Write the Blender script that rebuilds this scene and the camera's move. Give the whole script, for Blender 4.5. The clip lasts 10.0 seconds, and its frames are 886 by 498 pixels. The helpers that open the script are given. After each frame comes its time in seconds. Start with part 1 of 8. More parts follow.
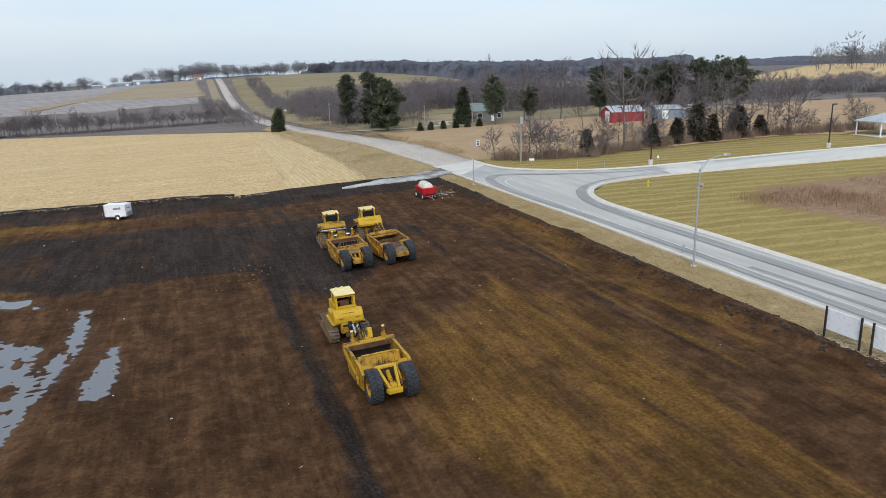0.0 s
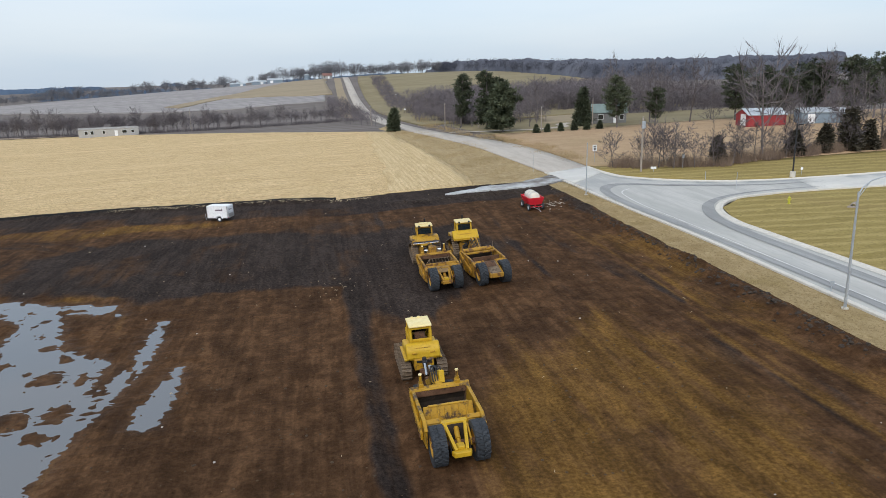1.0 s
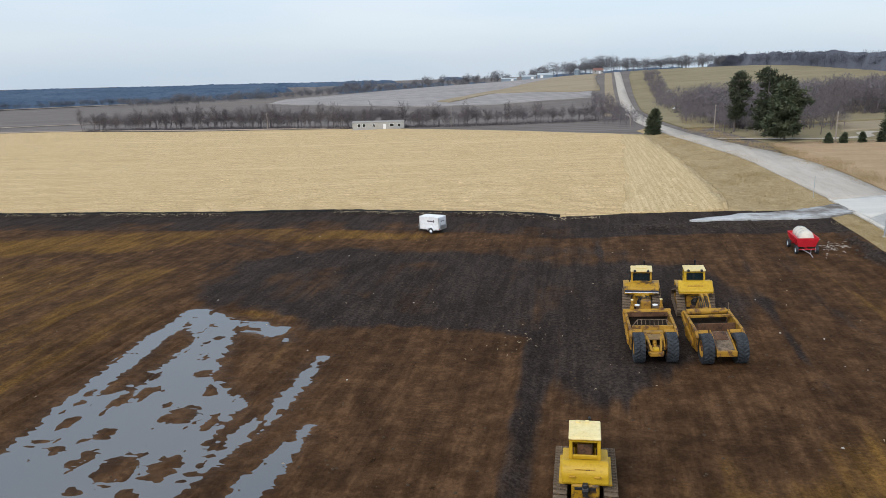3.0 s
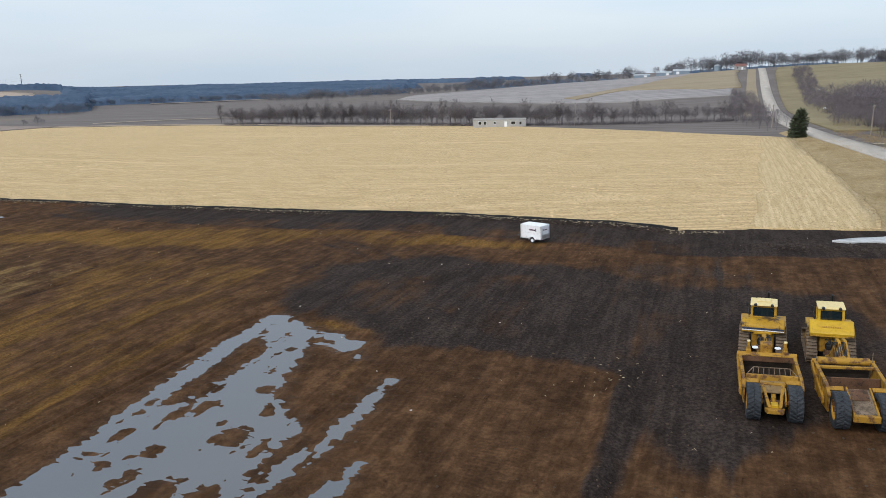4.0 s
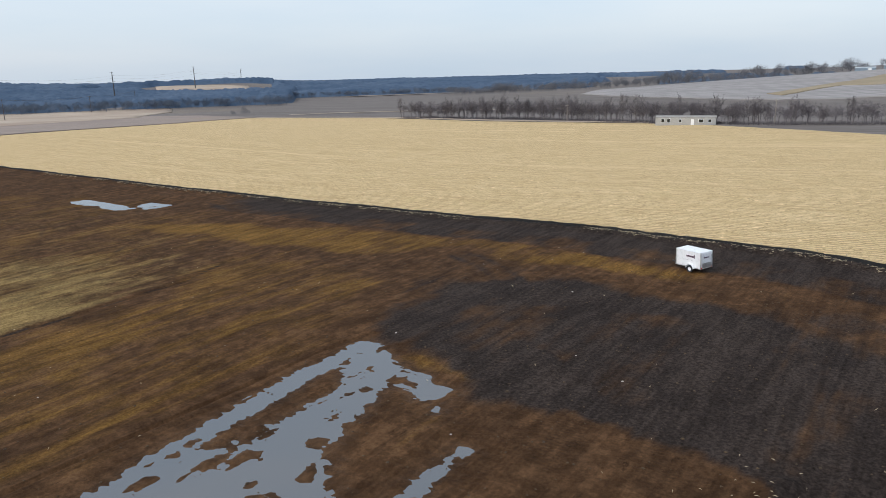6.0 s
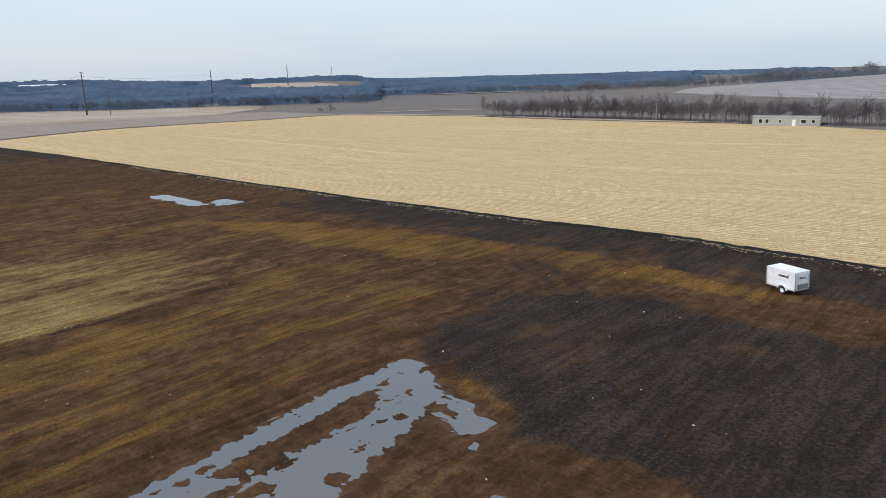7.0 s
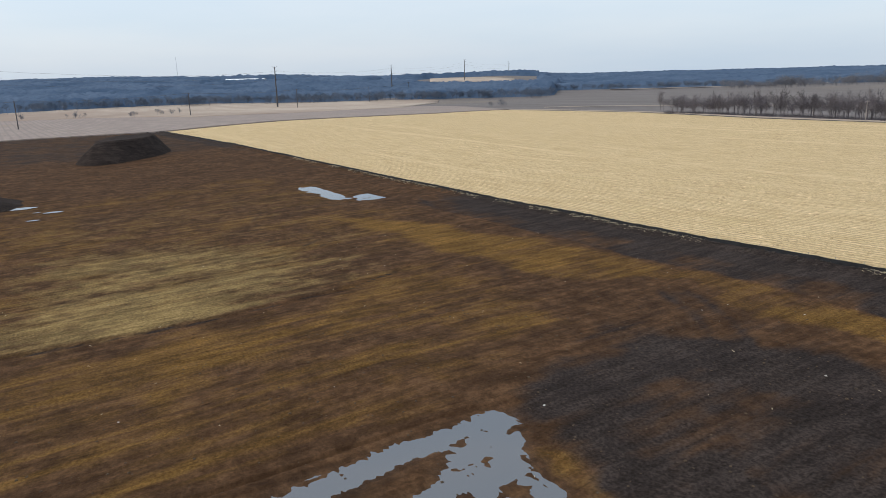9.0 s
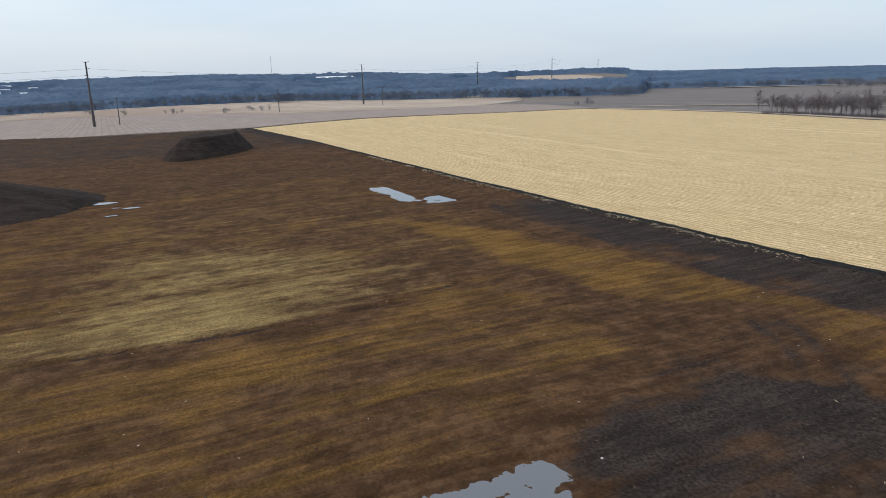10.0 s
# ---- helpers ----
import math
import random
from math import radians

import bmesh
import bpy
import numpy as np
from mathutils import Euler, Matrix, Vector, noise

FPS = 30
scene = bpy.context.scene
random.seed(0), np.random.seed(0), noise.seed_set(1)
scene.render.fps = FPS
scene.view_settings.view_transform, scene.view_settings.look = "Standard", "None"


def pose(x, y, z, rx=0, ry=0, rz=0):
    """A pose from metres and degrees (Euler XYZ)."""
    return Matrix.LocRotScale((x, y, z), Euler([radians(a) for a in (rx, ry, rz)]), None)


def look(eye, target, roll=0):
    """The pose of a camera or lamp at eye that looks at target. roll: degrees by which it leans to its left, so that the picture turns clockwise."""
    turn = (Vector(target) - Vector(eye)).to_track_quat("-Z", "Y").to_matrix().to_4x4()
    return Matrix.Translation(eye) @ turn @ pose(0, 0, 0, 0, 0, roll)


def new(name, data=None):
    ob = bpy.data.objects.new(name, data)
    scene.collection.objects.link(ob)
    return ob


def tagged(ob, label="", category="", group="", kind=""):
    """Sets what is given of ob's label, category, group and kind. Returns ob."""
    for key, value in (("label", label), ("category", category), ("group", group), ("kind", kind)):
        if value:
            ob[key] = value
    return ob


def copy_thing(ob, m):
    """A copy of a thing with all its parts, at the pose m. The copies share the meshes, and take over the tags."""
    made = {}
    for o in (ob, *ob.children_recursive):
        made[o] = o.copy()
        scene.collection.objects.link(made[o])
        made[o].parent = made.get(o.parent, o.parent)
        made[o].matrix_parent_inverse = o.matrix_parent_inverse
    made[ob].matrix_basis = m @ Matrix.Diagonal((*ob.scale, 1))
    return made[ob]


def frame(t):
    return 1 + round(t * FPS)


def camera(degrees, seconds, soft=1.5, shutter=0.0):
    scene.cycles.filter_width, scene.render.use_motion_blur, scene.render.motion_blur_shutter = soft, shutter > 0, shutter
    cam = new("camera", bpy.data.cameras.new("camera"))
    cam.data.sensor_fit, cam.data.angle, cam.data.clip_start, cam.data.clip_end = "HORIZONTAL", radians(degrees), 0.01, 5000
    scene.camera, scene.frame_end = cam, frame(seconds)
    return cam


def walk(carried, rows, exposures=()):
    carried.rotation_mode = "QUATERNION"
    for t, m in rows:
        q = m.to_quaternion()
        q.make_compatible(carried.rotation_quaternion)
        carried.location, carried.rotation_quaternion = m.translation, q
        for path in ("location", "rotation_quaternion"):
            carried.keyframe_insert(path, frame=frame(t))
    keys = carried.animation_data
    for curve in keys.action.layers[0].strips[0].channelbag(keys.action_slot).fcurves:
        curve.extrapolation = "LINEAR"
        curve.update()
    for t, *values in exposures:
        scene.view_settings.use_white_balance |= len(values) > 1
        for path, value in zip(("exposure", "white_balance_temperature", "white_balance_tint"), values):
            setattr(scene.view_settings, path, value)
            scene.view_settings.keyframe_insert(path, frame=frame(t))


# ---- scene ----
cam = camera(64.6, 10.0, soft=0.45)
METRES, EYE, TILT, LEAN, TURN = 51.986, 17.0, 1.7, -1.7, -19.8
ROWS = [
    (0.0, 0.0, 0.0, 0.0, -0.83, -15.66, 2.98),
    (0.5, 0.0156, 0.0581, 0.0001, 4.2, -15.45, 3.14),
    (1.0, 0.0287, 0.1149, 0.0002, 9.08, -15.25, 3.27),
    (1.5, 0.0383, 0.1707, 0.0013, 14.38, -15.03, 3.38),
    (2.0, 0.045, 0.2261, 0.0042, 19.78, -14.82, 3.5),
    (2.5, 0.0489, 0.2803, 0.0071, 25.17, -14.61, 3.57),
    (4.0, 0.0379, 0.4341, 0.0089, 41.12, -14.06, 3.66),
    (4.5, 0.0272, 0.4832, 0.0076, 45.19, -13.93, 3.69),
    (5.0, 0.0131, 0.5296, 0.0061, 48.99, -13.82, 3.7),
    (5.5, -0.0046, 0.5741, 0.0055, 52.58, -13.71, 3.72),
    (7.0, -0.0761, 0.6922, -0.0003, 63.15, -13.29, 3.69),
    (7.5, -0.1053, 0.7271, -0.0054, 66.59, -13.15, 3.61),
    (8.0, -0.1361, 0.7602, -0.0099, 70.14, -13.02, 3.59),
    (8.5, -0.1695, 0.7913, -0.0127, 73.7, -12.91, 3.53),
    (9.0, -0.205, 0.8202, -0.0131, 77.27, -12.79, 3.46),
    (9.5, -0.2433, 0.846, -0.0125, 80.8, -12.68, 3.35),
    (10.0, -0.2835, 0.8688, -0.0121, 84.2, -12.56, 3.31),
]
walk(cam, [(t, pose(0, 0, EYE, TILT, LEAN, TURN) @ pose(METRES * x, METRES * y, METRES * z, 90 + pitch, roll, yaw)) for t, x, y, z, yaw, pitch, roll in ROWS])

# ---- sky and sun: bright, thin overcast ----
world = bpy.data.worlds.new("overcast_sky")
scene.world = world
world.use_nodes = True
wn, wl = world.node_tree.nodes, world.node_tree.links
wn.clear()
SUN_ELEV, SUN_ROT = radians(42), radians(205)
sky = wn.new("ShaderNodeTexSky")
sky.sky_type, sky.sun_disc = "NISHITA", False
sky.sun_elevation, sky.sun_rotation = SUN_ELEV, SUN_ROT
sky.air_density, sky.dust_density, sky.ozone_density = 1.0, 3.0, 1.5
bg_sky = wn.new("ShaderNodeBackground")
bg_sky.inputs["Strength"].default_value = 0.05
wl.new(sky.outputs[0], bg_sky.inputs["Color"])
# cloud layer: soft grey-white with faint streaks
wtc, wmap, wnoise = wn.new("ShaderNodeTexCoord"), wn.new("ShaderNodeMapping"), wn.new("ShaderNodeTexNoise")
wmap.inputs["Scale"].default_value = (1.2, 1.2, 7.0)
wnoise.inputs["Scale"].default_value, wnoise.inputs["Detail"].default_value = 1.6, 5
wramp = wn.new("ShaderNodeValToRGB")
wramp.color_ramp.elements[0].position, wramp.color_ramp.elements[0].color = 0.3, (0.585, 0.71, 0.85, 1)
wramp.color_ramp.elements[1].position, wramp.color_ramp.elements[1].color = 0.7, (0.715, 0.79, 0.88, 1)
wl.new(wtc.outputs["Generated"], wmap.inputs["Vector"])
wl.new(wmap.outputs[0], wnoise.inputs["Vector"])
wl.new(wnoise.outputs["Fac"], wramp.inputs["Fac"])
bg_cloud = wn.new("ShaderNodeBackground")
bg_cloud.inputs["Strength"].default_value = 0.85
wl.new(wramp.outputs["Color"], bg_cloud.inputs["Color"])
wadd, wout = wn.new("ShaderNodeAddShader"), wn.new("ShaderNodeOutputWorld")
wl.new(bg_sky.outputs[0], wadd.inputs[0])
wl.new(bg_cloud.outputs[0], wadd.inputs[1])
wl.new(wadd.outputs[0], wout.inputs["Surface"])
sun = new("sun", bpy.data.lights.new("sun", "SUN"))
sun.data.energy, sun.data.angle, sun.data.color = 1.5, radians(24), (1.0, 0.965, 0.92)
sun.matrix_basis = look((0, 0, 200), (-200 * math.sin(SUN_ROT) * math.cos(SUN_ELEV), -200 * math.cos(SUN_ROT) * math.cos(SUN_ELEV), 200 - 200 * math.sin(SUN_ELEV)))

# ---- noise and shape helpers ----
_tab = np.random.RandomState(7).rand(8, 256, 256)


def vnoise(x, y, seed=0):
    """Smooth value noise, 0 to 1, one cell per unit."""
    x, y = np.asarray(x, float), np.asarray(y, float)
    x0, y0 = np.floor(x), np.floor(y)
    u, v = x - x0, y - y0
    u, v = u * u * (3 - 2 * u), v * v * (3 - 2 * v)
    i, j, tab = x0.astype(int), y0.astype(int), _tab[seed % 8]
    a, b = tab[i % 256, j % 256], tab[(i + 1) % 256, j % 256]
    c, d = tab[i % 256, (j + 1) % 256], tab[(i + 1) % 256, (j + 1) % 256]
    return (a * (1 - u) + b * u) * (1 - v) + (c * (1 - u) + d * u) * v


def fbm(x, y, octaves=4, seed=0):
    x, y = np.asarray(x, float), np.asarray(y, float)
    total, amp, norm = 0.0, 1.0, 0.0
    for k in range(octaves):
        total, norm = total + amp * vnoise(x * 2 ** k + 17.3 * k, y * 2 ** k + 9.1 * k, seed + k), norm + amp
        amp *= 0.5
    return total / norm


def ramp(a, b, x):
    t = np.clip((np.asarray(x, float) - a) / (b - a), 0, 1)
    return t * t * (3 - 2 * t)


def box(x, y, x0, x1, y0, y1, soft):
    """1 inside a rectangle, falling to 0 over soft metres at its rim."""
    return ramp(x0 - soft, x0 + soft, x) * (1 - ramp(x1 - soft, x1 + soft, x)) * ramp(y0 - soft, y0 + soft, y) * (1 - ramp(y1 - soft, y1 + soft, y))


def bell(x, y, cx, cy, sx, sy, h):
    return h * np.exp(-((x - cx) / sx) ** 2 - ((y - cy) / sy) ** 2)


def land(x, y):
    """Height of the land: a graded slope near by, valleys and hills far off."""
    x, y = np.asarray(x, float), np.asarray(y, float)
    gx = sum(np.interp(x + o, [-3000, -600, -280, -60, 60, 150, 400], [-18, -11, -5, -2.28, 2.28, 5.0, 6.0]) for o in (-14, 0, 14)) / 3
    gy = sum(np.interp(y + o, [-200, 130, 250, 330, 420], [-3.6, 2.33, 2.3, 1.0, 1.0]) for o in (-14, 0, 14)) / 3
    z = gx + gy
    z = z + bell(x, y, 50, 660, 300, 170, 15.5) + bell(x, y, 190, 520, 150, 120, 3) + bell(x, y, 520, 1150, 420, 260, 18)
    z = z + bell(x, y, 420, 400, 190, 190, 9) + bell(x, y, 900, 700, 350, 350, 22) + bell(x, y, -2000, 250, 900, 700, 8)
    z = z + bell(x, y, -28, 65, 10, 12, 0.5) + bell(x, y, 10, 50, 15, 22, -0.22) + bell(x, y, -1075, 870, 150, 150, 9)
    z = z + np.interp(x, [-430, -320, -270, -180, -110, -60], [0, 1.6, 2.0, 1.0, 0, 0]) * np.clip((240 - y) / 90, 0, 1)
    r = np.hypot(x, y)
    z = z + ramp(700, 1500, r) * (16 + 9 * fbm(x / 420, y / 420, 3, 3)) * ramp(400, -300, x) * (1 - 0.42 * ramp(450, 850, y))
    z = z + ramp(500, 1200, r) * 5 * (fbm(x / 160, y / 160, 3, 1) - 0.5)
    return z


def land_z(x, y):
    return float(land(x, y))


def grid_mesh(name, xs, ys, height, colours=None):
    """A sheet over the lines xs and ys; colours(x, y) gives an RGBA attribute 'tone'."""
    X, Y = np.meshgrid(np.array(xs), np.array(ys))
    Z = height(X, Y)
    nx, ny = len(xs), len(ys)
    verts = np.stack([X, Y, Z], -1).reshape(-1, 3)
    i = (np.arange(ny - 1)[:, None] * nx + np.arange(nx - 1)[None, :]).ravel()
    faces = np.stack([i, i + 1, i + nx + 1, i + nx], -1)
    me = bpy.data.meshes.new(name)
    me.from_pydata(verts.tolist(), [], faces.tolist())
    if colours is not None:
        at = me.attributes.new("tone", "FLOAT_COLOR", "POINT")
        at.data.foreach_set("color", np.asarray(colours(X, Y), np.float32).reshape(-1))
    me.polygons.foreach_set("use_smooth", [True] * len(me.polygons))
    return me


def lines(*spans):
    """Coordinates from spans of (start, end, step), joined."""
    out = []
    for a, b, step in spans:
        n = max(1, round(abs(b - a) / step))
        out += [a + (b - a) * k / n for k in range(n)]
    return out + [spans[-1][1]]


def sheet(name, outline, lift, material, step=3.0, height=land, tone=None, ragged=0.0):
    """A piece of ground inside an outline, draped over the land."""
    from mathutils import geometry
    pts = []
    for (x0, y0), (x1, y1) in zip(outline, outline[1:] + outline[:1]):
        n = max(1, int(math.hypot(x1 - x0, y1 - y0) / step))
        pts += [Vector((x0 + (x1 - x0) * k / n, y0 + (y1 - y0) * k / n)) for k in range(n)]
    if ragged:
        pts = [Vector((p.x + ragged * (float(fbm(p.x / (6 * ragged), p.y / (6 * ragged), 3, 1)) - 0.5) * 2, p.y + ragged * (float(fbm(p.x / (6 * ragged), p.y / (6 * ragged), 3, 4)) - 0.5) * 2)) for p in pts]
    nb = len(pts)
    x0, x1, y0, y1 = min(p.x for p in pts), max(p.x for p in pts), min(p.y for p in pts), max(p.y for p in pts)
    gx, gy = np.meshgrid(np.arange(x0 + step / 2, x1, step), np.arange(y0 + step / 2, y1, step))
    pts += [Vector((a, b)) for a, b in zip(gx.ravel(), gy.ravel())]
    v, _, f, *_ = geometry.delaunay_2d_cdt(pts, [(k, (k + 1) % nb) for k in range(nb)], [], 1, 1e-4)
    xy = np.array([(p.x, p.y) for p in v])
    z = height(xy[:, 0], xy[:, 1]) + lift
    me = bpy.data.meshes.new(name)
    me.from_pydata([(a, b, c) for (a, b), c in zip(xy.tolist(), z.tolist())], [], f)
    me.polygons.foreach_set("use_smooth", [True] * len(me.polygons))
    me.materials.append(material)
    if tone is None:
        bm = bmesh.new()
        bm.from_mesh(me)
        rim = bmesh.ops.extrude_edge_only(bm, edges=[e for e in bm.edges if e.is_boundary])["geom"]
        for p in rim:
            if isinstance(p, bmesh.types.BMVert):
                p.co.z -= lift + 0.3
            elif isinstance(p, bmesh.types.BMFace):
                p.smooth = False
        bm.to_mesh(me)
        bm.free()
    if tone is not None:
        at = me.attributes.new("tone", "FLOAT", "POINT")
        at.data.foreach_set("value", np.asarray(tone(xy[:, 0], xy[:, 1]), np.float32))
    return new(name, me)


def strip(name, path, width, lift, material, step=2.0, profile=None, taper=0.0):
    """A band or kerb swept along a path of (x, y); profile: (offset, height) pairs."""
    pts = []
    for (x0, y0), (x1, y1) in zip(path, path[1:]):
        n = max(1, int(math.hypot(x1 - x0, y1 - y0) / step))
        pts += [(x0 + (x1 - x0) * k / n, y0 + (y1 - y0) * k / n) for k in range(n)]
    pts.append(path[-1])
    prof = profile or [(-width / 2, 0), (width / 2, 0)]
    verts, faces, m = [], [], len(prof)
    for k, (x, y) in enumerate(pts):
        (ax, ay), (bx, by) = pts[max(0, k - 1)], pts[min(len(pts) - 1, k + 1)]
        d = math.hypot(bx - ax, by - ay) or 1
        ux, uy = (by - ay) / d, -(bx - ax) / d
        base = land_z(x, y) + lift
        q = min(1.0, 0.06 + (len(pts) - 1 - k) / (taper * len(pts))) if taper else 1.0
        verts += [(x + ux * o * q, y + uy * o * q, base + h) for o, h in prof]
    for k in range(len(pts) - 1):
        faces += [(k * m + j, (k + 1) * m + j, (k + 1) * m + j + 1, k * m + j + 1) for j in range(m - 1)]
    me = bpy.data.meshes.new(name)
    me.from_pydata(verts, [], faces)
    me.materials.append(material)
    return new(name, me)


def smooth_path(points, n=8):
    """Catmull-Rom curve through points."""
    p = [points[0]] + list(points) + [points[-1]]
    out = []
    for a, b, c, d in zip(p, p[1:], p[2:], p[3:]):
        for k in range(n):
            t = k / n
            out.append(tuple(0.5 * (2 * b[i] + (c[i] - a[i]) * t + (2 * a[i] - 5 * b[i] + 4 * c[i] - d[i]) * t * t + (3 * b[i] - a[i] - 3 * c[i] + d[i]) * t ** 3) for i in (0, 1)))
    return out + [tuple(points[-1])]

# ---- materials ----
def node_mat(name):
    m = bpy.data.materials.new(name)
    m.use_nodes = True
    return m, m.node_tree.nodes, m.node_tree.links, m.node_tree.nodes["Principled BSDF"]


def tex(nodes, links, vec, scale, detail=4, rough=0.6):
    n = nodes.new("ShaderNodeTexNoise")
    n.inputs["Scale"].default_value, n.inputs["Detail"].default_value, n.inputs["Roughness"].default_value = scale, detail, rough
    links.new(vec, n.inputs["Vector"])
    return n.outputs["Fac"]


def vec_scaled(nodes, links, scale=(1, 1, 1), rot=0.0, space="world"):
    if space == "world":
        src = nodes.new("ShaderNodeNewGeometry").outputs["Position"]
    else:
        src = nodes.new("ShaderNodeTexCoord").outputs["Object"]
    mp = nodes.new("ShaderNodeMapping")
    mp.inputs["Scale"].default_value, mp.inputs["Rotation"].default_value = scale, (0, 0, rot)
    links.new(src, mp.inputs["Vector"])
    return mp.outputs[0]


def mixed(nodes, links, fac, a, b, lo=0.0, hi=1.0):
    """a to b as fac goes from lo to hi; a and b are colours or sockets."""
    if isinstance(fac, (int, float)):
        f = None
    else:
        f = nodes.new("ShaderNodeMapRange")
        f.interpolation_type = "SMOOTHSTEP"
        f.inputs["From Min"].default_value, f.inputs["From Max"].default_value = lo, hi
        links.new(fac, f.inputs["Value"])
    m = nodes.new("ShaderNodeMix")
    m.data_type = "RGBA"
    if f is None:
        m.inputs[0].default_value = fac
    else:
        links.new(f.outputs[0], m.inputs[0])
    for sock, v in ((m.inputs[6], a), (m.inputs[7], b)):
        if isinstance(v, tuple):
            sock.default_value = (*v, 1)
        else:
            links.new(v, sock)
    return m.outputs[2]


def bumped(nodes, links, bsdf, height, strength, distance):
    b = nodes.new("ShaderNodeBump")
    b.inputs["Strength"].default_value, b.inputs["Distance"].default_value = strength, distance
    links.new(height, b.inputs["Height"])
    links.new(b.outputs[0], bsdf.inputs["Normal"])


def plain(name, c1, c2, scale=2.0, rough=0.7, metal=0.0, bump=0.15, dist=0.01, spec=0.4, dirt=None, amount=0.62, space="object", stretch=(1, 1, 1), vary=0.0):
    """Painted, metal, wood or cloth: two tones at a coarse and a fine scale, with optional dirt or rust in patches."""
    m, n, l, b = node_mat(name)
    v = vec_scaled(n, l, stretch, 0, space)
    big, small = tex(n, l, v, scale), tex(n, l, v, scale * 9, 5)
    col = mixed(n, l, big, c1, c2, 0.35, 0.65)
    col = mixed(n, l, small, col, tuple(x * 0.8 for x in c1), 0.45, 0.8)
    if dirt:
        col = mixed(n, l, tex(n, l, v, scale * 1.7, 7, 0.7), col, dirt, amount, amount + 0.12)
    if vary:
        oi, hsv = n.new("ShaderNodeObjectInfo"), n.new("ShaderNodeHueSaturation")
        mr = n.new("ShaderNodeMapRange")
        mr.inputs["To Min"].default_value, mr.inputs["To Max"].default_value = 1 - vary, 1 + vary
        l.new(oi.outputs["Random"], mr.inputs["Value"])
        l.new(mr.outputs[0], hsv.inputs["Value"])
        l.new(col, hsv.inputs["Color"])
        col = hsv.outputs[0]
    l.new(col, b.inputs["Base Color"])
    b.inputs["Roughness"].default_value, b.inputs["Metallic"].default_value, b.inputs["Specular IOR Level"].default_value = rough, metal, spec
    if bump:
        bumped(n, l, b, small, bump, dist)
    return m


def soil_material():
    """Bare graded soil. The attribute 'tone' holds subsoil, pale clay and topsoil amounts."""
    m, n, l, b = node_mat("bare_soil")
    at = n.new("ShaderNodeAttribute")
    at.attribute_name = "tone"
    sep = n.new("ShaderNodeSeparateColor")
    l.new(at.outputs["Color"], sep.inputs[0])
    v = vec_scaled(n, l)
    streak = vec_scaled(n, l, (1.0, 0.09, 1.0))
    big, mid, fine = tex(n, l, v, 0.2, 8, 0.68), tex(n, l, v, 0.9, 6, 0.7), tex(n, l, v, 5.0, 6, 0.75)
    st = tex(n, l, streak, 1.3, 6, 0.7)
    col = mixed(n, l, mid, (0.058, 0.0305, 0.0152), (0.096, 0.0520, 0.0262), 0.40, 0.62)

    def add(a, c, k1, k2):
        s = n.new("ShaderNodeMath")
        s.operation = "MULTIPLY_ADD"
        l.new(c, s.inputs[0])
        s.inputs[1].default_value = k2
        l.new(a, s.inputs[2])
        s2 = n.new("ShaderNodeMath")
        s2.operation = "MULTIPLY_ADD"
        l.new(st, s2.inputs[0])
        s2.inputs[1].default_value = k1
        l.new(s.outputs[0], s2.inputs[2])
        return s2.outputs[0]

    ochre = mixed(n, l, fine, (0.118, 0.0630, 0.0170), (0.172, 0.0950, 0.0270), 0.3, 0.7)
    pale = mixed(n, l, fine, (0.176, 0.118, 0.046), (0.252, 0.176, 0.076), 0.3, 0.7)
    top = mixed(n, l, fine, (0.024, 0.0178, 0.0155), (0.048, 0.0365, 0.031), 0.3, 0.7)
    col = mixed(n, l, add(sep.outputs["Red"], big, 0.70, 0.45), col, ochre, 0.84, 1.33)
    col = mixed(n, l, add(sep.outputs["Green"], mid, 0.5, 0.4), col, pale, 0.75, 1.4)
    col = mixed(n, l, add(sep.outputs["Blue"], big, 0.60, 0.45), col, top, 0.80, 1.28)
    # crumbs and clods
    crumb, speck = tex(n, l, v, 5.0, 7, 0.72), tex(n, l, v, 17.0, 3, 0.7)
    lump = tex(n, l, vec_scaled(n, l, (1.0, 0.45, 1.0)), 1.7, 5, 0.7)
    # cleat marks across single wheel lanes, here and there
    lanes = []
    for rot, width, seed_x in ((0.0, 1.0, 0.0), (0.22, 0.8, 31.0)):
        cleat = n.new("ShaderNodeTexWave")
        cleat.bands_direction = "Y"
        cleat.inputs["Scale"].default_value, cleat.inputs["Distortion"].default_value = 1.15, 2.2
        cleat.inputs["Detail"].default_value, cleat.inputs["Detail Scale"].default_value = 3, 1.2
        l.new(vec_scaled(n, l, (1, 1, 1), rot), cleat.inputs["Vector"])
        lane = n.new("ShaderNodeMapRange")
        lane.inputs["From Min"].default_value, lane.inputs["From Max"].default_value = 0.57, 0.62
        l.new(tex(n, l, vec_scaled(n, l, (width, 0.035, 1.0), rot), 0.75, 2, 0.4), lane.inputs["Value"])
        where = n.new("ShaderNodeMapRange")
        where.inputs["From Min"].default_value, where.inputs["From Max"].default_value = 0.46, 0.58
        l.new(tex(n, l, v, 0.16 + 0.05 * rot, 4, 0.65), where.inputs["Value"])
        m1, m2 = n.new("ShaderNodeMath"), n.new("ShaderNodeMath")
        m1.operation = m2.operation = "MULTIPLY"
        l.new(cleat.outputs["Fac"], m1.inputs[0])
        l.new(lane.outputs[0], m1.inputs[1])
        l.new(m1.outputs[0], m2.inputs[0])
        l.new(where.outputs[0], m2.inputs[1])
        lanes.append(m2.outputs[0])
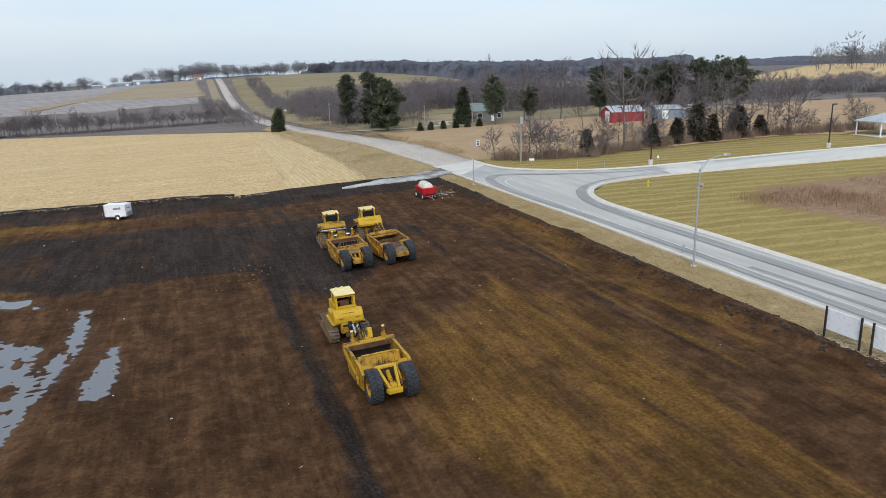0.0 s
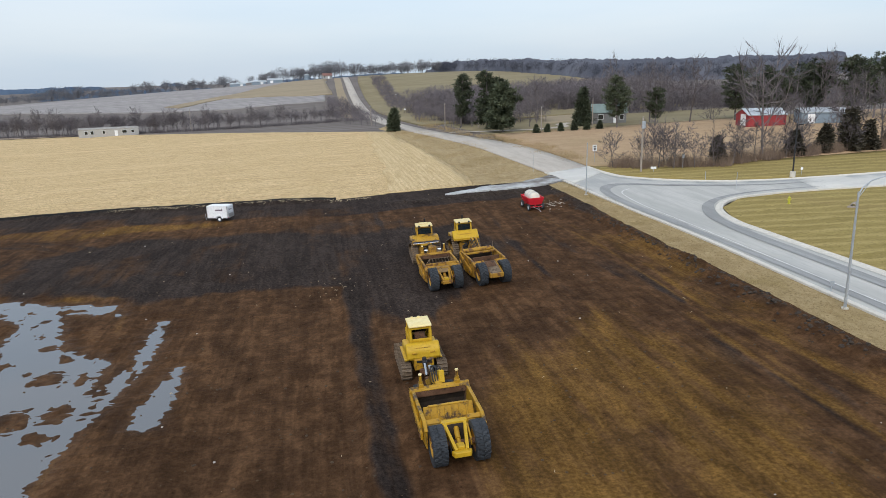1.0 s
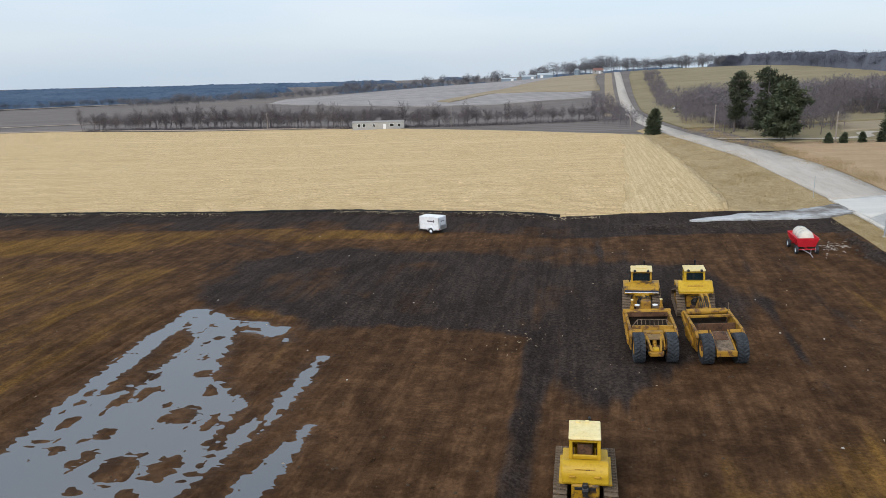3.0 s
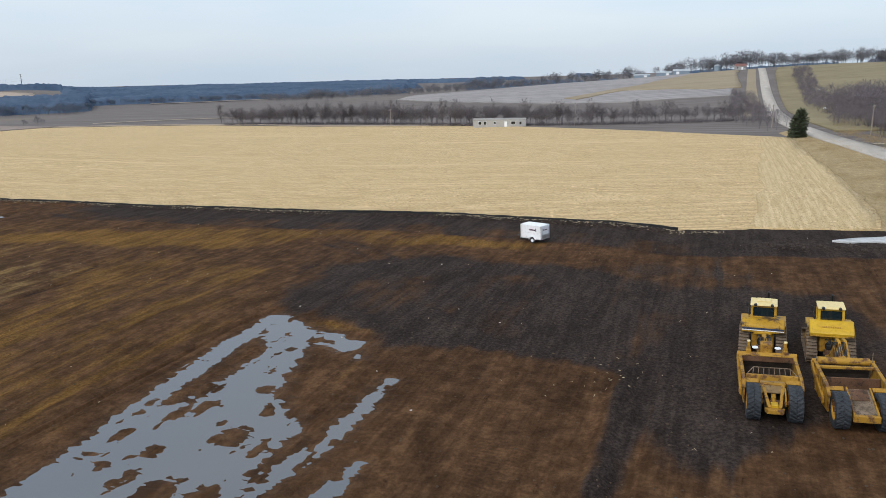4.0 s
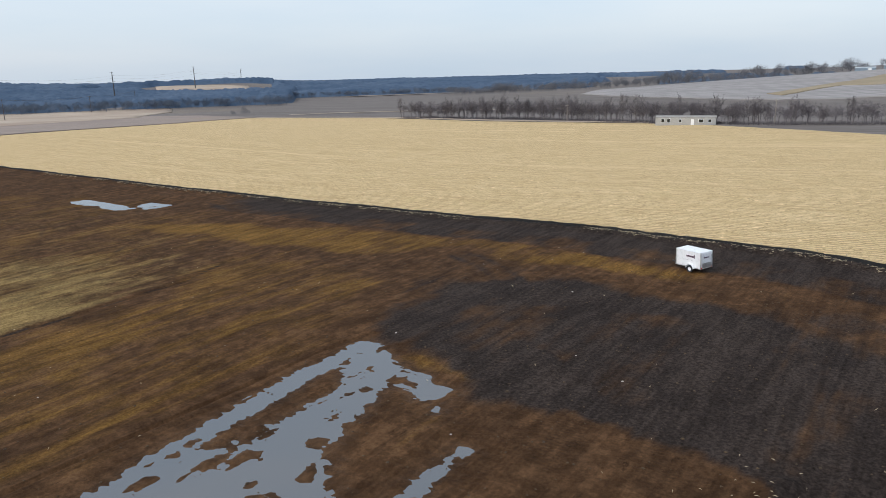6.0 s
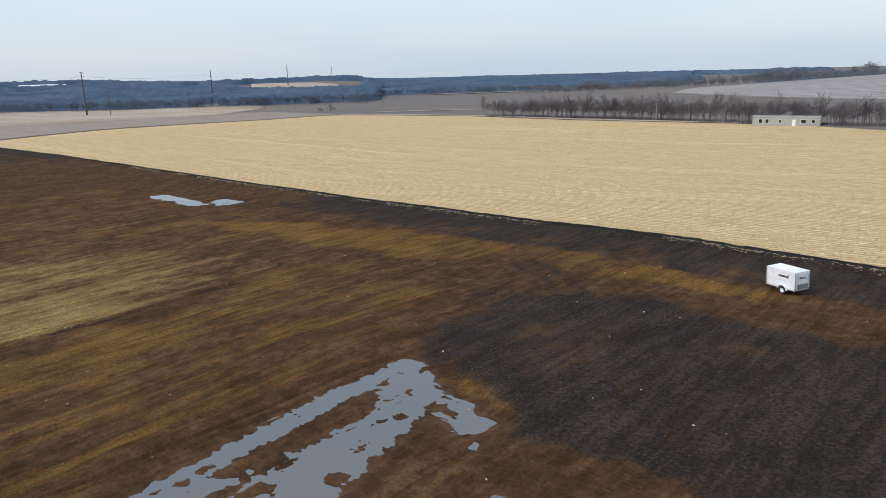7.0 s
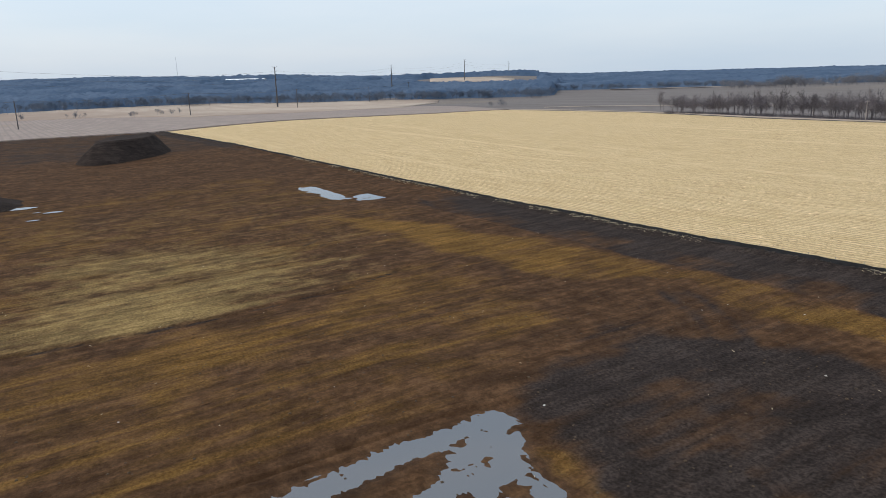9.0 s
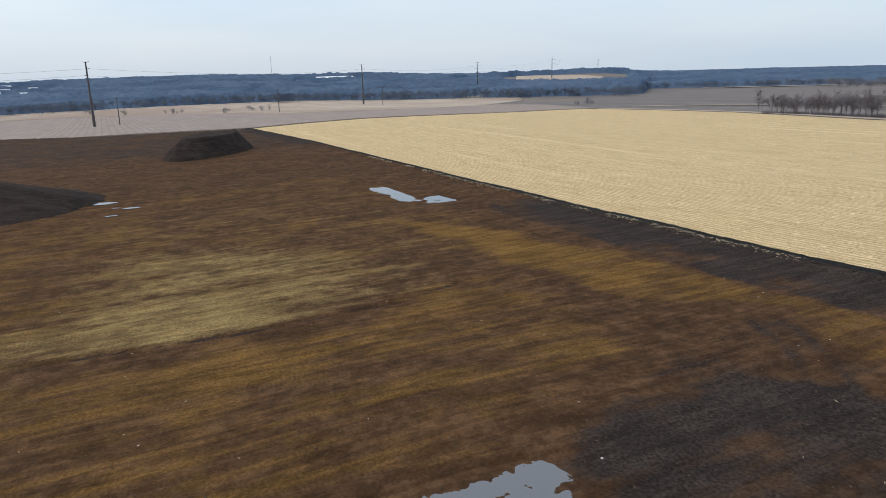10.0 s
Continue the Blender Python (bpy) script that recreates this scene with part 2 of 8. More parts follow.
    marks = n.new("ShaderNodeMath")
    marks.operation = "MAXIMUM"
    l.new(lanes[0], marks.inputs[0])
    l.new(lanes[1], marks.inputs[1])
    dark = n.new("ShaderNodeMix")
    dark.data_type, dark.blend_type = "RGBA", "MULTIPLY"
    dark.inputs[0].default_value = 1.0
    l.new(col, dark.inputs[6])
    grain = mixed(n, l, crumb, (0.80, 0.79, 0.78), (1.16, 1.155, 1.15), 0.36, 0.64)
    rut = n.new("ShaderNodeMix")
    rut.data_type, rut.blend_type = "RGBA", "MULTIPLY"
    rut.inputs[0].default_value = 1.0
    l.new(mixed(n, l, lump, grain, (0.66, 0.64, 0.63), 0.60, 0.72), rut.inputs[6])
    l.new(mixed(n, l, tex(n, l, vec_scaled(n, l, (1.0, 0.09, 1.0), 0.05), 1.9, 5, 0.6), (0.80, 0.79, 0.78), (1.12, 1.12, 1.12), 0.40, 0.60), rut.inputs[7])
    l.new(rut.outputs[2], dark.inputs[7])
    blotch = n.new("ShaderNodeMix")
    blotch.data_type, blotch.blend_type = "RGBA", "MULTIPLY"
    blotch.inputs[0].default_value = 1.0
    l.new(dark.outputs[2], blotch.inputs[6])
    damp = mixed(n, l, tex(n, l, vec_scaled(n, l, (1.0, 0.6, 1.0), 0.1), 0.42, 9, 0.66), (0.80, 0.795, 0.80), (1.22, 1.21, 1.18), 0.36, 0.64)
    l.new(mixed(n, l, tex(n, l, vec_scaled(n, l, (1.0, 0.5, 1.0), 0.25), 1.5, 5, 0.72), damp, (0.52, 0.51, 0.52), 0.61, 0.72), blotch.inputs[7])
    col = mixed(n, l, marks.outputs[0], blotch.outputs[2], (0.020, 0.015, 0.012), 0.45, 3.0)
    col = mixed(n, l, speck, col, (0.19, 0.135, 0.08), 0.70, 0.82)
    l.new(col, b.inputs["Base Color"])
    # wetness lowers the roughness round the pools
    wet = n.new("ShaderNodeMapRange")
    wet.inputs["To Min"].default_value, wet.inputs["To Max"].default_value = 0.95, 0.38
    l.new(at.outputs["Alpha"], wet.inputs["Value"])
    l.new(wet.outputs[0], b.inputs["Roughness"])
    b.inputs["Specular IOR Level"].default_value = 0.06
    h = n.new("ShaderNodeMath")
    h.operation = "ADD"
    l.new(crumb, h.inputs[0])
    soft = n.new("ShaderNodeMath")
    soft.operation = "MULTIPLY"
    l.new(marks.outputs[0], soft.inputs[0])
    soft.inputs[1].default_value = 0.25
    l.new(soft.outputs[0], h.inputs[1])
    bumped(n, l, b, h.outputs[0], 0.7, 0.10)
    return m


def ground_material(name, tones, scale, stretch=(1, 1, 1), rot=0.0, bump=0.4, dist=0.05, rough=0.95, rows=0.0, row_tone=None, row_axis="Y", patch=None, row_noise=1.0, patch_lo=0.55, speck=None, over=None):
    """Fields and grass: three tones by noise, optional drill rows and patches."""
    m, n, l, b = node_mat(name)
    v = vec_scaled(n, l)
    vs = vec_scaled(n, l, stretch, rot)
    big, mid, fine = tex(n, l, v, scale * 0.12, 5), tex(n, l, vs, scale, 6, 0.65), tex(n, l, vs, scale * 7, 5, 0.7)
    col = mixed(n, l, mid, tones[0], tones[1], 0.32, 0.68)
    col = mixed(n, l, fine, col, tones[2], 0.5, 0.8)
    if patch:
        col = mixed(n, l, big, col, patch, patch_lo, patch_lo + 0.2)
    if rows:
        w = n.new("ShaderNodeTexWave")
        w.bands_direction = row_axis
        w.inputs["Scale"].default_value, w.inputs["Distortion"].default_value, w.inputs["Detail"].default_value = 0.314 / rows, row_noise, 3
        w.inputs["Detail Scale"].default_value = 2.0
        l.new(vec_scaled(n, l, (1, 1, 1), rot), w.inputs["Vector"])
        col = mixed(n, l, w.outputs["Fac"], col, row_tone, 0.45, 1.25)
    if speck:
        col = mixed(n, l, tex(n, l, vec_scaled(n, l, tuple(0.55 + 0.45 * (c > 0.5) for c in stretch), rot), 4.6, 4, 0.85), col, speck, 0.50, 0.66)
        if rows:
            tuft = (0.3, 1.0, 1.0) if row_axis == "Y" else (1.0, 0.3, 1.0)
            col = mixed(n, l, tex(n, l, vec_scaled(n, l, tuft, rot), 1.25, 5, 0.85), col, tones[2], 0.53, 0.80)
            band = (0.02, 1.0, 1.0) if row_axis == "Y" else (1.0, 0.02, 1.0)
            col = mixed(n, l, tex(n, l, vec_scaled(n, l, band, rot), 0.55, 6, 0.8), col, row_tone, 0.50, 1.0)
            col = mixed(n, l, tex(n, l, vec_scaled(n, l, band, rot), 0.21, 5, 0.7), col, tones[1], 0.52, 0.85)
        col = mixed(n, l, tex(n, l, v, 0.9, 3, 0.8), col, tuple(min(1, 1.25 * c) for c in tones[1]), 0.58, 0.78)
    if over:
        at, mix = n.new("ShaderNodeAttribute"), n.new("ShaderNodeMath")
        at.attribute_name = "tone"
        mix.operation = "MULTIPLY_ADD"
        l.new(tex(n, l, v, 0.7, 6, 0.75), mix.inputs[0])
        mix.inputs[1].default_value = 1.6
        l.new(at.outputs["Fac"], mix.inputs[2])
        rough_grass = mixed(n, l, tex(n, l, v, 1.5, 6, 0.75), over[0], over[1], 0.35, 0.65)
        col = mixed(n, l, mix.outputs[0], col, over[2], 1.0, 1.35)
        col = mixed(n, l, mix.outputs[0], col, rough_grass, 1.2, 1.6)
    l.new(col, b.inputs["Base Color"])
    b.inputs["Roughness"].default_value, b.inputs["Specular IOR Level"].default_value = rough, 0.15
    bumped(n, l, b, fine, bump, dist)
    return m


SOIL = soil_material()
STUBBLE = ground_material("corn_stubble", ((0.57, 0.405, 0.205), (0.755, 0.57, 0.325), (0.27, 0.18, 0.09)), 1.3, (0.12, 1.3, 1), rows=0.76, row_tone=(0.40, 0.288, 0.14), speck=(0.21, 0.142, 0.064), patch=(0.64, 0.48, 0.25), bump=0.8, dist=0.1, row_noise=1.0)
HEADLAND = ground_material("stubble_headland", ((0.52, 0.385, 0.20), (0.68, 0.53, 0.31), (0.30, 0.205, 0.105)), 1.3, (1.3, 0.12, 1), rows=0.76, row_tone=(0.51, 0.375, 0.195), row_axis="X", patch=(0.59, 0.46, 0.245), speck=(0.30, 0.21, 0.10), bump=0.8, dist=0.1, row_noise=1.0)
LAWN = ground_material("mown_winter_lawn", ((0.245, 0.188, 0.062), (0.315, 0.245, 0.088), (0.18, 0.142, 0.05)), 0.5, (0.35, 1.2, 1), rot=0.2, rows=2.3, row_tone=(0.385, 0.30, 0.12), speck=(0.18, 0.138, 0.05), patch=(0.25, 0.18, 0.075), row_noise=2.5, over=((0.23, 0.145, 0.088), (0.32, 0.215, 0.14), (0.27, 0.185, 0.075)))
DRY = ground_material("dry_verge_grass", ((0.33, 0.245, 0.125), (0.42, 0.32, 0.17), (0.22, 0.15, 0.07)), 1.6, (1, 0.6, 1), patch=(0.27, 0.20, 0.08), bump=0.8, dist=0.12, speck=(0.20, 0.14, 0.065))
HAY = ground_material("tan_hay_field", ((0.36, 0.245, 0.145), (0.44, 0.315, 0.195), (0.28, 0.185, 0.11)), 0.25, (0.5, 1.5, 1), patch=(0.33, 0.25, 0.135), speck=(0.29, 0.195, 0.115))
ROADSIDE = ground_material("rough_roadside_grass", ((0.37, 0.275, 0.145), (0.48, 0.37, 0.205), (0.25, 0.18, 0.09)), 0.9, (1, 0.7, 1), patch=(0.33, 0.245, 0.12), bump=0.9, dist=0.2, speck=(0.20, 0.14, 0.07))
STRAWFIELD = ground_material("pale_pinkish_straw", ((0.37, 0.29, 0.225), (0.46, 0.375, 0.295), (0.29, 0.22, 0.175)), 0.03, (0.35, 1.8, 1), rot=-0.9, patch=(0.30, 0.225, 0.175), patch_lo=0.46)
# blue-grey tones include the haze over this distant hillside
CONTOUR = ground_material("contour_ploughed_field", ((0.29, 0.27, 0.26), (0.36, 0.335, 0.325), (0.23, 0.21, 0.205)), 0.05, (0.4, 1.5, 1), rows=9.0, row_tone=(0.20, 0.185, 0.18), row_noise=4.0, patch=(0.31, 0.27, 0.225))
TANHILL = ground_material("tan_hill_grass", ((0.28, 0.225, 0.15), (0.33, 0.27, 0.185), (0.23, 0.18, 0.12)), 0.05, (0.4, 1.5, 1), patch=(0.25, 0.205, 0.14))
DULLGRAVEL = ground_material("damp_entrance_gravel", ((0.40, 0.41, 0.41), (0.54, 0.555, 0.56), (0.22, 0.20, 0.18)), 1.3, patch=(0.14, 0.12, 0.105), patch_lo=0.47, bump=0.5)
ROADGRAVEL = ground_material("tan_road_gravel", ((0.42, 0.375, 0.325), (0.50, 0.455, 0.40), (0.35, 0.31, 0.265)), 0.7, (1.2, 0.2, 1), patch=(0.44, 0.385, 0.325), bump=0.4)
SNOW = plain("melting_snow", (0.80, 0.82, 0.85), (0.86, 0.88, 0.90), 2, 0.6, space="world")
REEDY = ground_material("rust_prairie_grass", ((0.33, 0.20, 0.125), (0.42, 0.275, 0.18), (0.25, 0.15, 0.095)), 0.8, (1, 1, 1), patch=(0.33, 0.22, 0.125), bump=1, dist=0.3)
# brown pulled towards blue-grey to carry haze on the far land
FARLAND = ground_material("winter_farmland", ((0.150, 0.130, 0.120), (0.20, 0.176, 0.160), (0.115, 0.10, 0.094)), 0.035, (0.3, 1.8, 1), rot=0.25, rows=7.0, row_tone=(0.125, 0.105, 0.094), patch=(0.235, 0.19, 0.145), row_noise=2.0)
PLOUGH = ground_material("grey_tilled_field", ((0.27, 0.215, 0.185), (0.33, 0.265, 0.225), (0.20, 0.16, 0.14)), 0.1, (0.3, 1.4, 1), rows=3.0, row_tone=(0.24, 0.195, 0.17), patch=(0.30, 0.235, 0.18))
GREENF = ground_material("winter_pasture", ((0.215, 0.18, 0.105), (0.265, 0.222, 0.135), (0.175, 0.145, 0.09)), 0.06, (0.6, 1.3, 1), patch=(0.265, 0.205, 0.125))
PAVE = ground_material("worn_grey_pavement", ((0.40, 0.395, 0.37), (0.50, 0.49, 0.46), (0.33, 0.33, 0.315)), 0.45, (1.5, 0.14, 1), patch=(0.33, 0.335, 0.33), bump=0.15, dist=0.01, rough=0.85, patch_lo=0.5)
SIDEPAVE = ground_material("pale_concrete_pavement", ((0.52, 0.51, 0.475), (0.60, 0.585, 0.545), (0.45, 0.44, 0.41)), 0.4, (0.2, 1.2, 1), patch=(0.43, 0.43, 0.43), bump=0.15, dist=0.01, rough=0.85)
CONC = ground_material("kerb_concrete", ((0.55, 0.52, 0.46), (0.63, 0.60, 0.54), (0.45, 0.42, 0.37)), 1.5, bump=0.2, dist=0.01)
PATCHED = ground_material("dark_asphalt_band", ((0.255, 0.257, 0.252), (0.335, 0.337, 0.33), (0.21, 0.212, 0.21)), 0.8, (1.5, 0.15, 1), patch=(0.32, 0.32, 0.31), bump=0.2, dist=0.01)
LINE = plain("faded_road_paint", (0.72, 0.72, 0.70), (0.6, 0.6, 0.58), 1.0, 0.7, space="world")


def water_material():
    m, n, l, b = node_mat("muddy_standing_water")
    v = vec_scaled(n, l, (1, 1, 1))
    b.inputs["Base Color"].default_value = (0.055, 0.050, 0.047, 1)
    b.inputs["Roughness"].default_value, b.inputs["IOR"].default_value = 0.03, 1.9
    b.inputs["Specular IOR Level"].default_value = 1.0
    w = tex(n, l, v, 2.2, 3)
    bumped(n, l, b, w, 0.10, 0.02)
    return m


WATER = water_material()
YELLOW = plain("worn_yellow_paint", (0.375, 0.205, 0.012), (0.46, 0.262, 0.018), 0.8, 0.5, bump=0.1, dirt=(0.075, 0.043, 0.020), amount=0.495)
YELLOW_CLEAN = plain("bright_yellow_paint", (0.50, 0.305, 0.015), (0.57, 0.36, 0.022), 0.7, 0.45, bump=0.05, dirt=(0.23, 0.13, 0.03), amount=0.585)
ROOF_DULL = plain("faded_dull_yellow_roof", (0.70, 0.56, 0.25), (0.76, 0.63, 0.32), 0.8, 0.5, bump=0.05)
YELLOW_RUST = plain("rusty_yellow_paint", (0.33, 0.172, 0.017), (0.41, 0.225, 0.024), 0.9, 0.65, bump=0.2, dirt=(0.11, 0.05, 0.022), amount=0.49)
ROOF_YELLOW = plain("sun_faded_yellow_roof", (0.80, 0.65, 0.30), (0.84, 0.72, 0.40), 0.8, 0.5, bump=0.05)
# rust, set darker to deepen the shade on machine underparts
RUST = plain("rusted_steel", (0.105, 0.052, 0.028), (0.165, 0.088, 0.05), 1.5, 0.85, 0.2, 0.3, dirt=(0.045, 0.03, 0.022), amount=0.53)
STEEL = plain("worn_track_steel", (0.095, 0.066, 0.042), (0.24, 0.18, 0.125), 2.0, 0.7, 0.15, 0.3, dirt=(0.055, 0.036, 0.023), amount=0.52)
TYRE = plain("dusty_black_rubber", (0.020, 0.024, 0.029), (0.036, 0.042, 0.050), 2.5, 0.7, bump=0.3, dirt=(0.055, 0.050, 0.046), amount=0.64)
BLACK = plain("black_paint", (0.02, 0.02, 0.022), (0.032, 0.032, 0.034), 2, 0.5)
HOSE = plain("black_hose_rubber", (0.018, 0.018, 0.02), (0.03, 0.03, 0.03), 4, 0.6)
CHROME = plain("bright_cylinder_rod", (0.6, 0.6, 0.6), (0.7, 0.7, 0.7), 3, 0.25, 1.0, 0.02)
WHITE = plain("white_sheet_metal", (0.84, 0.86, 0.88), (0.88, 0.89, 0.90), 0.6, 0.4, bump=0.02, dirt=(0.72, 0.71, 0.68), amount=0.70)
ALU = plain("ribbed_aluminium", (0.55, 0.57, 0.58), (0.66, 0.68, 0.69), 2, 0.35, 0.8, 0.1)
GALV = plain("galvanised_steel", (0.40, 0.43, 0.46), (0.50, 0.53, 0.56), 3, 0.45, 0.5, 0.05)
RED = plain("red_enamel", (0.55, 0.012, 0.025), (0.62, 0.025, 0.04), 1, 0.4, bump=0.05, dirt=(0.25, 0.02, 0.02), amount=0.7)
TARP = plain("cream_poly_tank", (0.68, 0.64, 0.54), (0.75, 0.71, 0.62), 1.2, 0.55, bump=0.05)
INK = plain("dark_plum_lettering", (0.05, 0.015, 0.04), (0.08, 0.02, 0.06), 3, 0.6, bump=0)
NAVY = plain("dark_stripe_paint", (0.03, 0.045, 0.085), (0.05, 0.065, 0.11), 3, 0.5, bump=0)
BARK = plain("grey_brown_bark", (0.13, 0.11, 0.108), (0.19, 0.165, 0.16), 1.0, 0.95, bump=0.4, vary=0.25)
TWIG = plain("bare_twigs", (0.108, 0.095, 0.102), (0.156, 0.138, 0.147), 0.5, 1.0, bump=0, vary=0.3)
# woods of the ridge and far hills: haze lightens and greys these base colours
FARWOOD = plain("haze_tinted_bare_woods", (0.088, 0.094, 0.118), (0.125, 0.130, 0.155), 0.02, 1.0, bump=0, space="world", spec=0.1)
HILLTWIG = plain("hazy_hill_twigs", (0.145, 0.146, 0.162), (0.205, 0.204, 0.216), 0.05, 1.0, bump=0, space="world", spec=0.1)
# distance haze over the valley and skyline is put into these bluer, lighter tones
FARWOOD_EDGE = plain("haze_tinted_valley_trees", (0.100, 0.124, 0.165), (0.145, 0.168, 0.208), 0.02, 1.0, bump=0, space="world", spec=0.1)
FARWOOD_HAZE = plain("haze_tinted_far_woods", (0.054, 0.088, 0.142), (0.088, 0.126, 0.186), 0.012, 1.0, bump=0, space="world", spec=0.1)
NEEDLE = plain("pine_needles", (0.050, 0.064, 0.036), (0.092, 0.108, 0.062), 0.6, 0.85, bump=0, vary=0.25)
NEEDLE_DULL = plain("winter_cedar_needles", (0.05, 0.045, 0.032), (0.075, 0.065, 0.045), 0.8, 0.9, bump=0, vary=0.2)
BRUSH = plain("dry_brush_stems", (0.20, 0.145, 0.112), (0.28, 0.21, 0.158), 0.6, 1.0, bump=0, space="world")
BARNRED = plain("faded_barn_red_boards", (0.30, 0.035, 0.045), (0.36, 0.06, 0.06), 0.7, 0.8, stretch=(6, 6, 1))
ROOFMETAL = plain("weathered_tin_roof", (0.42, 0.46, 0.49), (0.53, 0.57, 0.60), 0.5, 0.5, 0.3, dirt=(0.35, 0.30, 0.27), amount=0.6)
GREENROOF = plain("grey_green_shingles", (0.17, 0.23, 0.22), (0.22, 0.28, 0.27), 1.0, 0.9)
SIDING = plain("pale_house_siding", (0.38, 0.375, 0.36), (0.45, 0.44, 0.42), 1.0, 0.7, stretch=(1, 1, 8))
BLUEGREY = plain("blue_grey_steel_wall", (0.21, 0.27, 0.33), (0.26, 0.33, 0.39), 1.0, 0.6, stretch=(6, 6, 1))
WOODPOLE = plain("weathered_pole_wood", (0.30, 0.26, 0.22), (0.38, 0.33, 0.29), 3, 0.95, stretch=(4, 4, 0.4))
FENCE = plain("black_silt_fabric", (0.012, 0.012, 0.013), (0.022, 0.022, 0.023), 1.5, 0.8, bump=0.3)
STONE = plain("pale_field_stone", (0.42, 0.38, 0.33), (0.52, 0.48, 0.43), 4, 0.9, vary=0.2)
STRAW = plain("straw_bits", (0.38, 0.31, 0.20), (0.48, 0.40, 0.27), 3, 0.95, space="world")


def glass_material():
    m, n, l, b = node_mat("dusty_cab_glass")
    b.inputs["Base Color"].default_value = (0.012, 0.02, 0.024, 1)
    b.inputs["Roughness"].default_value, b.inputs["Specular IOR Level"].default_value = 0.08, 0.7
    bumped(n, l, b, tex(n, l, vec_scaled(n, l, space="object"), 3), 0.03, 0.01)
    return m


GLASS = glass_material()

# ---- the ground ----
POOL = 0.66          # level of the large pool
POOL2 = -1.30        # level of the far small pool


def capsule(x, y, x0, y0, x1, y1, r0, r1):
    """Distance inside (above 0) a rounded bar from one end to the other."""
    dx, dy = x1 - x0, y1 - y0
    t = np.clip(((x - x0) * dx + (y - y0) * dy) / (dx * dx + dy * dy + 1e-9), 0, 1)
    return r0 + (r1 - r0) * t - np.hypot(x - x0 - t * dx, y - y0 - t * dy)


def patch(x, y, outline, soft):
    """1 inside an outline, falling to 0 over soft metres at its rim."""
    inside, dist = np.zeros(x.shape, bool), np.full(x.shape, 1e9)
    for (x0, y0), (x1, y1) in zip(outline, outline[1:] + outline[:1]):
        dist = np.minimum(dist, -capsule(x, y, x0, y0, x1, y1, 0, 0))
        if y0 != y1:
            inside ^= ((y0 > y) != (y1 > y)) & (x < (x1 - x0) * (y - y0) / (y1 - y0) + x0)
    return ramp(-soft, soft, np.where(inside, dist, -dist))


def pool_shape(x, y):
    """Above 0 where the large pool stands: wheel-track streaks along y with islands of mud."""
    xx, yy = x + 0.55 * (fbm(x / 1.6, y / 2.2, 3, 2) - 0.5), y + 1.0 * (fbm(x / 1.8, y / 1.2, 3, 5) - 0.5)
    s = np.full_like(x, -9.0)
    # the long channel on the bank side, the tip, the broad middle and the two arms
    for x0, y0, x1, y1, r0, r1 in ((-20.9, 62.3, -20.5, 55, 0.7, 0.75), (-20.5, 55, -19.4, 46, 0.8, 0.7), (-20.3, 62.4, -17.0, 60.2, 0.9, 0.9), (-16.9, 60.4, -15.6, 51, 0.9, 1.8), (-15.6, 52, -14.4, 44, 1.9, 3.4),
                                   (-16.6, 60.4, -12.8, 59.2, 0.85, 0.9), (-13.4, 59.0, -11.4, 58.0, 0.55, 0.25), (-17.2, 46, -14.6, 33, 2.4, 3.6), (-12.0, 46.5, -12.4, 34, 2.2, 2.6), (-7.8, 55.0, -7.7, 47, 0.28, 0.5),
                                   (-7.7, 47, -9.6, 40, 0.55, 0.9), (-5.25, 46.2, -5.8, 39.4, 0.3, 0.75), (-10.4, 42, -10.9, 33, 1.6, 1.4), (-12.6, 50.6, -10.2, 47.8, 0.25, 0.7)):
        s = np.maximum(s, capsule(xx, yy, x0, y0, x1, y1, r0, r1))
    # (the water closes over the tracks near the tip)
    s = np.maximum(s, capsule(xx, yy, -19.6, 61.0, -18.0, 58.0, 0.9, 0.5))
    # mud showing through, in bars along the tracks and in round islands
    for x0, y0, x1, y1, r in ((-19.0, 57.0, -18.3, 54.0, 0.42), (-18.4, 54.5, -17.4, 49.6, 0.36), (-17.4, 49.8, -16.6, 46.4, 0.26), (-19.9, 59.6, -19.4, 58.7, 0.32), (-15.6, 59.7, -14.4, 59.3, 0.28), (-13.6, 57.6, -13.0, 53.6, 0.3),
                              (-8.7, 43.4, -9.0, 41.0, 0.3), (-7.0, 45.6, -7.9, 40.6, 0.42), (-19.6, 48.4, -19.2, 46.6, 0.22), (-18.3, 45.6, -18.0, 44.6, 0.25)):
        s = np.minimum(s, -0.8 * capsule(xx, yy, x0, y0, x1, y1, r, r))
    for cx, cy, rx, ry in ((-12.5, 46.6, 0.95, 1.25), (-12.6, 41.0, 1.0, 1.35), (-10.6, 41.4, 0.75, 1.1), (-16.8, 42.2, 0.55, 0.5), (-15.4, 44.0, 0.4, 0.65), (-16.2, 49.0, 0.3, 0.45), (-14.8, 42.0, 0.4, 0.6), (-18.4, 42.9, 0.6, 0.5),
                           (-10.2, 46.2, 0.35, 0.45), (-13.6, 39.2, 0.5, 0.4), (-16.2, 57.4, 0.3, 0.5), (-15.4, 54.2, 0.3, 0.4), (-10.6, 38.8, 0.45, 0.6), (-14.2, 51.6, 0.35, 0.5)):
        s = np.minimum(s, (np.hypot((xx - cx) / rx, (yy - cy) / ry) - 1) * 0.8 * min(rx, ry))
    s = s + 0.85 * (fbm(x / 1.1, y / 0.33, 3, 6) - 0.5) + 0.42 * (fbm(x / 0.36, y / 0.14, 2, 1) - 0.5) + 0.06
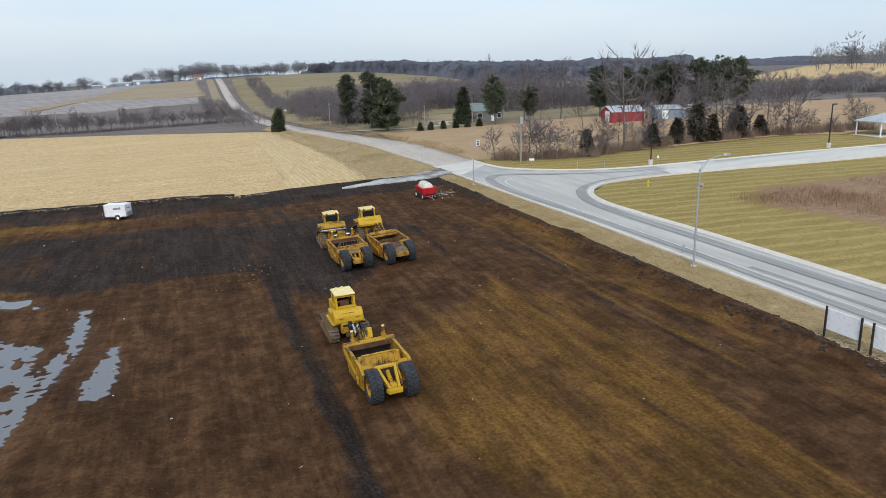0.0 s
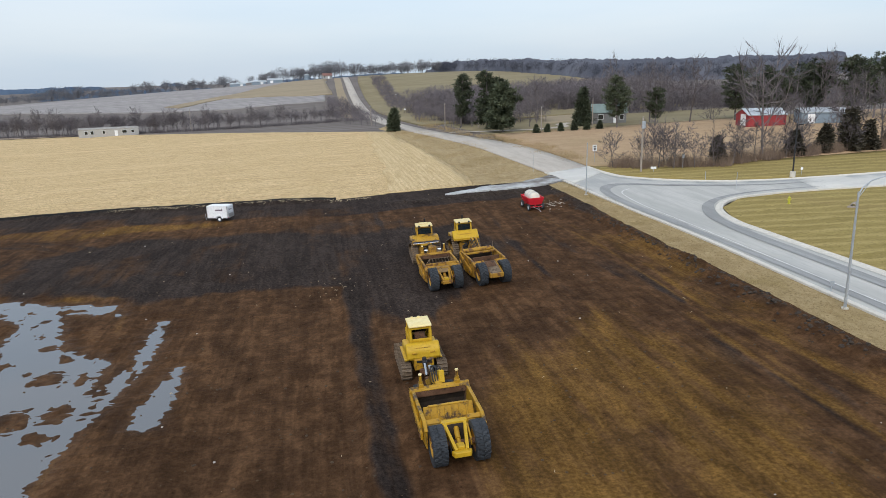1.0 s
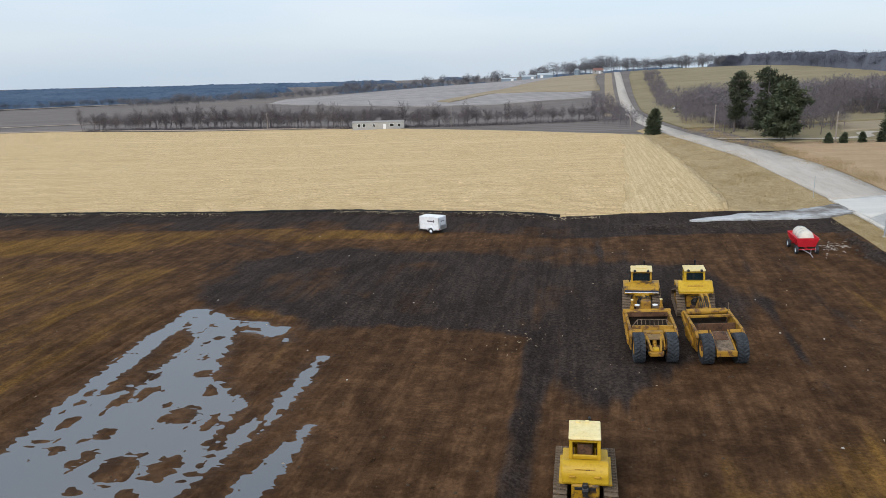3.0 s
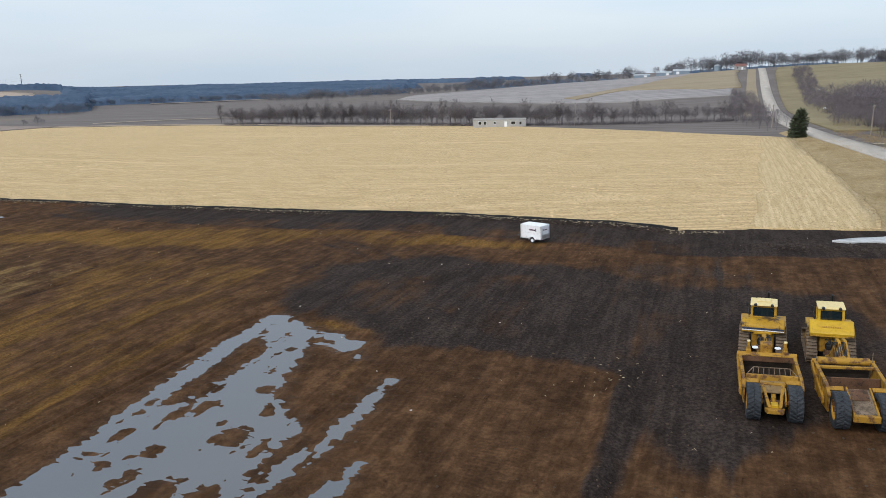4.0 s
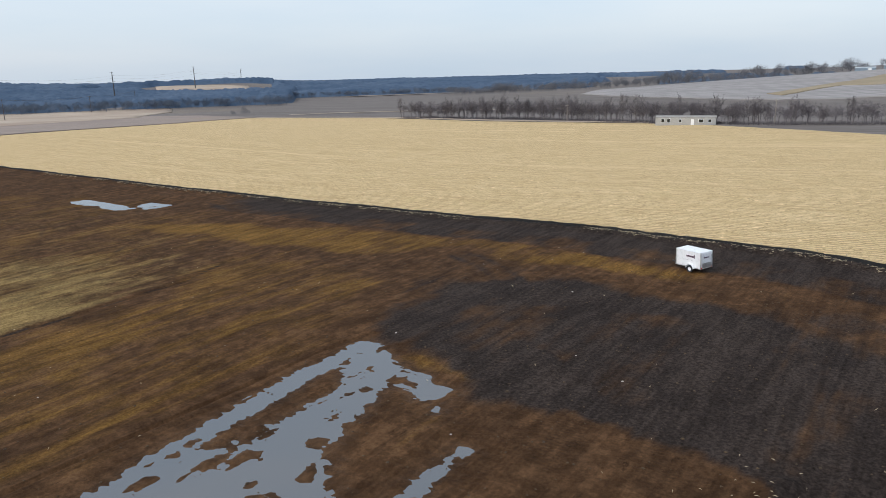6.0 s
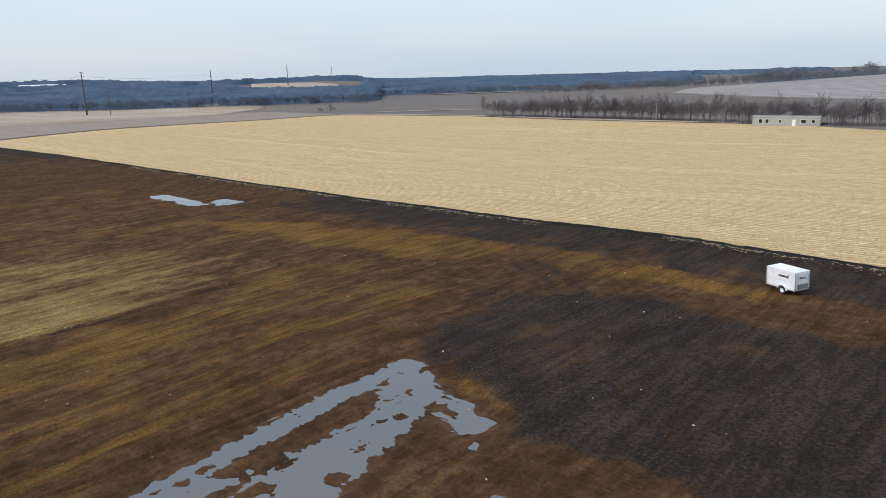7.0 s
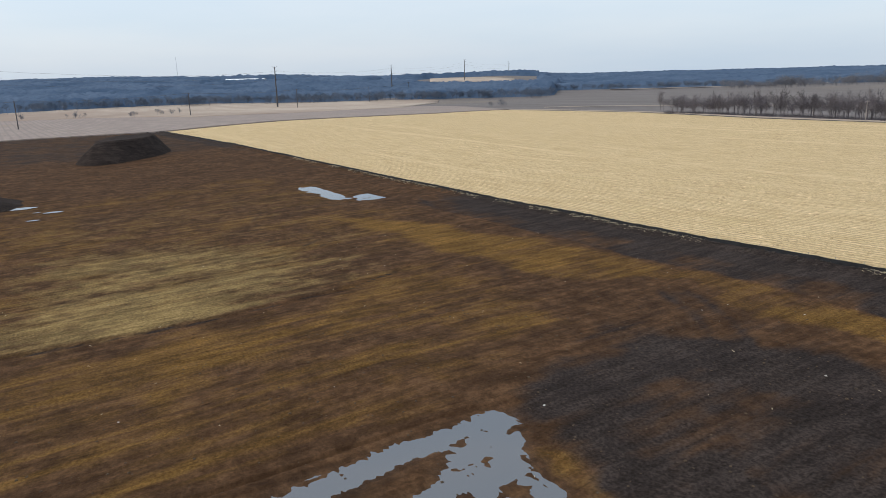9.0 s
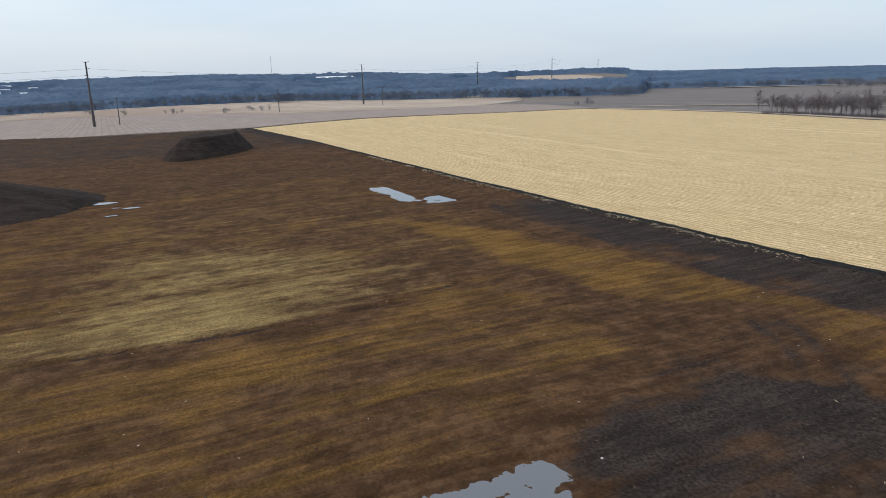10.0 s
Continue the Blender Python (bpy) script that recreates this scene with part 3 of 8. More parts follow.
    return s - 0.55 * ramp(0.62, 0.74, fbm(x / 0.7, y / 1.7, 3, 4))


def pool2_shape(x, y):
    s = np.maximum(box(x + 2.5 * fbm(x / 3, y / 2, 3, 3), y, -110, -93, 86.6, 89.4, 1.0), 0.9 * box(x, y + 2 * fbm(x / 2, y / 2, 2, 1), -97, -90.5, 90.8, 95.2, 0.9))
    s = np.maximum(s, box(x, y, -109, -103, 86.2, 87.8, 0.8))
    return s - 0.36 - 0.6 * ramp(0.50, 0.68, fbm(x / 1.6, y / 1.0, 4, 2)) - 0.6 * ramp(0.9, 0.3, np.abs(x + y * 0.6 + 42.5))


def site_z(x, y):
    """Height of the graded site, with ruts, banks, ridges and the pool beds."""
    z = land(x, y) + 0.05
    basin = np.minimum(box(x, y, -22.6, 20, 26, 80, 0.6), box(x, y, -60, -3.2, 26, 64.9, 1.0))
    z = z * (1 - basin) + (POOL - 0.09 * np.clip(pool_shape(x, y), -2.0, 0.8)) * basin
    b2 = box(x, y, -112, -89.5, 84, 96.5, 3.0)
    z = z * (1 - b2) + (POOL2 - 0.1 * pool2_shape(x, y)) * b2
    dry = 1 - 0.9 * np.maximum(basin, b2)
    z = z + dry * (0.10 * (fbm(x / 1.4, y / 9.0, 4, 1) - 0.5) + 0.07 * (fbm(x / 0.7, y / 0.7, 3, 2) - 0.5) + 0.22 * (fbm(x / 14, y / 18, 3, 4) - 0.5))
    # bank beside the pool, and the cut edge by the parked machines
    z = np.maximum(z, POOL + 0.12 - 3 * (1 - box(x, y, -24.2, -22.3, 20, 63.0, 0.3)) + 0.1 * (fbm(x / 0.5, y / 0.8, 3, 2) - 0.5)) + 0.10 * box(x, y, -60, -24, 20, 64, 2)
    z = z + 0.22 * box(x + 0.5 * fbm(y / 3, x * 0, 2, 1), y, 5.0, 5.9, 22, 60, 0.35) - 0.12 * box(x, y, 6.1, 7.0, 22, 62, 0.3)
    # rough ridge of topsoil along the verge
    rx = x + 0.9 * (fbm(y / 4, x * 0, 3, 5) - 0.5)
    ridge = np.exp(-((rx - 32.3) / 0.85) ** 2) * ramp(89, 84, y)
    z = z + ridge * (0.22 + 0.6 * fbm(x / 0.8, y / 0.8, 3, 3))
    end = np.exp(-((y + 1.2 * fbm(x / 4, y * 0, 2, 2) - 90.5) / 1.1) ** 2) * box(x, y, 12, 31, 80, 99, 2)
    z = z + end * 0.35 * fbm(x / 0.9, y / 0.9, 3, 1)
    # low windrow beside the silt fence
    fy = y - fence_y(x)
    z = z + np.exp(-((fy + 0.9) / 0.5) ** 2) * 0.30 * (0.4 + fbm(x / 1.2, y / 1.2, 3, 3)) * ramp(8, 4, x)
    z = z + 0.18 * ramp(0.1, -0.6, x - scarp_x(y)) * box(x, y, -58, -40, 30, 77, 3)
    return z


def fence_y(x):
    return np.interp(x, [-272, -267, -200, -110, -60, -20, 0, 6, 14, 24, 33], [90, 96.2, 100.5, 103.2, 103.2, 101.2, 97.6, 95.2, 96.4, 96.3, 96])


def scarp_x(y):
    """The low step that runs along the pale clay."""
    return np.interp(y, [30, 39, 48, 54, 60, 67, 74, 78], [-50.6, -49.8, -48.5, -47.8, -47.7, -48.3, -50.8, -52.6])


def site_tone(x, y):
    """Subsoil, pale clay, topsoil and wetness over the site."""
    w1, w2 = 5 * (fbm(x / 6, y / 6, 4, 1) - 0.5), 5 * (fbm(x / 6, y / 6, 4, 6) - 0.5)
    v1, v2 = 9 * (fbm(x / 11, y / 11, 4, 1) - 0.5), 9 * (fbm(x / 11, y / 11, 4, 6) - 0.5)
    X, Y, U, V = x + w1, y + w2, x + v1, y + v2
    str1, str2 = fbm(x / 1.5, y / 20, 4, 2) - 0.5, fbm(x / 2.3, y / 28, 4, 5) - 0.5
    blot, fleck = fbm(x / 3.5, y / 4.5, 4, 3) - 0.5, fbm(x / 1.1, y / 1.5, 3, 7) - 0.5
    ochre = 0.10 + 0.26 * str1 + 0.42 * blot + 0.20 * fleck
    # east side: two ochre fields with a black band between them
    ochre = ochre + (0.44 - 0.25 * blot) * patch(U, Y, [(8.5, 12), (9, 28), (13, 38), (17, 45), (22, 49), (25, 40), (23, 12)], 3) + 0.34 * patch(U, V, [(27, 16), (29, 40), (27, 56), (27, 70), (31.5, 66), (31.5, 16)], 1.5)
    ochre = ochre - 0.25 * patch(X, Y, [(8, 44), (8, 70), (20, 76), (21, 60), (16, 50)], 2)
    # strip between the fence track and the black topsoil, the west side and the tip of the pool
    ochre = ochre + 0.42 * patch(X, Y, [(-80, 80), (-66, 88), (-50, 91.5), (-20, 92), (-6, 86.5), (-20, 85.5), (-32, 87.5), (-40, 82), (-54, 82)], 1.6) + 0.18 * patch(X, Y, [(-20, 86), (-20, 91), (4, 88), (6, 84)], 1.5)
    ochre = ochre + 0.33 * patch(X, Y, [(-47, 28), (-46.5, 60), (-50, 76), (-40, 80), (-30, 76), (-24.5, 68), (-22.6, 63), (-22.8, 28)], 2.5) + 0.30 * box(U, V, -130, -50, -30, 90, 9)
    ochre = ochre + 0.40 * patch(X, Y, [(-18.5, 62.6), (-12, 60.5), (-11, 61.6), (-16, 63.8)], 0.7) - 0.04 * patch(X, Y, [(-6, 57), (-1, 60), (5, 58.5), (5, 22), (-8, 30), (-4, 46)], 2)
    pale = 0.30 * patch(U, V, [(-80, 45), (-80, 53), (-75, 64), (-60, 71.5), (-51, 75), (-49, 67), (-47.5, 58), (-48, 44), (-52, 36), (-58, 46), (-69, 44)], 6)
    pale = pale + 0.22 * patch(X, Y, [(-62, 30), (-62, 50), (-58, 66), (-51, 72), (-48.4, 60), (-49, 30)], 3) + 0.45 * np.exp(-((x - scarp_x(y) + 1.1) / 0.8) ** 2) * box(X, Y, -60, -40, 45, 62, 4)
    pale = pale + 0.22 * np.exp(-((x - scarp_x(y) - 2.4) / 1.3) ** 2) * box(x, y, -60, -40, 34, 72, 6) + 0.22 * box(U, V, -110, -52, 40, 84, 8) + 0.12 * box(U, V, -190, -56, 20, 92, 10)
    for cx, cy, rx, ry in ((-50.2, 52.2, 0.8, 2.6), (-49.3, 57.6, 0.7, 2.6), (-52.4, 48.8, 0.9, 1.6)):
        pale = pale + 0.7 * np.exp(-((X - cx) / rx) ** 2 - ((Y - cy) / ry) ** 2)
    pale = np.clip(pale * (1 + 0.9 * str1 + 0.9 * fleck), 0, 2)
    top = 0.06 + 0.24 * str2 + 0.36 * blot + 0.22 * fleck
    # black topsoil pushed out between the pool and the machines, with its sharp southern edge
    top = top + (0.86 + 0.25 * blot + 0.35 * str2) * patch(x + 0.5 * w1, y + 0.5 * w2, [(-21, 63.8), (-25, 70), (-24, 77), (-15, 81.5), (-4, 80), (6, 77), (18, 76), (21, 66), (18, 58), (12, 53), (8.6, 50), (6.4, 53), (5.4, 59.6), (0, 60.8), (-6, 60.6), (-10.2, 58.6), (-12.2, 61), (-17, 63.4)], 2.2)
    top = top + 0.44 * patch(X, Y, [(-27, 72), (-33, 82), (-30, 87), (-18, 85), (-4, 83), (8, 82), (14, 78), (-10, 77), (-22, 76)], 1.8)
    top = top + 0.26 * np.clip(np.maximum(capsule(X, Y, 5, 60.4, -3, 62.6, 0.9, 1.2), capsule(X, Y, -3, 62.6, -12, 66.5, 1.2, 1.6)), -0.5, 0.5) + 0.13
    top = top + 0.28 * patch(U, V, [(4, 80), (8, 94), (31, 93), (32, 74), (24, 70), (18, 76)], 3) + 0.28 * np.maximum(capsule(U, Y, 23, 68, 26.6, 48, 2.2, 1.6), capsule(U, Y, 26.6, 48, 24.5, 14, 1.6, 1.2)).clip(-0.5, 0.8)
    # the topsoil track beside the silt fence
    fy = y - fence_y(x) + 0.12 * w1
    top = top + (0.74 + 0.4 * blot) * ramp(-10.8, -9.2, fy) * ramp(-95, -70, x + 0.6 * w2) + 0.34 * ramp(-6.5, -3.5, fy) + 0.80 * box(x + 0.25 * w1, y, 4.8, 6.5, 10, 60, 0.6)
    top = top + 0.55 * np.exp(-((x - 32.1) / 0.8) ** 2) + 0.42 * box(U, V, -330, -185, -60, 110, 14) + 0.20 * patch(X, Y, [(6.5, 20), (6.5, 62), (12, 62), (10, 40), (9, 20)], 1.2)
    top = top + 0.30 * patch(X, Y, [(-78, 70), (-70, 76), (-58, 78), (-55, 75), (-66, 71)], 1.5) + 0.18 * box(U, V, -125, -85, 50, 84, 6) + 0.16 * box(U, V, -330, -84, -60, 96, 10) + 0.16 * patch(X, Y, [(-44, 34), (-40, 50), (-33, 61), (-29, 63), (-34, 52), (-38, 40), (-39, 30)], 1.2)
    top = top - 0.40 * patch(X, Y, [(-72, 83), (-50, 91), (-20, 91.6), (-10, 88), (-20, 85.6), (-34, 87.5), (-44, 82)], 1.2) - 0.12 * patch(X, Y, [(-6, 57.5), (-1, 60.2), (4.6, 58.8), (4.6, 22), (-4, 22), (-4, 46)], 1.0)
    # single wheel tracks running the length of the site
    r = random.Random(31)
    for _ in range(70):
        xc = r.choice((r.uniform(-46, -23), r.uniform(9, 31), r.uniform(9, 31), r.uniform(-70, 31)))
        y0 = r.uniform(10, 55)
        y1, wob, ph = y0 + r.uniform(18, 45), r.uniform(0.3, 1.6), r.uniform(0, 6)
        line = np.exp(-((x - xc - wob * np.sin(y / 13 + ph)) / r.uniform(0.16, 0.42)) ** 2) * ramp(y0, y0 + 5, y) * ramp(y1, y1 - 6, y) * (0.4 + 0.9 * fbm(x / 2, y / 2, 2, 3))
        if r.random() < 0.6:
            top = top + 0.26 * line
        else:
            ochre = ochre + 0.24 * line
    # curving tracks that sweep from the pale clay past the far pool towards the fence track
    for cx, cy, rad, a0, a1 in ((-58, 50, 31, 0.75, 1.75), (-58, 50, 33.2, 0.7, 1.8), (-64, 46, 40, 0.9, 1.6), (-40, 60, 27, 0.6, 2.2), (-40, 60, 29.1, 0.6, 2.1), (-100, 40, 45, 0.4, 1.5), (-100, 40, 47, 0.4, 1.4), (-100, 36, 62, 0.7, 1.9), (-104, 40, 36, 0.2, 1.3)):
        ang = np.arctan2(y - cy, x - cx)
        top = top + 0.24 * np.exp(-((np.hypot(x - cx, y - cy) - rad + 0.8 * blot) / 0.4) ** 2) * box(ang, 0 * ang, a0, a1, -9, 9, 0.12) * (0.5 + fbm(x / 2, y / 2, 2, 3))
    crack = np.exp(-((x - scarp_x(y) - 0.5 * (fbm(y / 2, x * 0, 3, 2) - 0.5)) / 0.17) ** 2) * box(x, y, -60, -30, 34, 77, 3) * (0.35 + fbm(y / 3, x * 0, 2, 5))
    top = top + 0.85 * crack
    wet = np.clip(box(x, y, -22, -4, 29, 64.5, 1.5) * (0.75 + 0.7 * pool_shape(x, y)), 0, 1)
    return np.stack([ochre, pale, top, wet], -1)


def covered(x, y):
    """1 where a finer sheet lies over the base ground."""
    return np.maximum(box(x, y, -322, 33, -60, 190, 3), box(x, y, 32, 200, -90, 160, 4))


def base_z(x, y):
    return land(x, y) - 0.8 * covered(x, y)


gxs = lines((-4600, -1500, 220), (-1500, -600, 45), (-600, -330, 12), (-330, 210, 6), (210, 900, 14), (900, 1700, 45), (1700, 4600, 220))
gys = lines((-4600, -400, 260), (-400, -100, 25), (-100, 320, 6), (320, 800, 10), (800, 1700, 35), (1700, 4600, 200))
me = grid_mesh("ground", gxs, gys, base_z)
me.materials.append(FARLAND)
ground = tagged(new("ground", me), "rolling winter farmland reaching to the horizon", "ground", kind="structure")

sxs = lines((-310, -120, 2.2), (-120, -70, 0.9), (-70, -23, 0.3), (-23, -3.6, 0.125), (-3.6, 33.6, 0.21))
sys_ = lines((-60, 20, 2.0), (20, 34, 0.22), (34, 65, 0.115), (65, 98, 0.3), (98, 107, 0.7))
west_x = lambda y: np.interp(y, [-60, 5, 42, 69, 96], [-334, -307, -292, -282, -268])
me = grid_mesh("site_soil", sxs, sys_, lambda x, y: -1.2 * ramp(0.5, -1.5, x - west_x(y)) + np.where(y > fence_y(x) + 0.6, site_z(x, y) - 0.35 * ramp(0.5, 1.0, y - fence_y(x)) * 2, site_z(x, y)), site_tone)
me.materials.append(SOIL)
tagged(new("site_soil", me), "bare graded soil with wheel tracks, black topsoil and ochre clay", "bare soil", kind="structure")

for nm, x0, x1, y0, y1, lvl in (("large_puddle", -21.95, -3.6, 30.5, 64.0, POOL), ("small_puddle", -113, -88, 84, 97, POOL2)):
    me = grid_mesh(nm, lines((x0, x1, 1.0)), lines((y0, y1, 1.0)), lambda x, y: lvl + 0 * x)
    me.materials.append(WATER)
    tagged(new(nm, me), "shallow muddy rain water reflecting the pale sky", "puddle", kind="structure")

# corn stubble beyond the silt fence
field = [(x, float(fence_y(x)) + 0.5) for x in (-267, -235, -200, -160, -110, -80, -60, -20, 0, 6, 14, 22)] + [(24.5, 97.8)]
field += [(25.5, 104), (25.2, 130), (24.4, 150), (23.6, 193), (8, 207), (-12, 226), (-55, 262), (-80, 272), (-150, 277), (-225, 297), (-322, 290), (-300, 180)]
tagged(sheet("stubble_field", field, 0.06, STUBBLE, 1.6, ragged=0.4), "pale straw-coloured harvested corn stubble field", "field", kind="structure")
head = [(13, 97), (22, 97.0), (24.4, 98.2), (25.2, 104), (24.9, 130), (24.1, 150), (23.3, 192.8), (18, 196), (16, 150), (15, 120)]
tagged(sheet("stubble_headland", head, 0.10, HEADLAND, 2.0, ragged=1.2), "stubble rows running beside the road", "field", kind="structure")
# verge between the ridge and the road, and beside the gravel road
tagged(sheet("dry_verge", [(32.6, -95), (37.2, -95), (37.2, 88), (36.4, 94), (33.5, 94.5), (30, 91), (32.6, 84)], 0.05, DRY, 1.5), "strip of dry tan verge grass", "grass", kind="structure")
tagged(sheet("roadside_grass", [(23.4, 194), (24.2, 150), (25, 130), (25.3, 104), (24, 97), (30, 95.5), (37, 98.5), (37.4, 103), (37, 118), (36, 140), (32.5, 170), (29, 196), (26, 215), (22, 205)], 0.03, ROADSIDE, 3), "dry grass shoulder of the gravel road", "grass", kind="structure")
tagged(sheet("gravel_apron", [(20, 92.2), (24, 94.2), (30, 95.4), (36.4, 98.8), (36.6, 94.4), (33.5, 92.6), (30, 91.6), (26, 91.8)], 0.22, DULLGRAVEL, 0.8, height=lambda x, y: land(x, y) + 0.25 * (fbm(x / 0.8, y / 0.8, 3, 2) - 0.4), ragged=0.9), "pale crushed gravel site entrance", "gravel", kind="structure")

# pavement of the main road and the side road
kerb_in = smooth_path([(37.2, -95), (37.2, 30), (37.3, 60), (36.7, 78), (36.6, 90), (36.5, 102)], 10)
kerb_out = smooth_path([(43.5, 104), (43.6, 98), (45, 92.5), (50.2, 86.8), (57, 83.2), (66, 81.6), (85, 80), (102, 77.7), (200, 66)], 8)
kerb_cor = smooth_path([(200, 58.5), (92.5, 70.4), (69, 73.8), (56, 75.4), (49.5, 74.9), (45.4, 71.6), (43.4, 66), (43.3, 58), (43.7, 32), (43.7, -95)], 8)
tagged(sheet("main_road", kerb_in + kerb_out + kerb_cor, 0.08, PAVE, 2.5), "worn grey paved road with a curving junction", "road", kind="structure")
tagged(strip("kerb", kerb_in, 0.5, 0.06, CONC, profile=[(-0.32, -0.1), (-0.3, 0.12), (-0.12, 0.13), (0.0, 0.05), (0.42, 0.03), (0.42, 0)]), "pale concrete kerb and gutter", "kerb", kind="structure")
tagged(strip("kerb", kerb_out, 0.5, 0.06, CONC, profile=[(-0.32, -0.1), (-0.3, 0.12), (-0.12, 0.13), (0.0, 0.05), (0.42, 0.03), (0.42, 0)]), "pale concrete kerb and gutter", "kerb", kind="structure")
tagged(strip("kerb", kerb_cor, 0.5, 0.06, CONC, profile=[(-0.32, -0.1), (-0.3, 0.12), (-0.12, 0.13), (0.0, 0.05), (0.42, 0.03), (0.42, 0)]), "pale concrete kerb and gutter", "kerb", kind="structure")
gravel_l = smooth_path([(36.4, 101.4), (35.5, 119), (34.4, 140), (30.8, 170), (27.6, 194), (24, 240), (24, 300), (27, 400), (30, 520), (33, 640)], 6)
gravel_r = smooth_path([(43.6, 104), (43.5, 124), (41.9, 141), (37.8, 163), (32.6, 194), (29, 240), (29.2, 300), (32, 400), (35, 520), (38, 640)], 6)
tagged(sheet("gravel_road", gravel_l + gravel_r[::-1], 0.12, ROADGRAVEL, 4.0), "pale gravel country road climbing the far hill", "road", kind="structure")

tagged(strip("field_strip", smooth_path([(19.5, 275), (20, 320), (23, 400), (26, 520), (29, 630)], 6), 7.0, 0.10, TANHILL, 6.0), "tan grass verge of the hill road", "grass", kind="structure")
# darker bands of newer asphalt, tyre-polished lanes and the painted turning line
for x, w, y0, y1 in ((38.35, 0.9, -95, 66), (39.75, 0.5, -95, 40)):
    tagged(strip("asphalt_band", smooth_path([(x, y0), (x, 20), (x + 0.15, y1 * 0.7), (x - 0.2, y1)], 12), w, 0.095, PATCHED), "darker asphalt band along the road", "road", kind="structure")
tagged(strip("asphalt_band", smooth_path([(38.3, 66), (37.9, 78), (38.8, 86), (42, 88.5), (48, 84.5), (56, 80.6), (64, 79.2)], 10), 1.5, 0.096, PATCHED, taper=0.5), "dark curved asphalt band through the junction", "road", kind="structure")
tagged(strip("asphalt_band", smooth_path([(42.1, -95), (42.1, 20), (42.0, 50), (42.0, 62), (43.0, 69), (46, 74.2), (52, 77), (62, 76.6)], 10), 1.6, 0.097, PATCHED, taper=0.3), "darker asphalt band along the outer lane", "road", kind="structure")
tagged(strip("lane_line", smooth_path([(38.95, 40), (38.9, 66), (38.8, 76), (39.6, 83), (41.5, 85.2)], 10), 0.13, 0.105, LINE), "faded white turning line", "road marking", kind="structure")
tagged(strip("lane_line", [(39.1, -95), (38.95, 40)], 0.12, 0.105, LINE), "faded white edge line", "road marking", kind="structure")
tagged(sheet("entrance_slab", [(36.2, 101.6), (37.1, 92), (43.4, 98), (43.4, 104)], 0.11, SIDEPAVE, 1.5), "pale concrete slab where the gravel begins", "road", kind="structure")
tagged(sheet("side_road_slab", [(62, 82.2), (85, 80.0), (102, 77.7), (200, 66), (200, 58.6), (92.5, 70.5), (69, 73.9), (60, 75.0)], 0.095, SIDEPAVE, 3), "pale concrete surface of the side road", "road", kind="structure")

tagged(sheet("crest_field", [(250, 280), (330, 330), (460, 400), (560, 330), (430, 250), (300, 225)], 0.6, STUBBLE, 10), "pale straw field on the hill crest", "field", kind="structure")
# lawns and fields beyond the road
def prairie(x, y):
    """How far the unmown prairie grass has taken over the lawn."""
    d = np.minimum(x - np.interp(y, [0, 20, 40, 52, 58, 63], [74, 66.5, 58.5, 56.4, 57, 63]), (62.5 - 0.09 * (x - 62)) - y)
    return 0.5 + d / 5.0 + 0.5 * (fbm(x / 5, y / 5, 3, 2) - 0.5)


tagged(sheet("lawn", [(43.6, -95), (43.8, 32), (43.5, 58), (43.6, 66), (45.6, 71.4), (49.6, 74.7), (56, 75.2), (69, 73.6), (92.5, 70.2), (200, 58.3), (200, -95)], 0.04, LAWN, 2.0, tone=prairie), "striped mown winter lawn around rust-brown prairie grass", "lawn", kind="structure")
tagged(sheet("lawn", [(44, 104), (44.2, 98), (45.4, 93), (50.5, 87.2), (57.3, 83.5), (66, 81.9), (85, 80.3), (102, 78), (200, 66.3), (200, 88), (109, 91), (100, 96), (68, 97), (58, 95.5), (49, 101)], 0.05, LAWN, 3), "strip of mown winter lawn", "lawn", kind="structure")
tagged(sheet("hay_field", [(44, 104.5), (49, 101.2), (58, 95.8), (68, 97.3), (100, 96.3), (109, 91.3), (200, 88.3), (200, 150), (110, 158), (60, 160), (44, 162), (42.6, 141), (44, 124)], 0.04, HAY, 5), "tan dormant hay field", "field", kind="structure")
tagged(sheet("tilled_field", [(-268, 96.6), (-301, 180), (-322, 300), (-420, 330), (-1100, 250), (-1100, -200), (-390, -200), (-307, 5), (-292, 42), (-282, 69)], 0.30, PLOUGH, 10), "pale grey tilled field", "field", kind="structure")
tagged(sheet("straw_strip", [(-438, 292), (-430, 215), (-456, 152), (-560, 105), (-640, 30), (-660, -140), (-810, -140), (-812, 20), (-770, 127), (-752, 234), (-695, 335), (-640, 450), (-540, 385), (-500, 340)], 0.35, STRAWFIELD, 16), "pale straw-coloured strip before the valley woods", "field", kind="structure")
tagged(sheet("hill_field", [(-985, 650), (-815, 712), (-985, 820), (-1140, 745)], 1.2, STRAWFIELD, 20), "pale field high on the far hillside", "field", kind="structure")
tagged(sheet("hill_field", [(-100, 440), (-40, 420), (12, 430), (18, 632), (-120, 640), (-240, 590), (-230, 530), (-190, 495)], 0.3, CONTOUR, 8, ragged=5), "grey contour-ploughed hillside field", "field", kind="structure")
tagged(sheet("hill_field", [(-84, 470), (-70, 510), (-45, 545), (-20, 600), (-10, 632), (17, 628), (17, 478), (5, 474), (-15, 490), (-35, 500), (-50, 508), (-62, 492), (-72, 455)], 0.6, TANHILL, 6, ragged=4), "tan grass on the hilltop", "field", kind="structure")
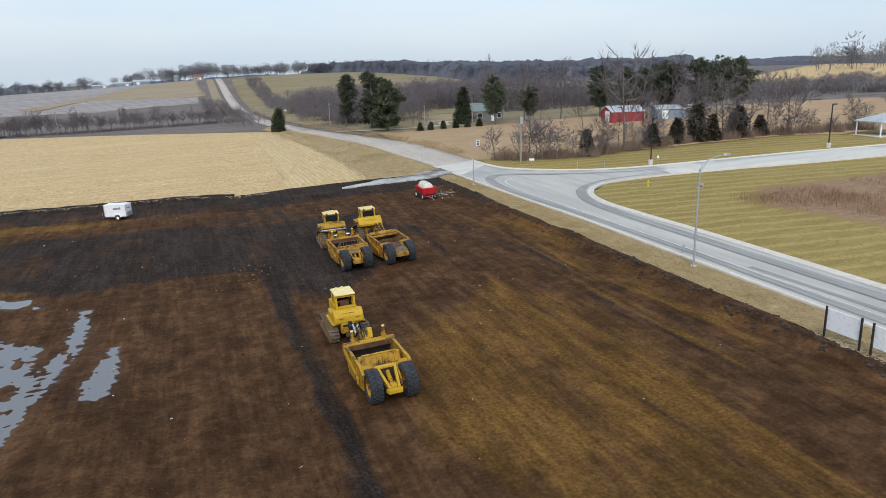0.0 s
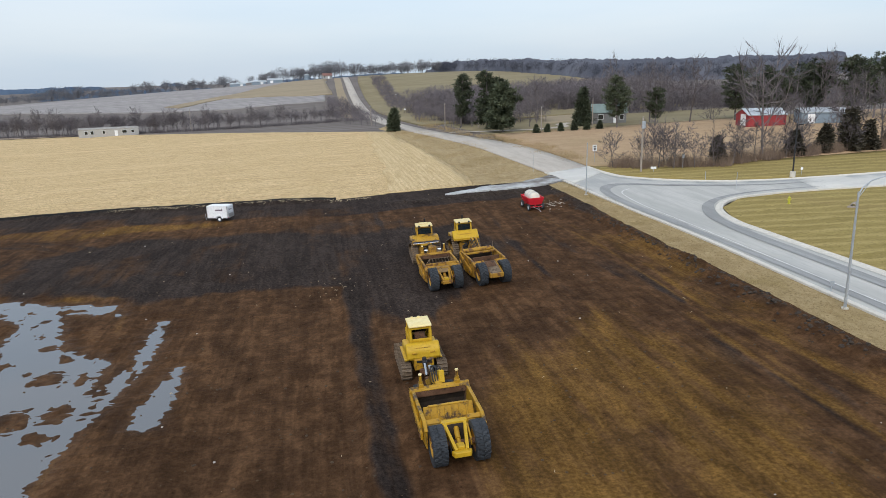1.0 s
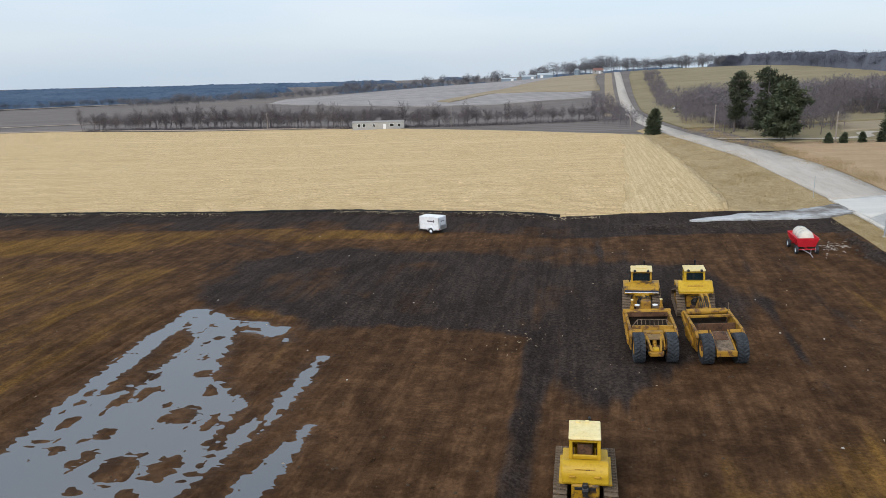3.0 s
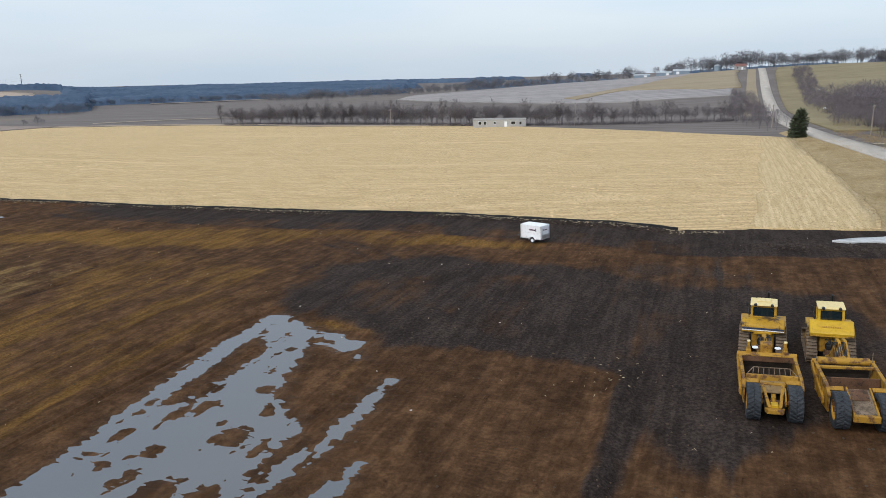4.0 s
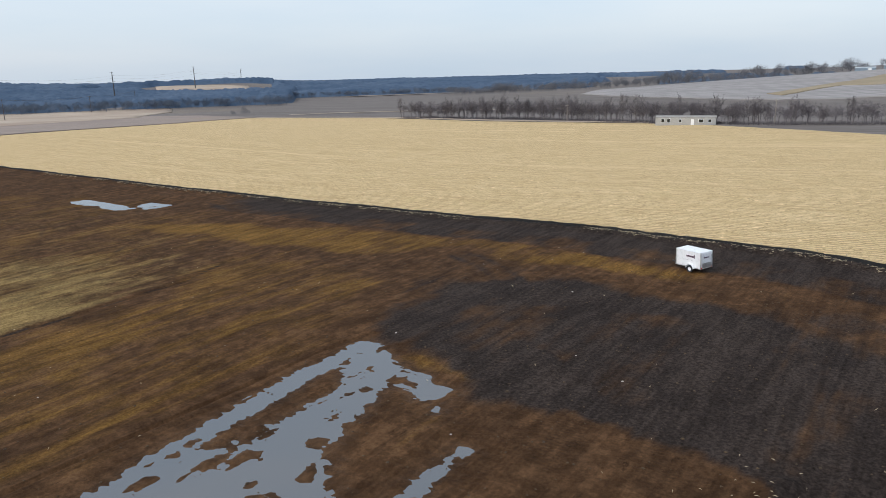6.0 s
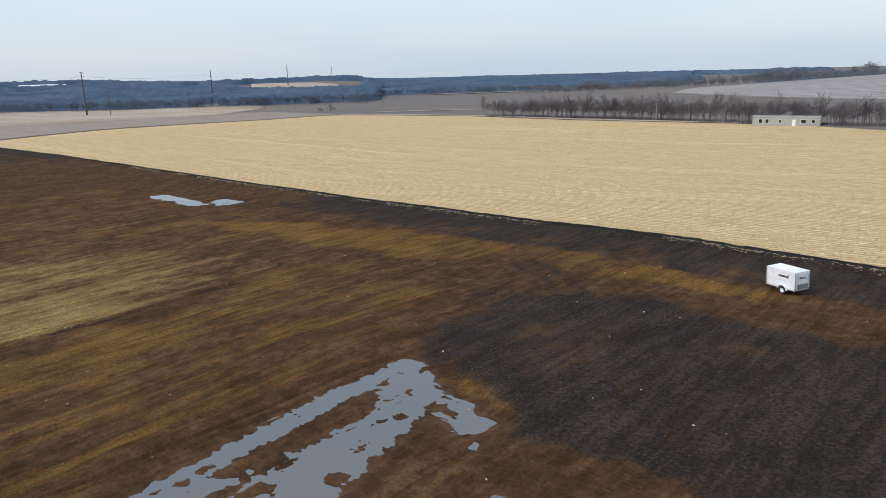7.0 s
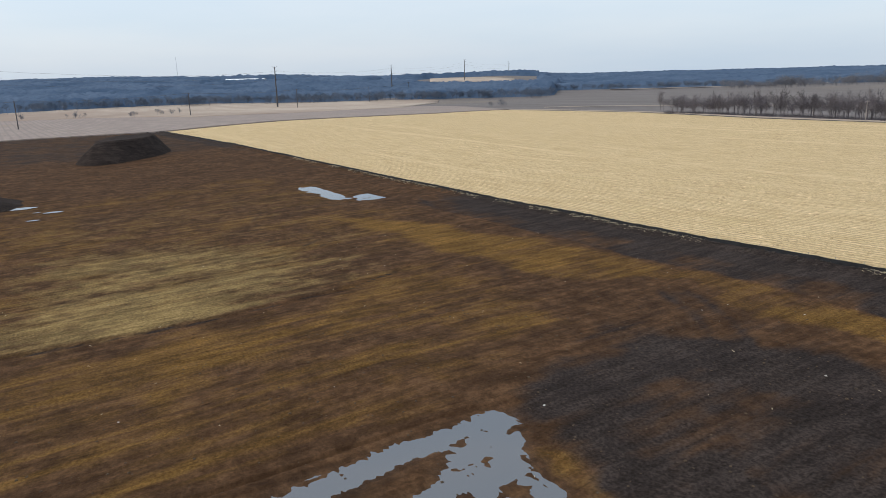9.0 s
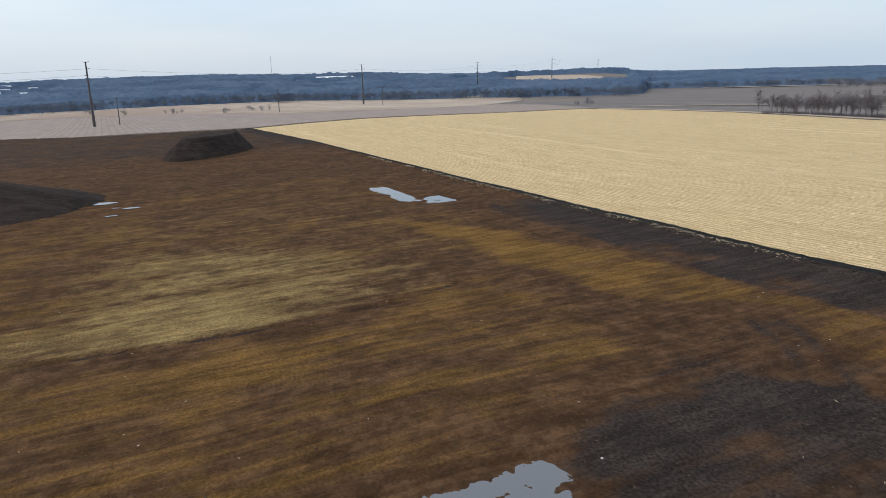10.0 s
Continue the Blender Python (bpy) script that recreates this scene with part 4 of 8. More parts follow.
tagged(sheet("pasture", [(130, 208), (60, 203), (34, 204), (31, 240), (31, 300), (33, 350), (36, 430), (41, 560), (46, 628), (90, 632), (190, 600), (300, 560), (330, 480), (240, 420), (120, 340)], 0.3, GREENF, 10), "green-tan winter pasture on a hill", "pasture", kind="structure")

# farmyard by the gravel road
tagged(sheet("farmyard_grass", [(43.6, 162.5), (60, 160.3), (110, 158.3), (122, 190), (60, 200), (40, 202), (42, 178)], 0.05, GREENF, 4), "olive winter grass of the farmyard", "grass", kind="structure")
tagged(sheet("hay_field", [(62, 178), (73, 183), (88, 224), (73, 221)], 0.12, TANHILL, 4), "small pale field behind the farmhouse", "field", kind="structure")
tagged(strip("driveway", smooth_path([(36.5, 174.5), (43, 171), (52, 166.6), (58, 165.4), (63, 167.5), (64.8, 174), (68, 176)], 8), 2.6, 0.14, ROADGRAVEL), "pale gravel driveway to the farmhouse", "driveway", kind="structure")
for sx, sy, rx, ry in ((55.4, 434, 2.2, 3.4), (53.6, 392, 1.7, 3.4), (43.4, 308, 1.0, 2.6), (54.8, 412, 0.9, 2.0)):
    me = grid_mesh("snow_patch", lines((sx - rx, sx + rx, rx / 7)), lines((sy - ry, sy + ry, ry / 7)), lambda x, y: land(x, y) + 1.1 - 1.3 * np.hypot((x - sx) / rx, (y - sy) / ry) + 0.8 * (fbm(x / 0.8, y / 0.8, 3, 3) - 0.5))
    me.materials.append(SNOW)
    tagged(new("snow_patch", me), "patch of melting snow on the pasture edge", "snow", kind="structure")

# pale grass strips beyond the stubble and before the valley woods
tagged(strip("field_strip", smooth_path([(-330, 296), (-225, 301), (-150, 283), (-80, 277)], 8), 6.0, 0.2, STRAWFIELD, 6.0), "pale grass strip beyond the stubble field", "grass", kind="structure")
tagged(strip("field_strip", smooth_path([(-420, 800), (-500, 735), (-600, 660)], 8), 16.0, 0.8, STRAWFIELD, 12.0), "pale grass strip before the valley woods", "grass", kind="structure")
tagged(strip("field_strip", smooth_path([(-330, 330), (-300, 352), (-220, 372), (-150, 380)], 8), 5.0, 0.25, STRAWFIELD, 6.0), "pale grass strip between tilled fields", "grass", kind="structure")

# ---- mesh kit ----
class Shape:
    """Collects solids into one mesh."""

    def __init__(self):
        self.v, self.f = [], []

    def add(self, verts, faces):
        k = len(self.v)
        self.v += [tuple(p) for p in verts]
        self.f += [tuple(i + k for i in f) for f in faces]
        return self

    def box(self, x0, x1, y0, y1, z0, z1, m=None, bevel=0.03):
        """A box with chamfered edges, 24 vertices."""
        b = min(bevel, 0.3 * abs(x1 - x0), 0.3 * abs(y1 - y0), 0.3 * abs(z1 - z0))
        bm = bmesh.new()
        bmesh.ops.create_cube(bm, size=1)
        for p in bm.verts:
            p.co = Vector(((x0 + x1) / 2 + p.co.x * (x1 - x0), (y0 + y1) / 2 + p.co.y * (y1 - y0), (z0 + z1) / 2 + p.co.z * (z1 - z0)))
        if b > 0.004:
            bmesh.ops.bevel(bm, geom=bm.edges[:], offset=b, segments=1, affect="EDGES")
        return self.bm(bm, m)

    def bm(self, bm, m=None):
        if m is not None:
            bmesh.ops.transform(bm, matrix=m, verts=bm.verts[:])
        bm.verts.index_update()
        self.add([p.co[:] for p in bm.verts], [[p.index for p in f.verts] for f in bm.faces])
        bm.free()
        return self

    def prism(self, outline, x0, x1, axis="x", bevel=0.0):
        """An outline of (y, z) drawn out along x (or of (x, z) along y, (x, y) along z)."""
        n = len(outline)

        def at(p, d):
            return {"x": (d, p[0], p[1]), "y": (p[0], d, p[1]), "z": (p[0], p[1], d)}[axis]

        bm = bmesh.new()
        a, b = [bm.verts.new(at(p, x0)) for p in outline], [bm.verts.new(at(p, x1)) for p in outline]
        bm.faces.new(a)
        bm.faces.new(b[::-1])
        for k in range(n):
            bm.faces.new((a[k], b[k], b[(k + 1) % n], a[(k + 1) % n]))
        bmesh.ops.recalc_face_normals(bm, faces=bm.faces[:])
        if bevel:
            bmesh.ops.bevel(bm, geom=bm.edges[:], offset=bevel, segments=1, affect="EDGES")
        return self.bm(bm)

    def rod(self, p0, p1, r0, r1=None, seg=10, cap=True):
        r1 = r0 if r1 is None else r1
        a, b = Vector(p0), Vector(p1)
        d = (b - a).normalized()
        u = d.orthogonal().normalized()
        w = d.cross(u)
        ring = lambda c, r: [c + (u * math.cos(2 * math.pi * k / seg) + w * math.sin(2 * math.pi * k / seg)) * r for k in range(seg)]
        f = [(k, (k + 1) % seg, seg + (k + 1) % seg, seg + k) for k in range(seg)]
        if cap:
            f += [tuple(range(seg))[::-1], tuple(range(seg, 2 * seg))]
        return self.add(ring(a, r0) + ring(b, r1), f)

    def tube(self, pts, r, seg=7, end=None):
        """A pipe along points; end: radius at the far end."""
        P = [Vector(p) for p in pts]
        rings = []
        u = None
        for k, p in enumerate(P):
            d = (P[min(k + 1, len(P) - 1)] - P[max(k - 1, 0)]).normalized()
            u = d.orthogonal().normalized() if u is None else (u - d * u.dot(d)).normalized()
            w = d.cross(u)
            rr = r if end is None else r + (end - r) * k / (len(P) - 1)
            rings += [p + (u * math.cos(2 * math.pi * j / seg) + w * math.sin(2 * math.pi * j / seg)) * rr for j in range(seg)]
        f = [(k * seg + j, k * seg + (j + 1) % seg, (k + 1) * seg + (j + 1) % seg, (k + 1) * seg + j) for k in range(len(P) - 1) for j in range(seg)]
        f += [tuple(range(seg))[::-1], tuple(range((len(P) - 1) * seg, len(P) * seg))]
        return self.add(rings, f)

    def turned(self, profile, seg=28, m=None):
        """A closed profile of (radius, x) turned round the x axis."""
        n = len(profile)
        v = [(x, r * math.cos(2 * math.pi * k / seg), r * math.sin(2 * math.pi * k / seg)) for k in range(seg) for r, x in profile]
        f = [(k * n + j, k * n + (j + 1) % n, ((k + 1) % seg) * n + (j + 1) % n, ((k + 1) % seg) * n + j) for k in range(seg) for j in range(n)]
        if m is not None:
            v = [m @ Vector(p) for p in v]
        return self.add(v, f)

    def mesh(self, name, material, smooth=False):
        me = bpy.data.meshes.new(name)
        me.from_pydata(self.v, [], self.f)
        bm = bmesh.new()
        bm.from_mesh(me)
        bmesh.ops.recalc_face_normals(bm, faces=bm.faces[:])
        bm.to_mesh(me)
        bm.free()
        me.materials.append(material)
        if smooth:
            me.polygons.foreach_set("use_smooth", [True] * len(me.polygons))
            me.set_sharp_from_angle(angle=radians(38))
        return me


def part(name, shape, material, parent, label="", smooth=False, m=None):
    """Links a shape as one mesh object under a thing or a part."""
    ob = new(name, shape if isinstance(shape, bpy.types.Mesh) else shape.mesh(name, material, smooth))
    ob.parent = parent
    if m is not None:
        ob.matrix_basis = m
    if label:
        ob["label"] = label
    return ob


def thing(name, m, label, category, group=""):
    ob = tagged(new(name), label, category, group)
    ob.empty_display_size = 0.5
    ob.matrix_basis = m
    return ob


def on_land(x, y, yaw=0.0, dz=0.0):
    return pose(x, y, land_z(x, y) + dz, 0, 0, yaw)


def on_site(x, y, yaw=0.0, dz=0.0):
    """A pose on the graded soil, leaning with the slope of the ground."""
    s = 1.2
    z = float(np.mean([site_z(np.array(x + a), np.array(y + b)) for a in (-s, 0, s) for b in (-s, 0, s)]))
    ex, ey = float(land(x + 2, y) - land(x - 2, y)) / 4, float(land(x, y + 2) - land(x, y - 2)) / 4
    up = Vector((-ex, -ey, 1)).normalized()
    tilt = Vector((0, 0, 1)).rotation_difference(up).to_matrix().to_4x4()
    return Matrix.Translation((x, y, z + dz)) @ tilt @ pose(0, 0, 0, 0, 0, yaw)


def tyre_mesh(name, radius, width, lugs):
    """An earthmover tyre, axle along x, with a chevron tread."""
    prof = [(0.56, -0.80), (0.72, -0.98), (0.86, -0.97), (0.95, -0.90), (0.955, -0.60), (0.96, -0.30), (0.962, -0.04), (0.962, 0.04), (0.96, 0.30), (0.955, 0.60), (0.95, 0.90), (0.86, 0.97), (0.72, 0.98), (0.56, 0.80)]
    n, m, w = len(prof), lugs * 6, width / 2
    v = []
    for k in range(m):
        a = 2 * math.pi * k / m
        for q, x in prof:
            # chevron bars: the two halves are half a pitch apart and swept back towards the shoulders
            phase = (k / 6 + (0.5 if x > 0 else 0) + 0.9 * abs(x)) % 1
            r = radius * (q + (0.05 if q > 0.94 and phase < 0.5 else 0.03 if q == 0.86 and phase < 0.5 else 0))
            v.append((x * w, r * math.cos(a), r * math.sin(a)))
    f = [(k * n + j, k * n + (j + 1) % n, ((k + 1) % m) * n + (j + 1) % n, ((k + 1) % m) * n + j) for k in range(m) for j in range(n)]
    return Shape().add(v, f).mesh(name, TYRE)


def rim_mesh(name, radius, width, material):
    s, r, w = Shape(), radius * 0.56, width / 2
    s.turned([(0.02, w * 0.35), (r * 0.45, w * 0.42), (r * 0.8, w * 0.3), (r * 0.9, w * 0.75), (r * 1.02, w * 0.82), (r * 1.02, -w * 0.82), (r * 0.9, -w * 0.75), (r * 0.8, -w * 0.3), (r * 0.45, -w * 0.3), (0.02, -w * 0.35)], 24)
    for k in range(10):
        a = 2 * math.pi * k / 10
        s.rod((w * 0.4, r * 0.62 * math.cos(a), r * 0.62 * math.sin(a)), (w * 0.46, r * 0.62 * math.cos(a), r * 0.62 * math.sin(a)), 0.025, seg=6)
    return s.mesh(name, material, True)


# ---- crawler tractors and pull scrapers ----
def track(parent, x, circles, pitch, shoe_w):
    """A crawler track round circles of (y, z, r), with each shoe a piece of its own."""
    # outline of the belt: hull of the circles
    pts = [(y + r * math.cos(a), z + r * math.sin(a)) for y, z, r in circles for a in np.linspace(0, 2 * math.pi, 48, endpoint=False)]
    pts = sorted(set((round(a, 4), round(b, 4)) for a, b in pts))
    cross = lambda o, a, b: (a[0] - o[0]) * (b[1] - o[1]) - (a[1] - o[1]) * (b[0] - o[0])
    hull = []
    for seq in (pts, pts[::-1]):
        h = []
        for p in seq:
            while len(h) > 1 and cross(h[-2], h[-1], p) <= 0:
                h.pop()
            h.append(p)
        hull += h[:-1]
    seglen = [math.hypot(b[0] - a[0], b[1] - a[1]) for a, b in zip(hull, hull[1:] + hull[:1])]
    total = sum(seglen)
    n = round(total / pitch)
    tr = new("track")
    tr.parent, tr.location = parent, (x, 0, 0)
    tr["label"] = "muddy steel crawler track"
    s = Shape()
    w = shoe_w / 2
    s.box(-w, w, -pitch * 0.47, pitch * 0.47, -0.02, 0.02, bevel=0.008)
    s.box(-w, w, -pitch * 0.42, -pitch * 0.22, 0.015, 0.075, bevel=0.012)
    shoe = s.mesh("track_shoe", STEEL)
    for k in range(n):
        d, j = total * k / n, 0
        while d > seglen[j]:
            d -= seglen[j]
            j += 1
        a, b = hull[j], hull[(j + 1) % len(hull)]
        f = d / seglen[j]
        y, z = a[0] + (b[0] - a[0]) * f, a[1] + (b[1] - a[1]) * f
        ang = math.atan2(b[1] - a[1], b[0] - a[0])
        part("track_shoe", shoe, STEEL, tr, m=Matrix.Translation((0, y, z)) @ Matrix.Rotation(ang + math.pi, 4, "X"))
    # chain, wheels and frame inside the belt
    for y, z, r in circles:
        s = Shape()
        s.turned([(r * 0.15, -0.13), (r * 0.5, -0.11), (r * 0.8, -0.07), (r * 0.95, -0.06), (r * 0.95, 0.06), (r * 0.8, 0.07), (r * 0.5, 0.11), (r * 0.15, 0.13)], 22)
        part("track_wheel", s, YELLOW_RUST, tr, smooth=True, m=pose(0, y, z))
    lo = [c for c in circles if c[1] < 0.7]
    y0, y1 = min(c[0] for c in lo), max(c[0] for c in lo)
    s = Shape()
    s.box(-0.14, 0.14, y0 + 0.15, y1 - 0.15, 0.32, 0.62, bevel=0.05)
    part("track_frame", s, YELLOW_RUST, tr)
    for k in range(6):
        y = y0 + 0.45 + (y1 - y0 - 0.9) * k / 5
        s = Shape()
        s.turned([(0.03, -0.16), (0.14, -0.15), (0.16, -0.05), (0.16, 0.05), (0.14, 0.15), (0.03, 0.16)], 14)
        part("track_roller", s, STEEL, tr, smooth=True, m=pose(0, y, 0.24))
    return tr


def window(parent, x0, x1, z0, z1, y, axis="y"):
    s = Shape()
    if axis == "y":
        s.box(x0, x1, y - 0.012, y + 0.012, z0, z1, bevel=0.004)
    else:
        s.box(y - 0.012, y + 0.012, x0, x1, z0, z1, bevel=0.004)
    return part("window_pane", s, GLASS, parent)


def low_drive_dozer(m):
    """Older low-track crawler tractor with an open-backed cab."""
    t = thing("crawler_tractor", m, "old yellow crawler tractor with open cab, parked on dark soil", "crawler tractor", "crawler tractors")
    for x in (-1.0, 1.0):
        track(t, x, [(1.45, 0.53, 0.48), (-1.35, 0.53, 0.48)], 0.205, 0.56)
    s = Shape()
    s.prism([(2.0, 0.75), (2.0, 1.95), (0.5, 2.02), (0.5, 0.75)], -0.46, 0.46, bevel=0.06)
    s.prism([(2.08, 0.7), (2.08, 1.9), (1.98, 1.97), (1.98, 0.7)], -0.5, 0.5, bevel=0.03)
    hood = part("hood", s, YELLOW_CLEAN, t)
    part("exhaust_stack", Shape().tube([(0.2, 1.35, 1.9), (0.2, 1.35, 2.75), (0.2, 1.28, 2.88)], 0.07).rod((0.2, 1.35, 1.95), (0.2, 1.35, 2.4), 0.12), BLACK, t, "black exhaust stack", True)
    part("air_cleaner", Shape().rod((-0.22, 1.1, 1.95), (-0.22, 1.1, 2.45), 0.14).rod((-0.22, 1.1, 2.45), (-0.22, 1.1, 2.56), 0.19, 0.15), YELLOW, t, smooth=True)
    # transmission case and rear frame
    s = Shape()
    s.prism([(-1.75, 0.62), (-1.75, 1.35), (-1.2, 1.5), (0.6, 1.35), (0.6, 0.6)], -0.55, 0.55, bevel=0.05)
    part("rear_case", s, YELLOW, t)
    # slightly raised black plates paint the shade of two slots
    for x in (-0.27, 0.27):
        part("case_slot", Shape().box(x - 0.15, x + 0.15, -1.775, -1.74, 1.12, 1.27, bevel=0.01), BLACK, t, "black plate painting the shade of a slot")
    # fenders over the tracks
    for sx in (-1, 1):
        s = Shape()
        s.prism([(-1.5, 1.2), (-1.5, 1.28), (0.6, 1.28), (0.6, 1.2)], sx * 0.52, sx * 1.05, bevel=0.01)
        s.prism([(-1.1, 1.28), (-1.1, 1.75), (-0.9, 1.85), (0.35, 1.85), (0.55, 1.28)], sx * 0.56, sx * 0.92, bevel=0.05)
        part("fender", s, YELLOW_CLEAN, t)
    # rounded fuel tank across the back
    s = Shape()
    prof = [(-1.0, 1.35), (-1.0, 2.12), (-1.12, 2.22), (-1.3, 2.24), (-1.48, 2.15), (-1.62, 1.95), (-1.68, 1.8), (-1.72, 1.4), (-1.66, 1.33)]
    s.prism(prof, -0.93, 0.93, bevel=0.05)
    tank = part("fuel_tank", s, YELLOW_CLEAN, t)
    s = Shape()
    for k in range(9):
        s.box(-0.40 + k * 0.088, -0.34 + k * 0.088, -1.605, -1.585, 1.99, 2.04, pose(0, 0, 0), 0.004)
    part("lettering", s, YELLOW_RUST, tank, "worn brown lettering bars")
    for sx in (-1, 1):
        part("rear_light", Shape().box(sx * 0.5 - 0.14, sx * 0.5 + 0.14, -1.78, -1.70, 1.70, 1.80), YELLOW, tank)
    # cab: four posts, roof, lower panels
    cab = new("cab")
    cab.parent = t
    s = Shape()
    for x in (-0.56, 0.56):
        s.prism([(-1.02, 2.1), (-0.82, 2.1), (-0.72, 3.1), (-0.92, 3.1)], x - 0.07, x + 0.07, bevel=0.02)
        s.box(x - 0.06, x + 0.06, 0.24, 0.38, 1.9, 3.1)
        s.box(x - 0.05, x + 0.05, -0.35, -0.25, 2.0, 3.1)
        s.box(x - 0.05, x + 0.05, -0.9, 0.36, 1.85, 2.25)
    s.box(-0.56, 0.56, -0.97, -0.87, 2.1, 2.32)
    s.box(-0.56, 0.56, -0.93, -0.83, 2.92, 3.1)
    s.box(-0.56, 0.56, 0.27, 0.36, 1.9, 2.2)
    part("cab_frame", s, YELLOW_CLEAN, cab)
    s = Shape()
    s.prism([(-1.04, 3.1), (-1.04, 3.19), (-0.98, 3.24), (0.40, 3.24), (0.46, 3.19), (0.46, 3.1)], -0.64, 0.64, bevel=0.03)
    part("roof", s, ROOF_YELLOW, cab, "sun-bleached pale yellow roof")
    for x in (-0.28, 0.1):
        part("roof_vent", Shape().rod((x, 0.25, 3.23), (x, 0.25, 3.30), 0.09), ROOF_YELLOW, cab)
    for x in (-0.56, 0.56):
        window(cab, -0.24, 0.24, 2.27, 3.08, x, "x")
    window(cab, -0.5, 0.5, 2.22, 3.08, 0.31)
    s = Shape()
    s.box(-0.3, 0.3, -0.55, -0.05, 1.75, 1.95, bevel=0.06).box(-0.3, 0.3, -0.68, -0.52, 1.9, 2.65, bevel=0.06)
    part("seat", s, RUST, cab, "brown operator's seat")
    part("control_levers", Shape().rod((0.2, 0.1, 1.7), (0.22, 0.0, 2.45), 0.02).rod((0.3, 0.1, 1.7), (0.33, -0.02, 2.4), 0.02).box(-0.3, 0.35, 0.1, 0.24, 1.7, 2.15), BLACK, cab)
    # drawbar and cable unit with hoses
    s = Shape()
    s.box(-0.12, 0.12, -2.25, -1.6, 0.48, 0.62).box(-0.3, 0.3, -1.9, -1.7, 0.4, 0.75)
    part("drawbar", s, RUST, t, "rusty drawbar")
    s = Shape()
    s.rod((-0.12, -1.8, 1.2), (0.12, -1.8, 1.2), 0.2, seg=14).box(-0.1, 0.1, -1.95, -1.72, 0.9, 1.5)
    part("rear_winch", s, BLACK, t, "greasy black cable winch")
    return t


def high_drive_dozer(m, look_kind):
    """Crawler tractor with a raised drive wheel and a glazed cab."""
    label = "yellow high-drive crawler tractor with a dark-striped fuel tank" if look_kind == 0 else "yellow high-drive crawler tractor with a sloping plain fuel tank"
    t = thing("crawler_tractor", m, label, "crawler tractor", "crawler tractors")
    for x in (-1.02, 1.02):
        track(t, x, [(1.75, 0.46, 0.41), (-1.35, 0.46, 0.41), (-0.75, 1.42, 0.42)], 0.2, 0.58)
    s = Shape()
    s.prism([(2.2, 0.9), (2.2, 1.95), (0.4, 2.2), (0.4, 0.9)], -0.5, 0.5, bevel=0.06)
    part("hood", s, YELLOW, t)
    part("exhaust_stack", Shape().tube([(0.25, 1.3, 2.0), (0.25, 1.3, 3.35), (0.25, 1.22, 3.5)], 0.075), BLACK, t, "black exhaust stack", True)
    part("precleaner", Shape().rod((-0.35, 1.0, 2.1), (-0.35, 1.0, 2.6), 0.1).rod((-0.35, 1.0, 2.6), (-0.35, 1.0, 2.8), 0.18), BLACK, t, smooth=True)
    part("rear_case", Shape().prism([(-1.2, 0.6), (-1.25, 1.6), (0.5, 1.6), (0.5, 0.6)], -0.62, 0.62, bevel=0.06), YELLOW_RUST, t)
    part("case_bolts", Shape().rod((0, -1.22, 1.05), (0, -1.30, 1.05), 0.32, seg=18).rod((0, -1.3, 1.05), (0, -1.36, 1.05), 0.16, seg=14), BLACK, t, "greasy round case cover")
    for sx in (-1, 1):
        part("fender", Shape().prism([(-0.95, 2.0), (-0.95, 2.08), (0.75, 2.08), (0.75, 1.7), (0.6, 1.7), (0.6, 2.0)], sx * 0.7, sx * 1.25, bevel=0.01), YELLOW, t)
    # fuel tank
    s = Shape()
    if look_kind == 0:
        s.prism([(-0.72, 1.72), (-0.72, 2.45), (-0.95, 2.45), (-1.45, 2.22), (-1.5, 2.1), (-1.5, 1.72)], -1.16, 1.16, bevel=0.04)
        tank = part("fuel_tank", s, YELLOW, t)
        part("stripe", Shape().box(-1.14, 1.14, -1.512, -1.495, 1.93, 2.05, bevel=0.003), NAVY, tank, "dark blue stripe")
        part("stripe", Shape().box(-1.14, 1.14, -1.512, -1.495, 1.86, 1.91, bevel=0.003), WHITE, tank, "white stripe")
        part("tank_step", Shape().box(-0.5, 0.5, -1.56, -1.4, 1.62, 1.80), YELLOW, tank)
    else:
        s.prism([(-0.72, 1.78), (-0.72, 2.55), (-0.9, 2.55), (-1.55, 2.02), (-1.58, 1.92), (-1.5, 1.78)], -1.18, 1.18, bevel=0.05)
        tank = part("fuel_tank", s, YELLOW_CLEAN, t)
        s = Shape()
        sl = Matrix.Translation((0, -1.25, 2.285)) @ Matrix.Rotation(radians(39.2), 4, "X")
        for k in range(11):
            s.box(-0.5 + k * 0.092, -0.44 + k * 0.092, -0.05, 0.05, -0.006, 0.012, sl, 0.003)
        part("lettering", s, YELLOW_RUST, tank, "faded brown lettering bars")
        part("tank_lip", Shape().box(-1.16, 1.16, -1.6, -1.5, 1.76, 1.84, bevel=0.02), YELLOW, tank)
    cab = new("cab")
    cab.parent = t
    s = Shape()
    for x in (-0.64, 0.64):
        s.prism([(-0.78, 2.3), (-0.58, 2.3), (-0.5, 3.22), (-0.68, 3.22)], x - 0.07, x + 0.07, bevel=0.02)
        s.box(x - 0.06, x + 0.06, 0.32, 0.46, 2.05, 3.22).box(x - 0.05, x + 0.05, -0.7, 0.44, 2.0, 2.4).box(x - 0.04, x + 0.04, -0.15, -0.08, 2.3, 3.2)
    s.box(-0.64, 0.64, -0.74, -0.64, 2.3, 2.52).box(-0.64, 0.64, -0.66, -0.56, 3.08, 3.22).box(-0.64, 0.64, 0.34, 0.44, 2.05, 2.3)
    part("cab_frame", s, YELLOW if look_kind == 0 else YELLOW_CLEAN, cab)
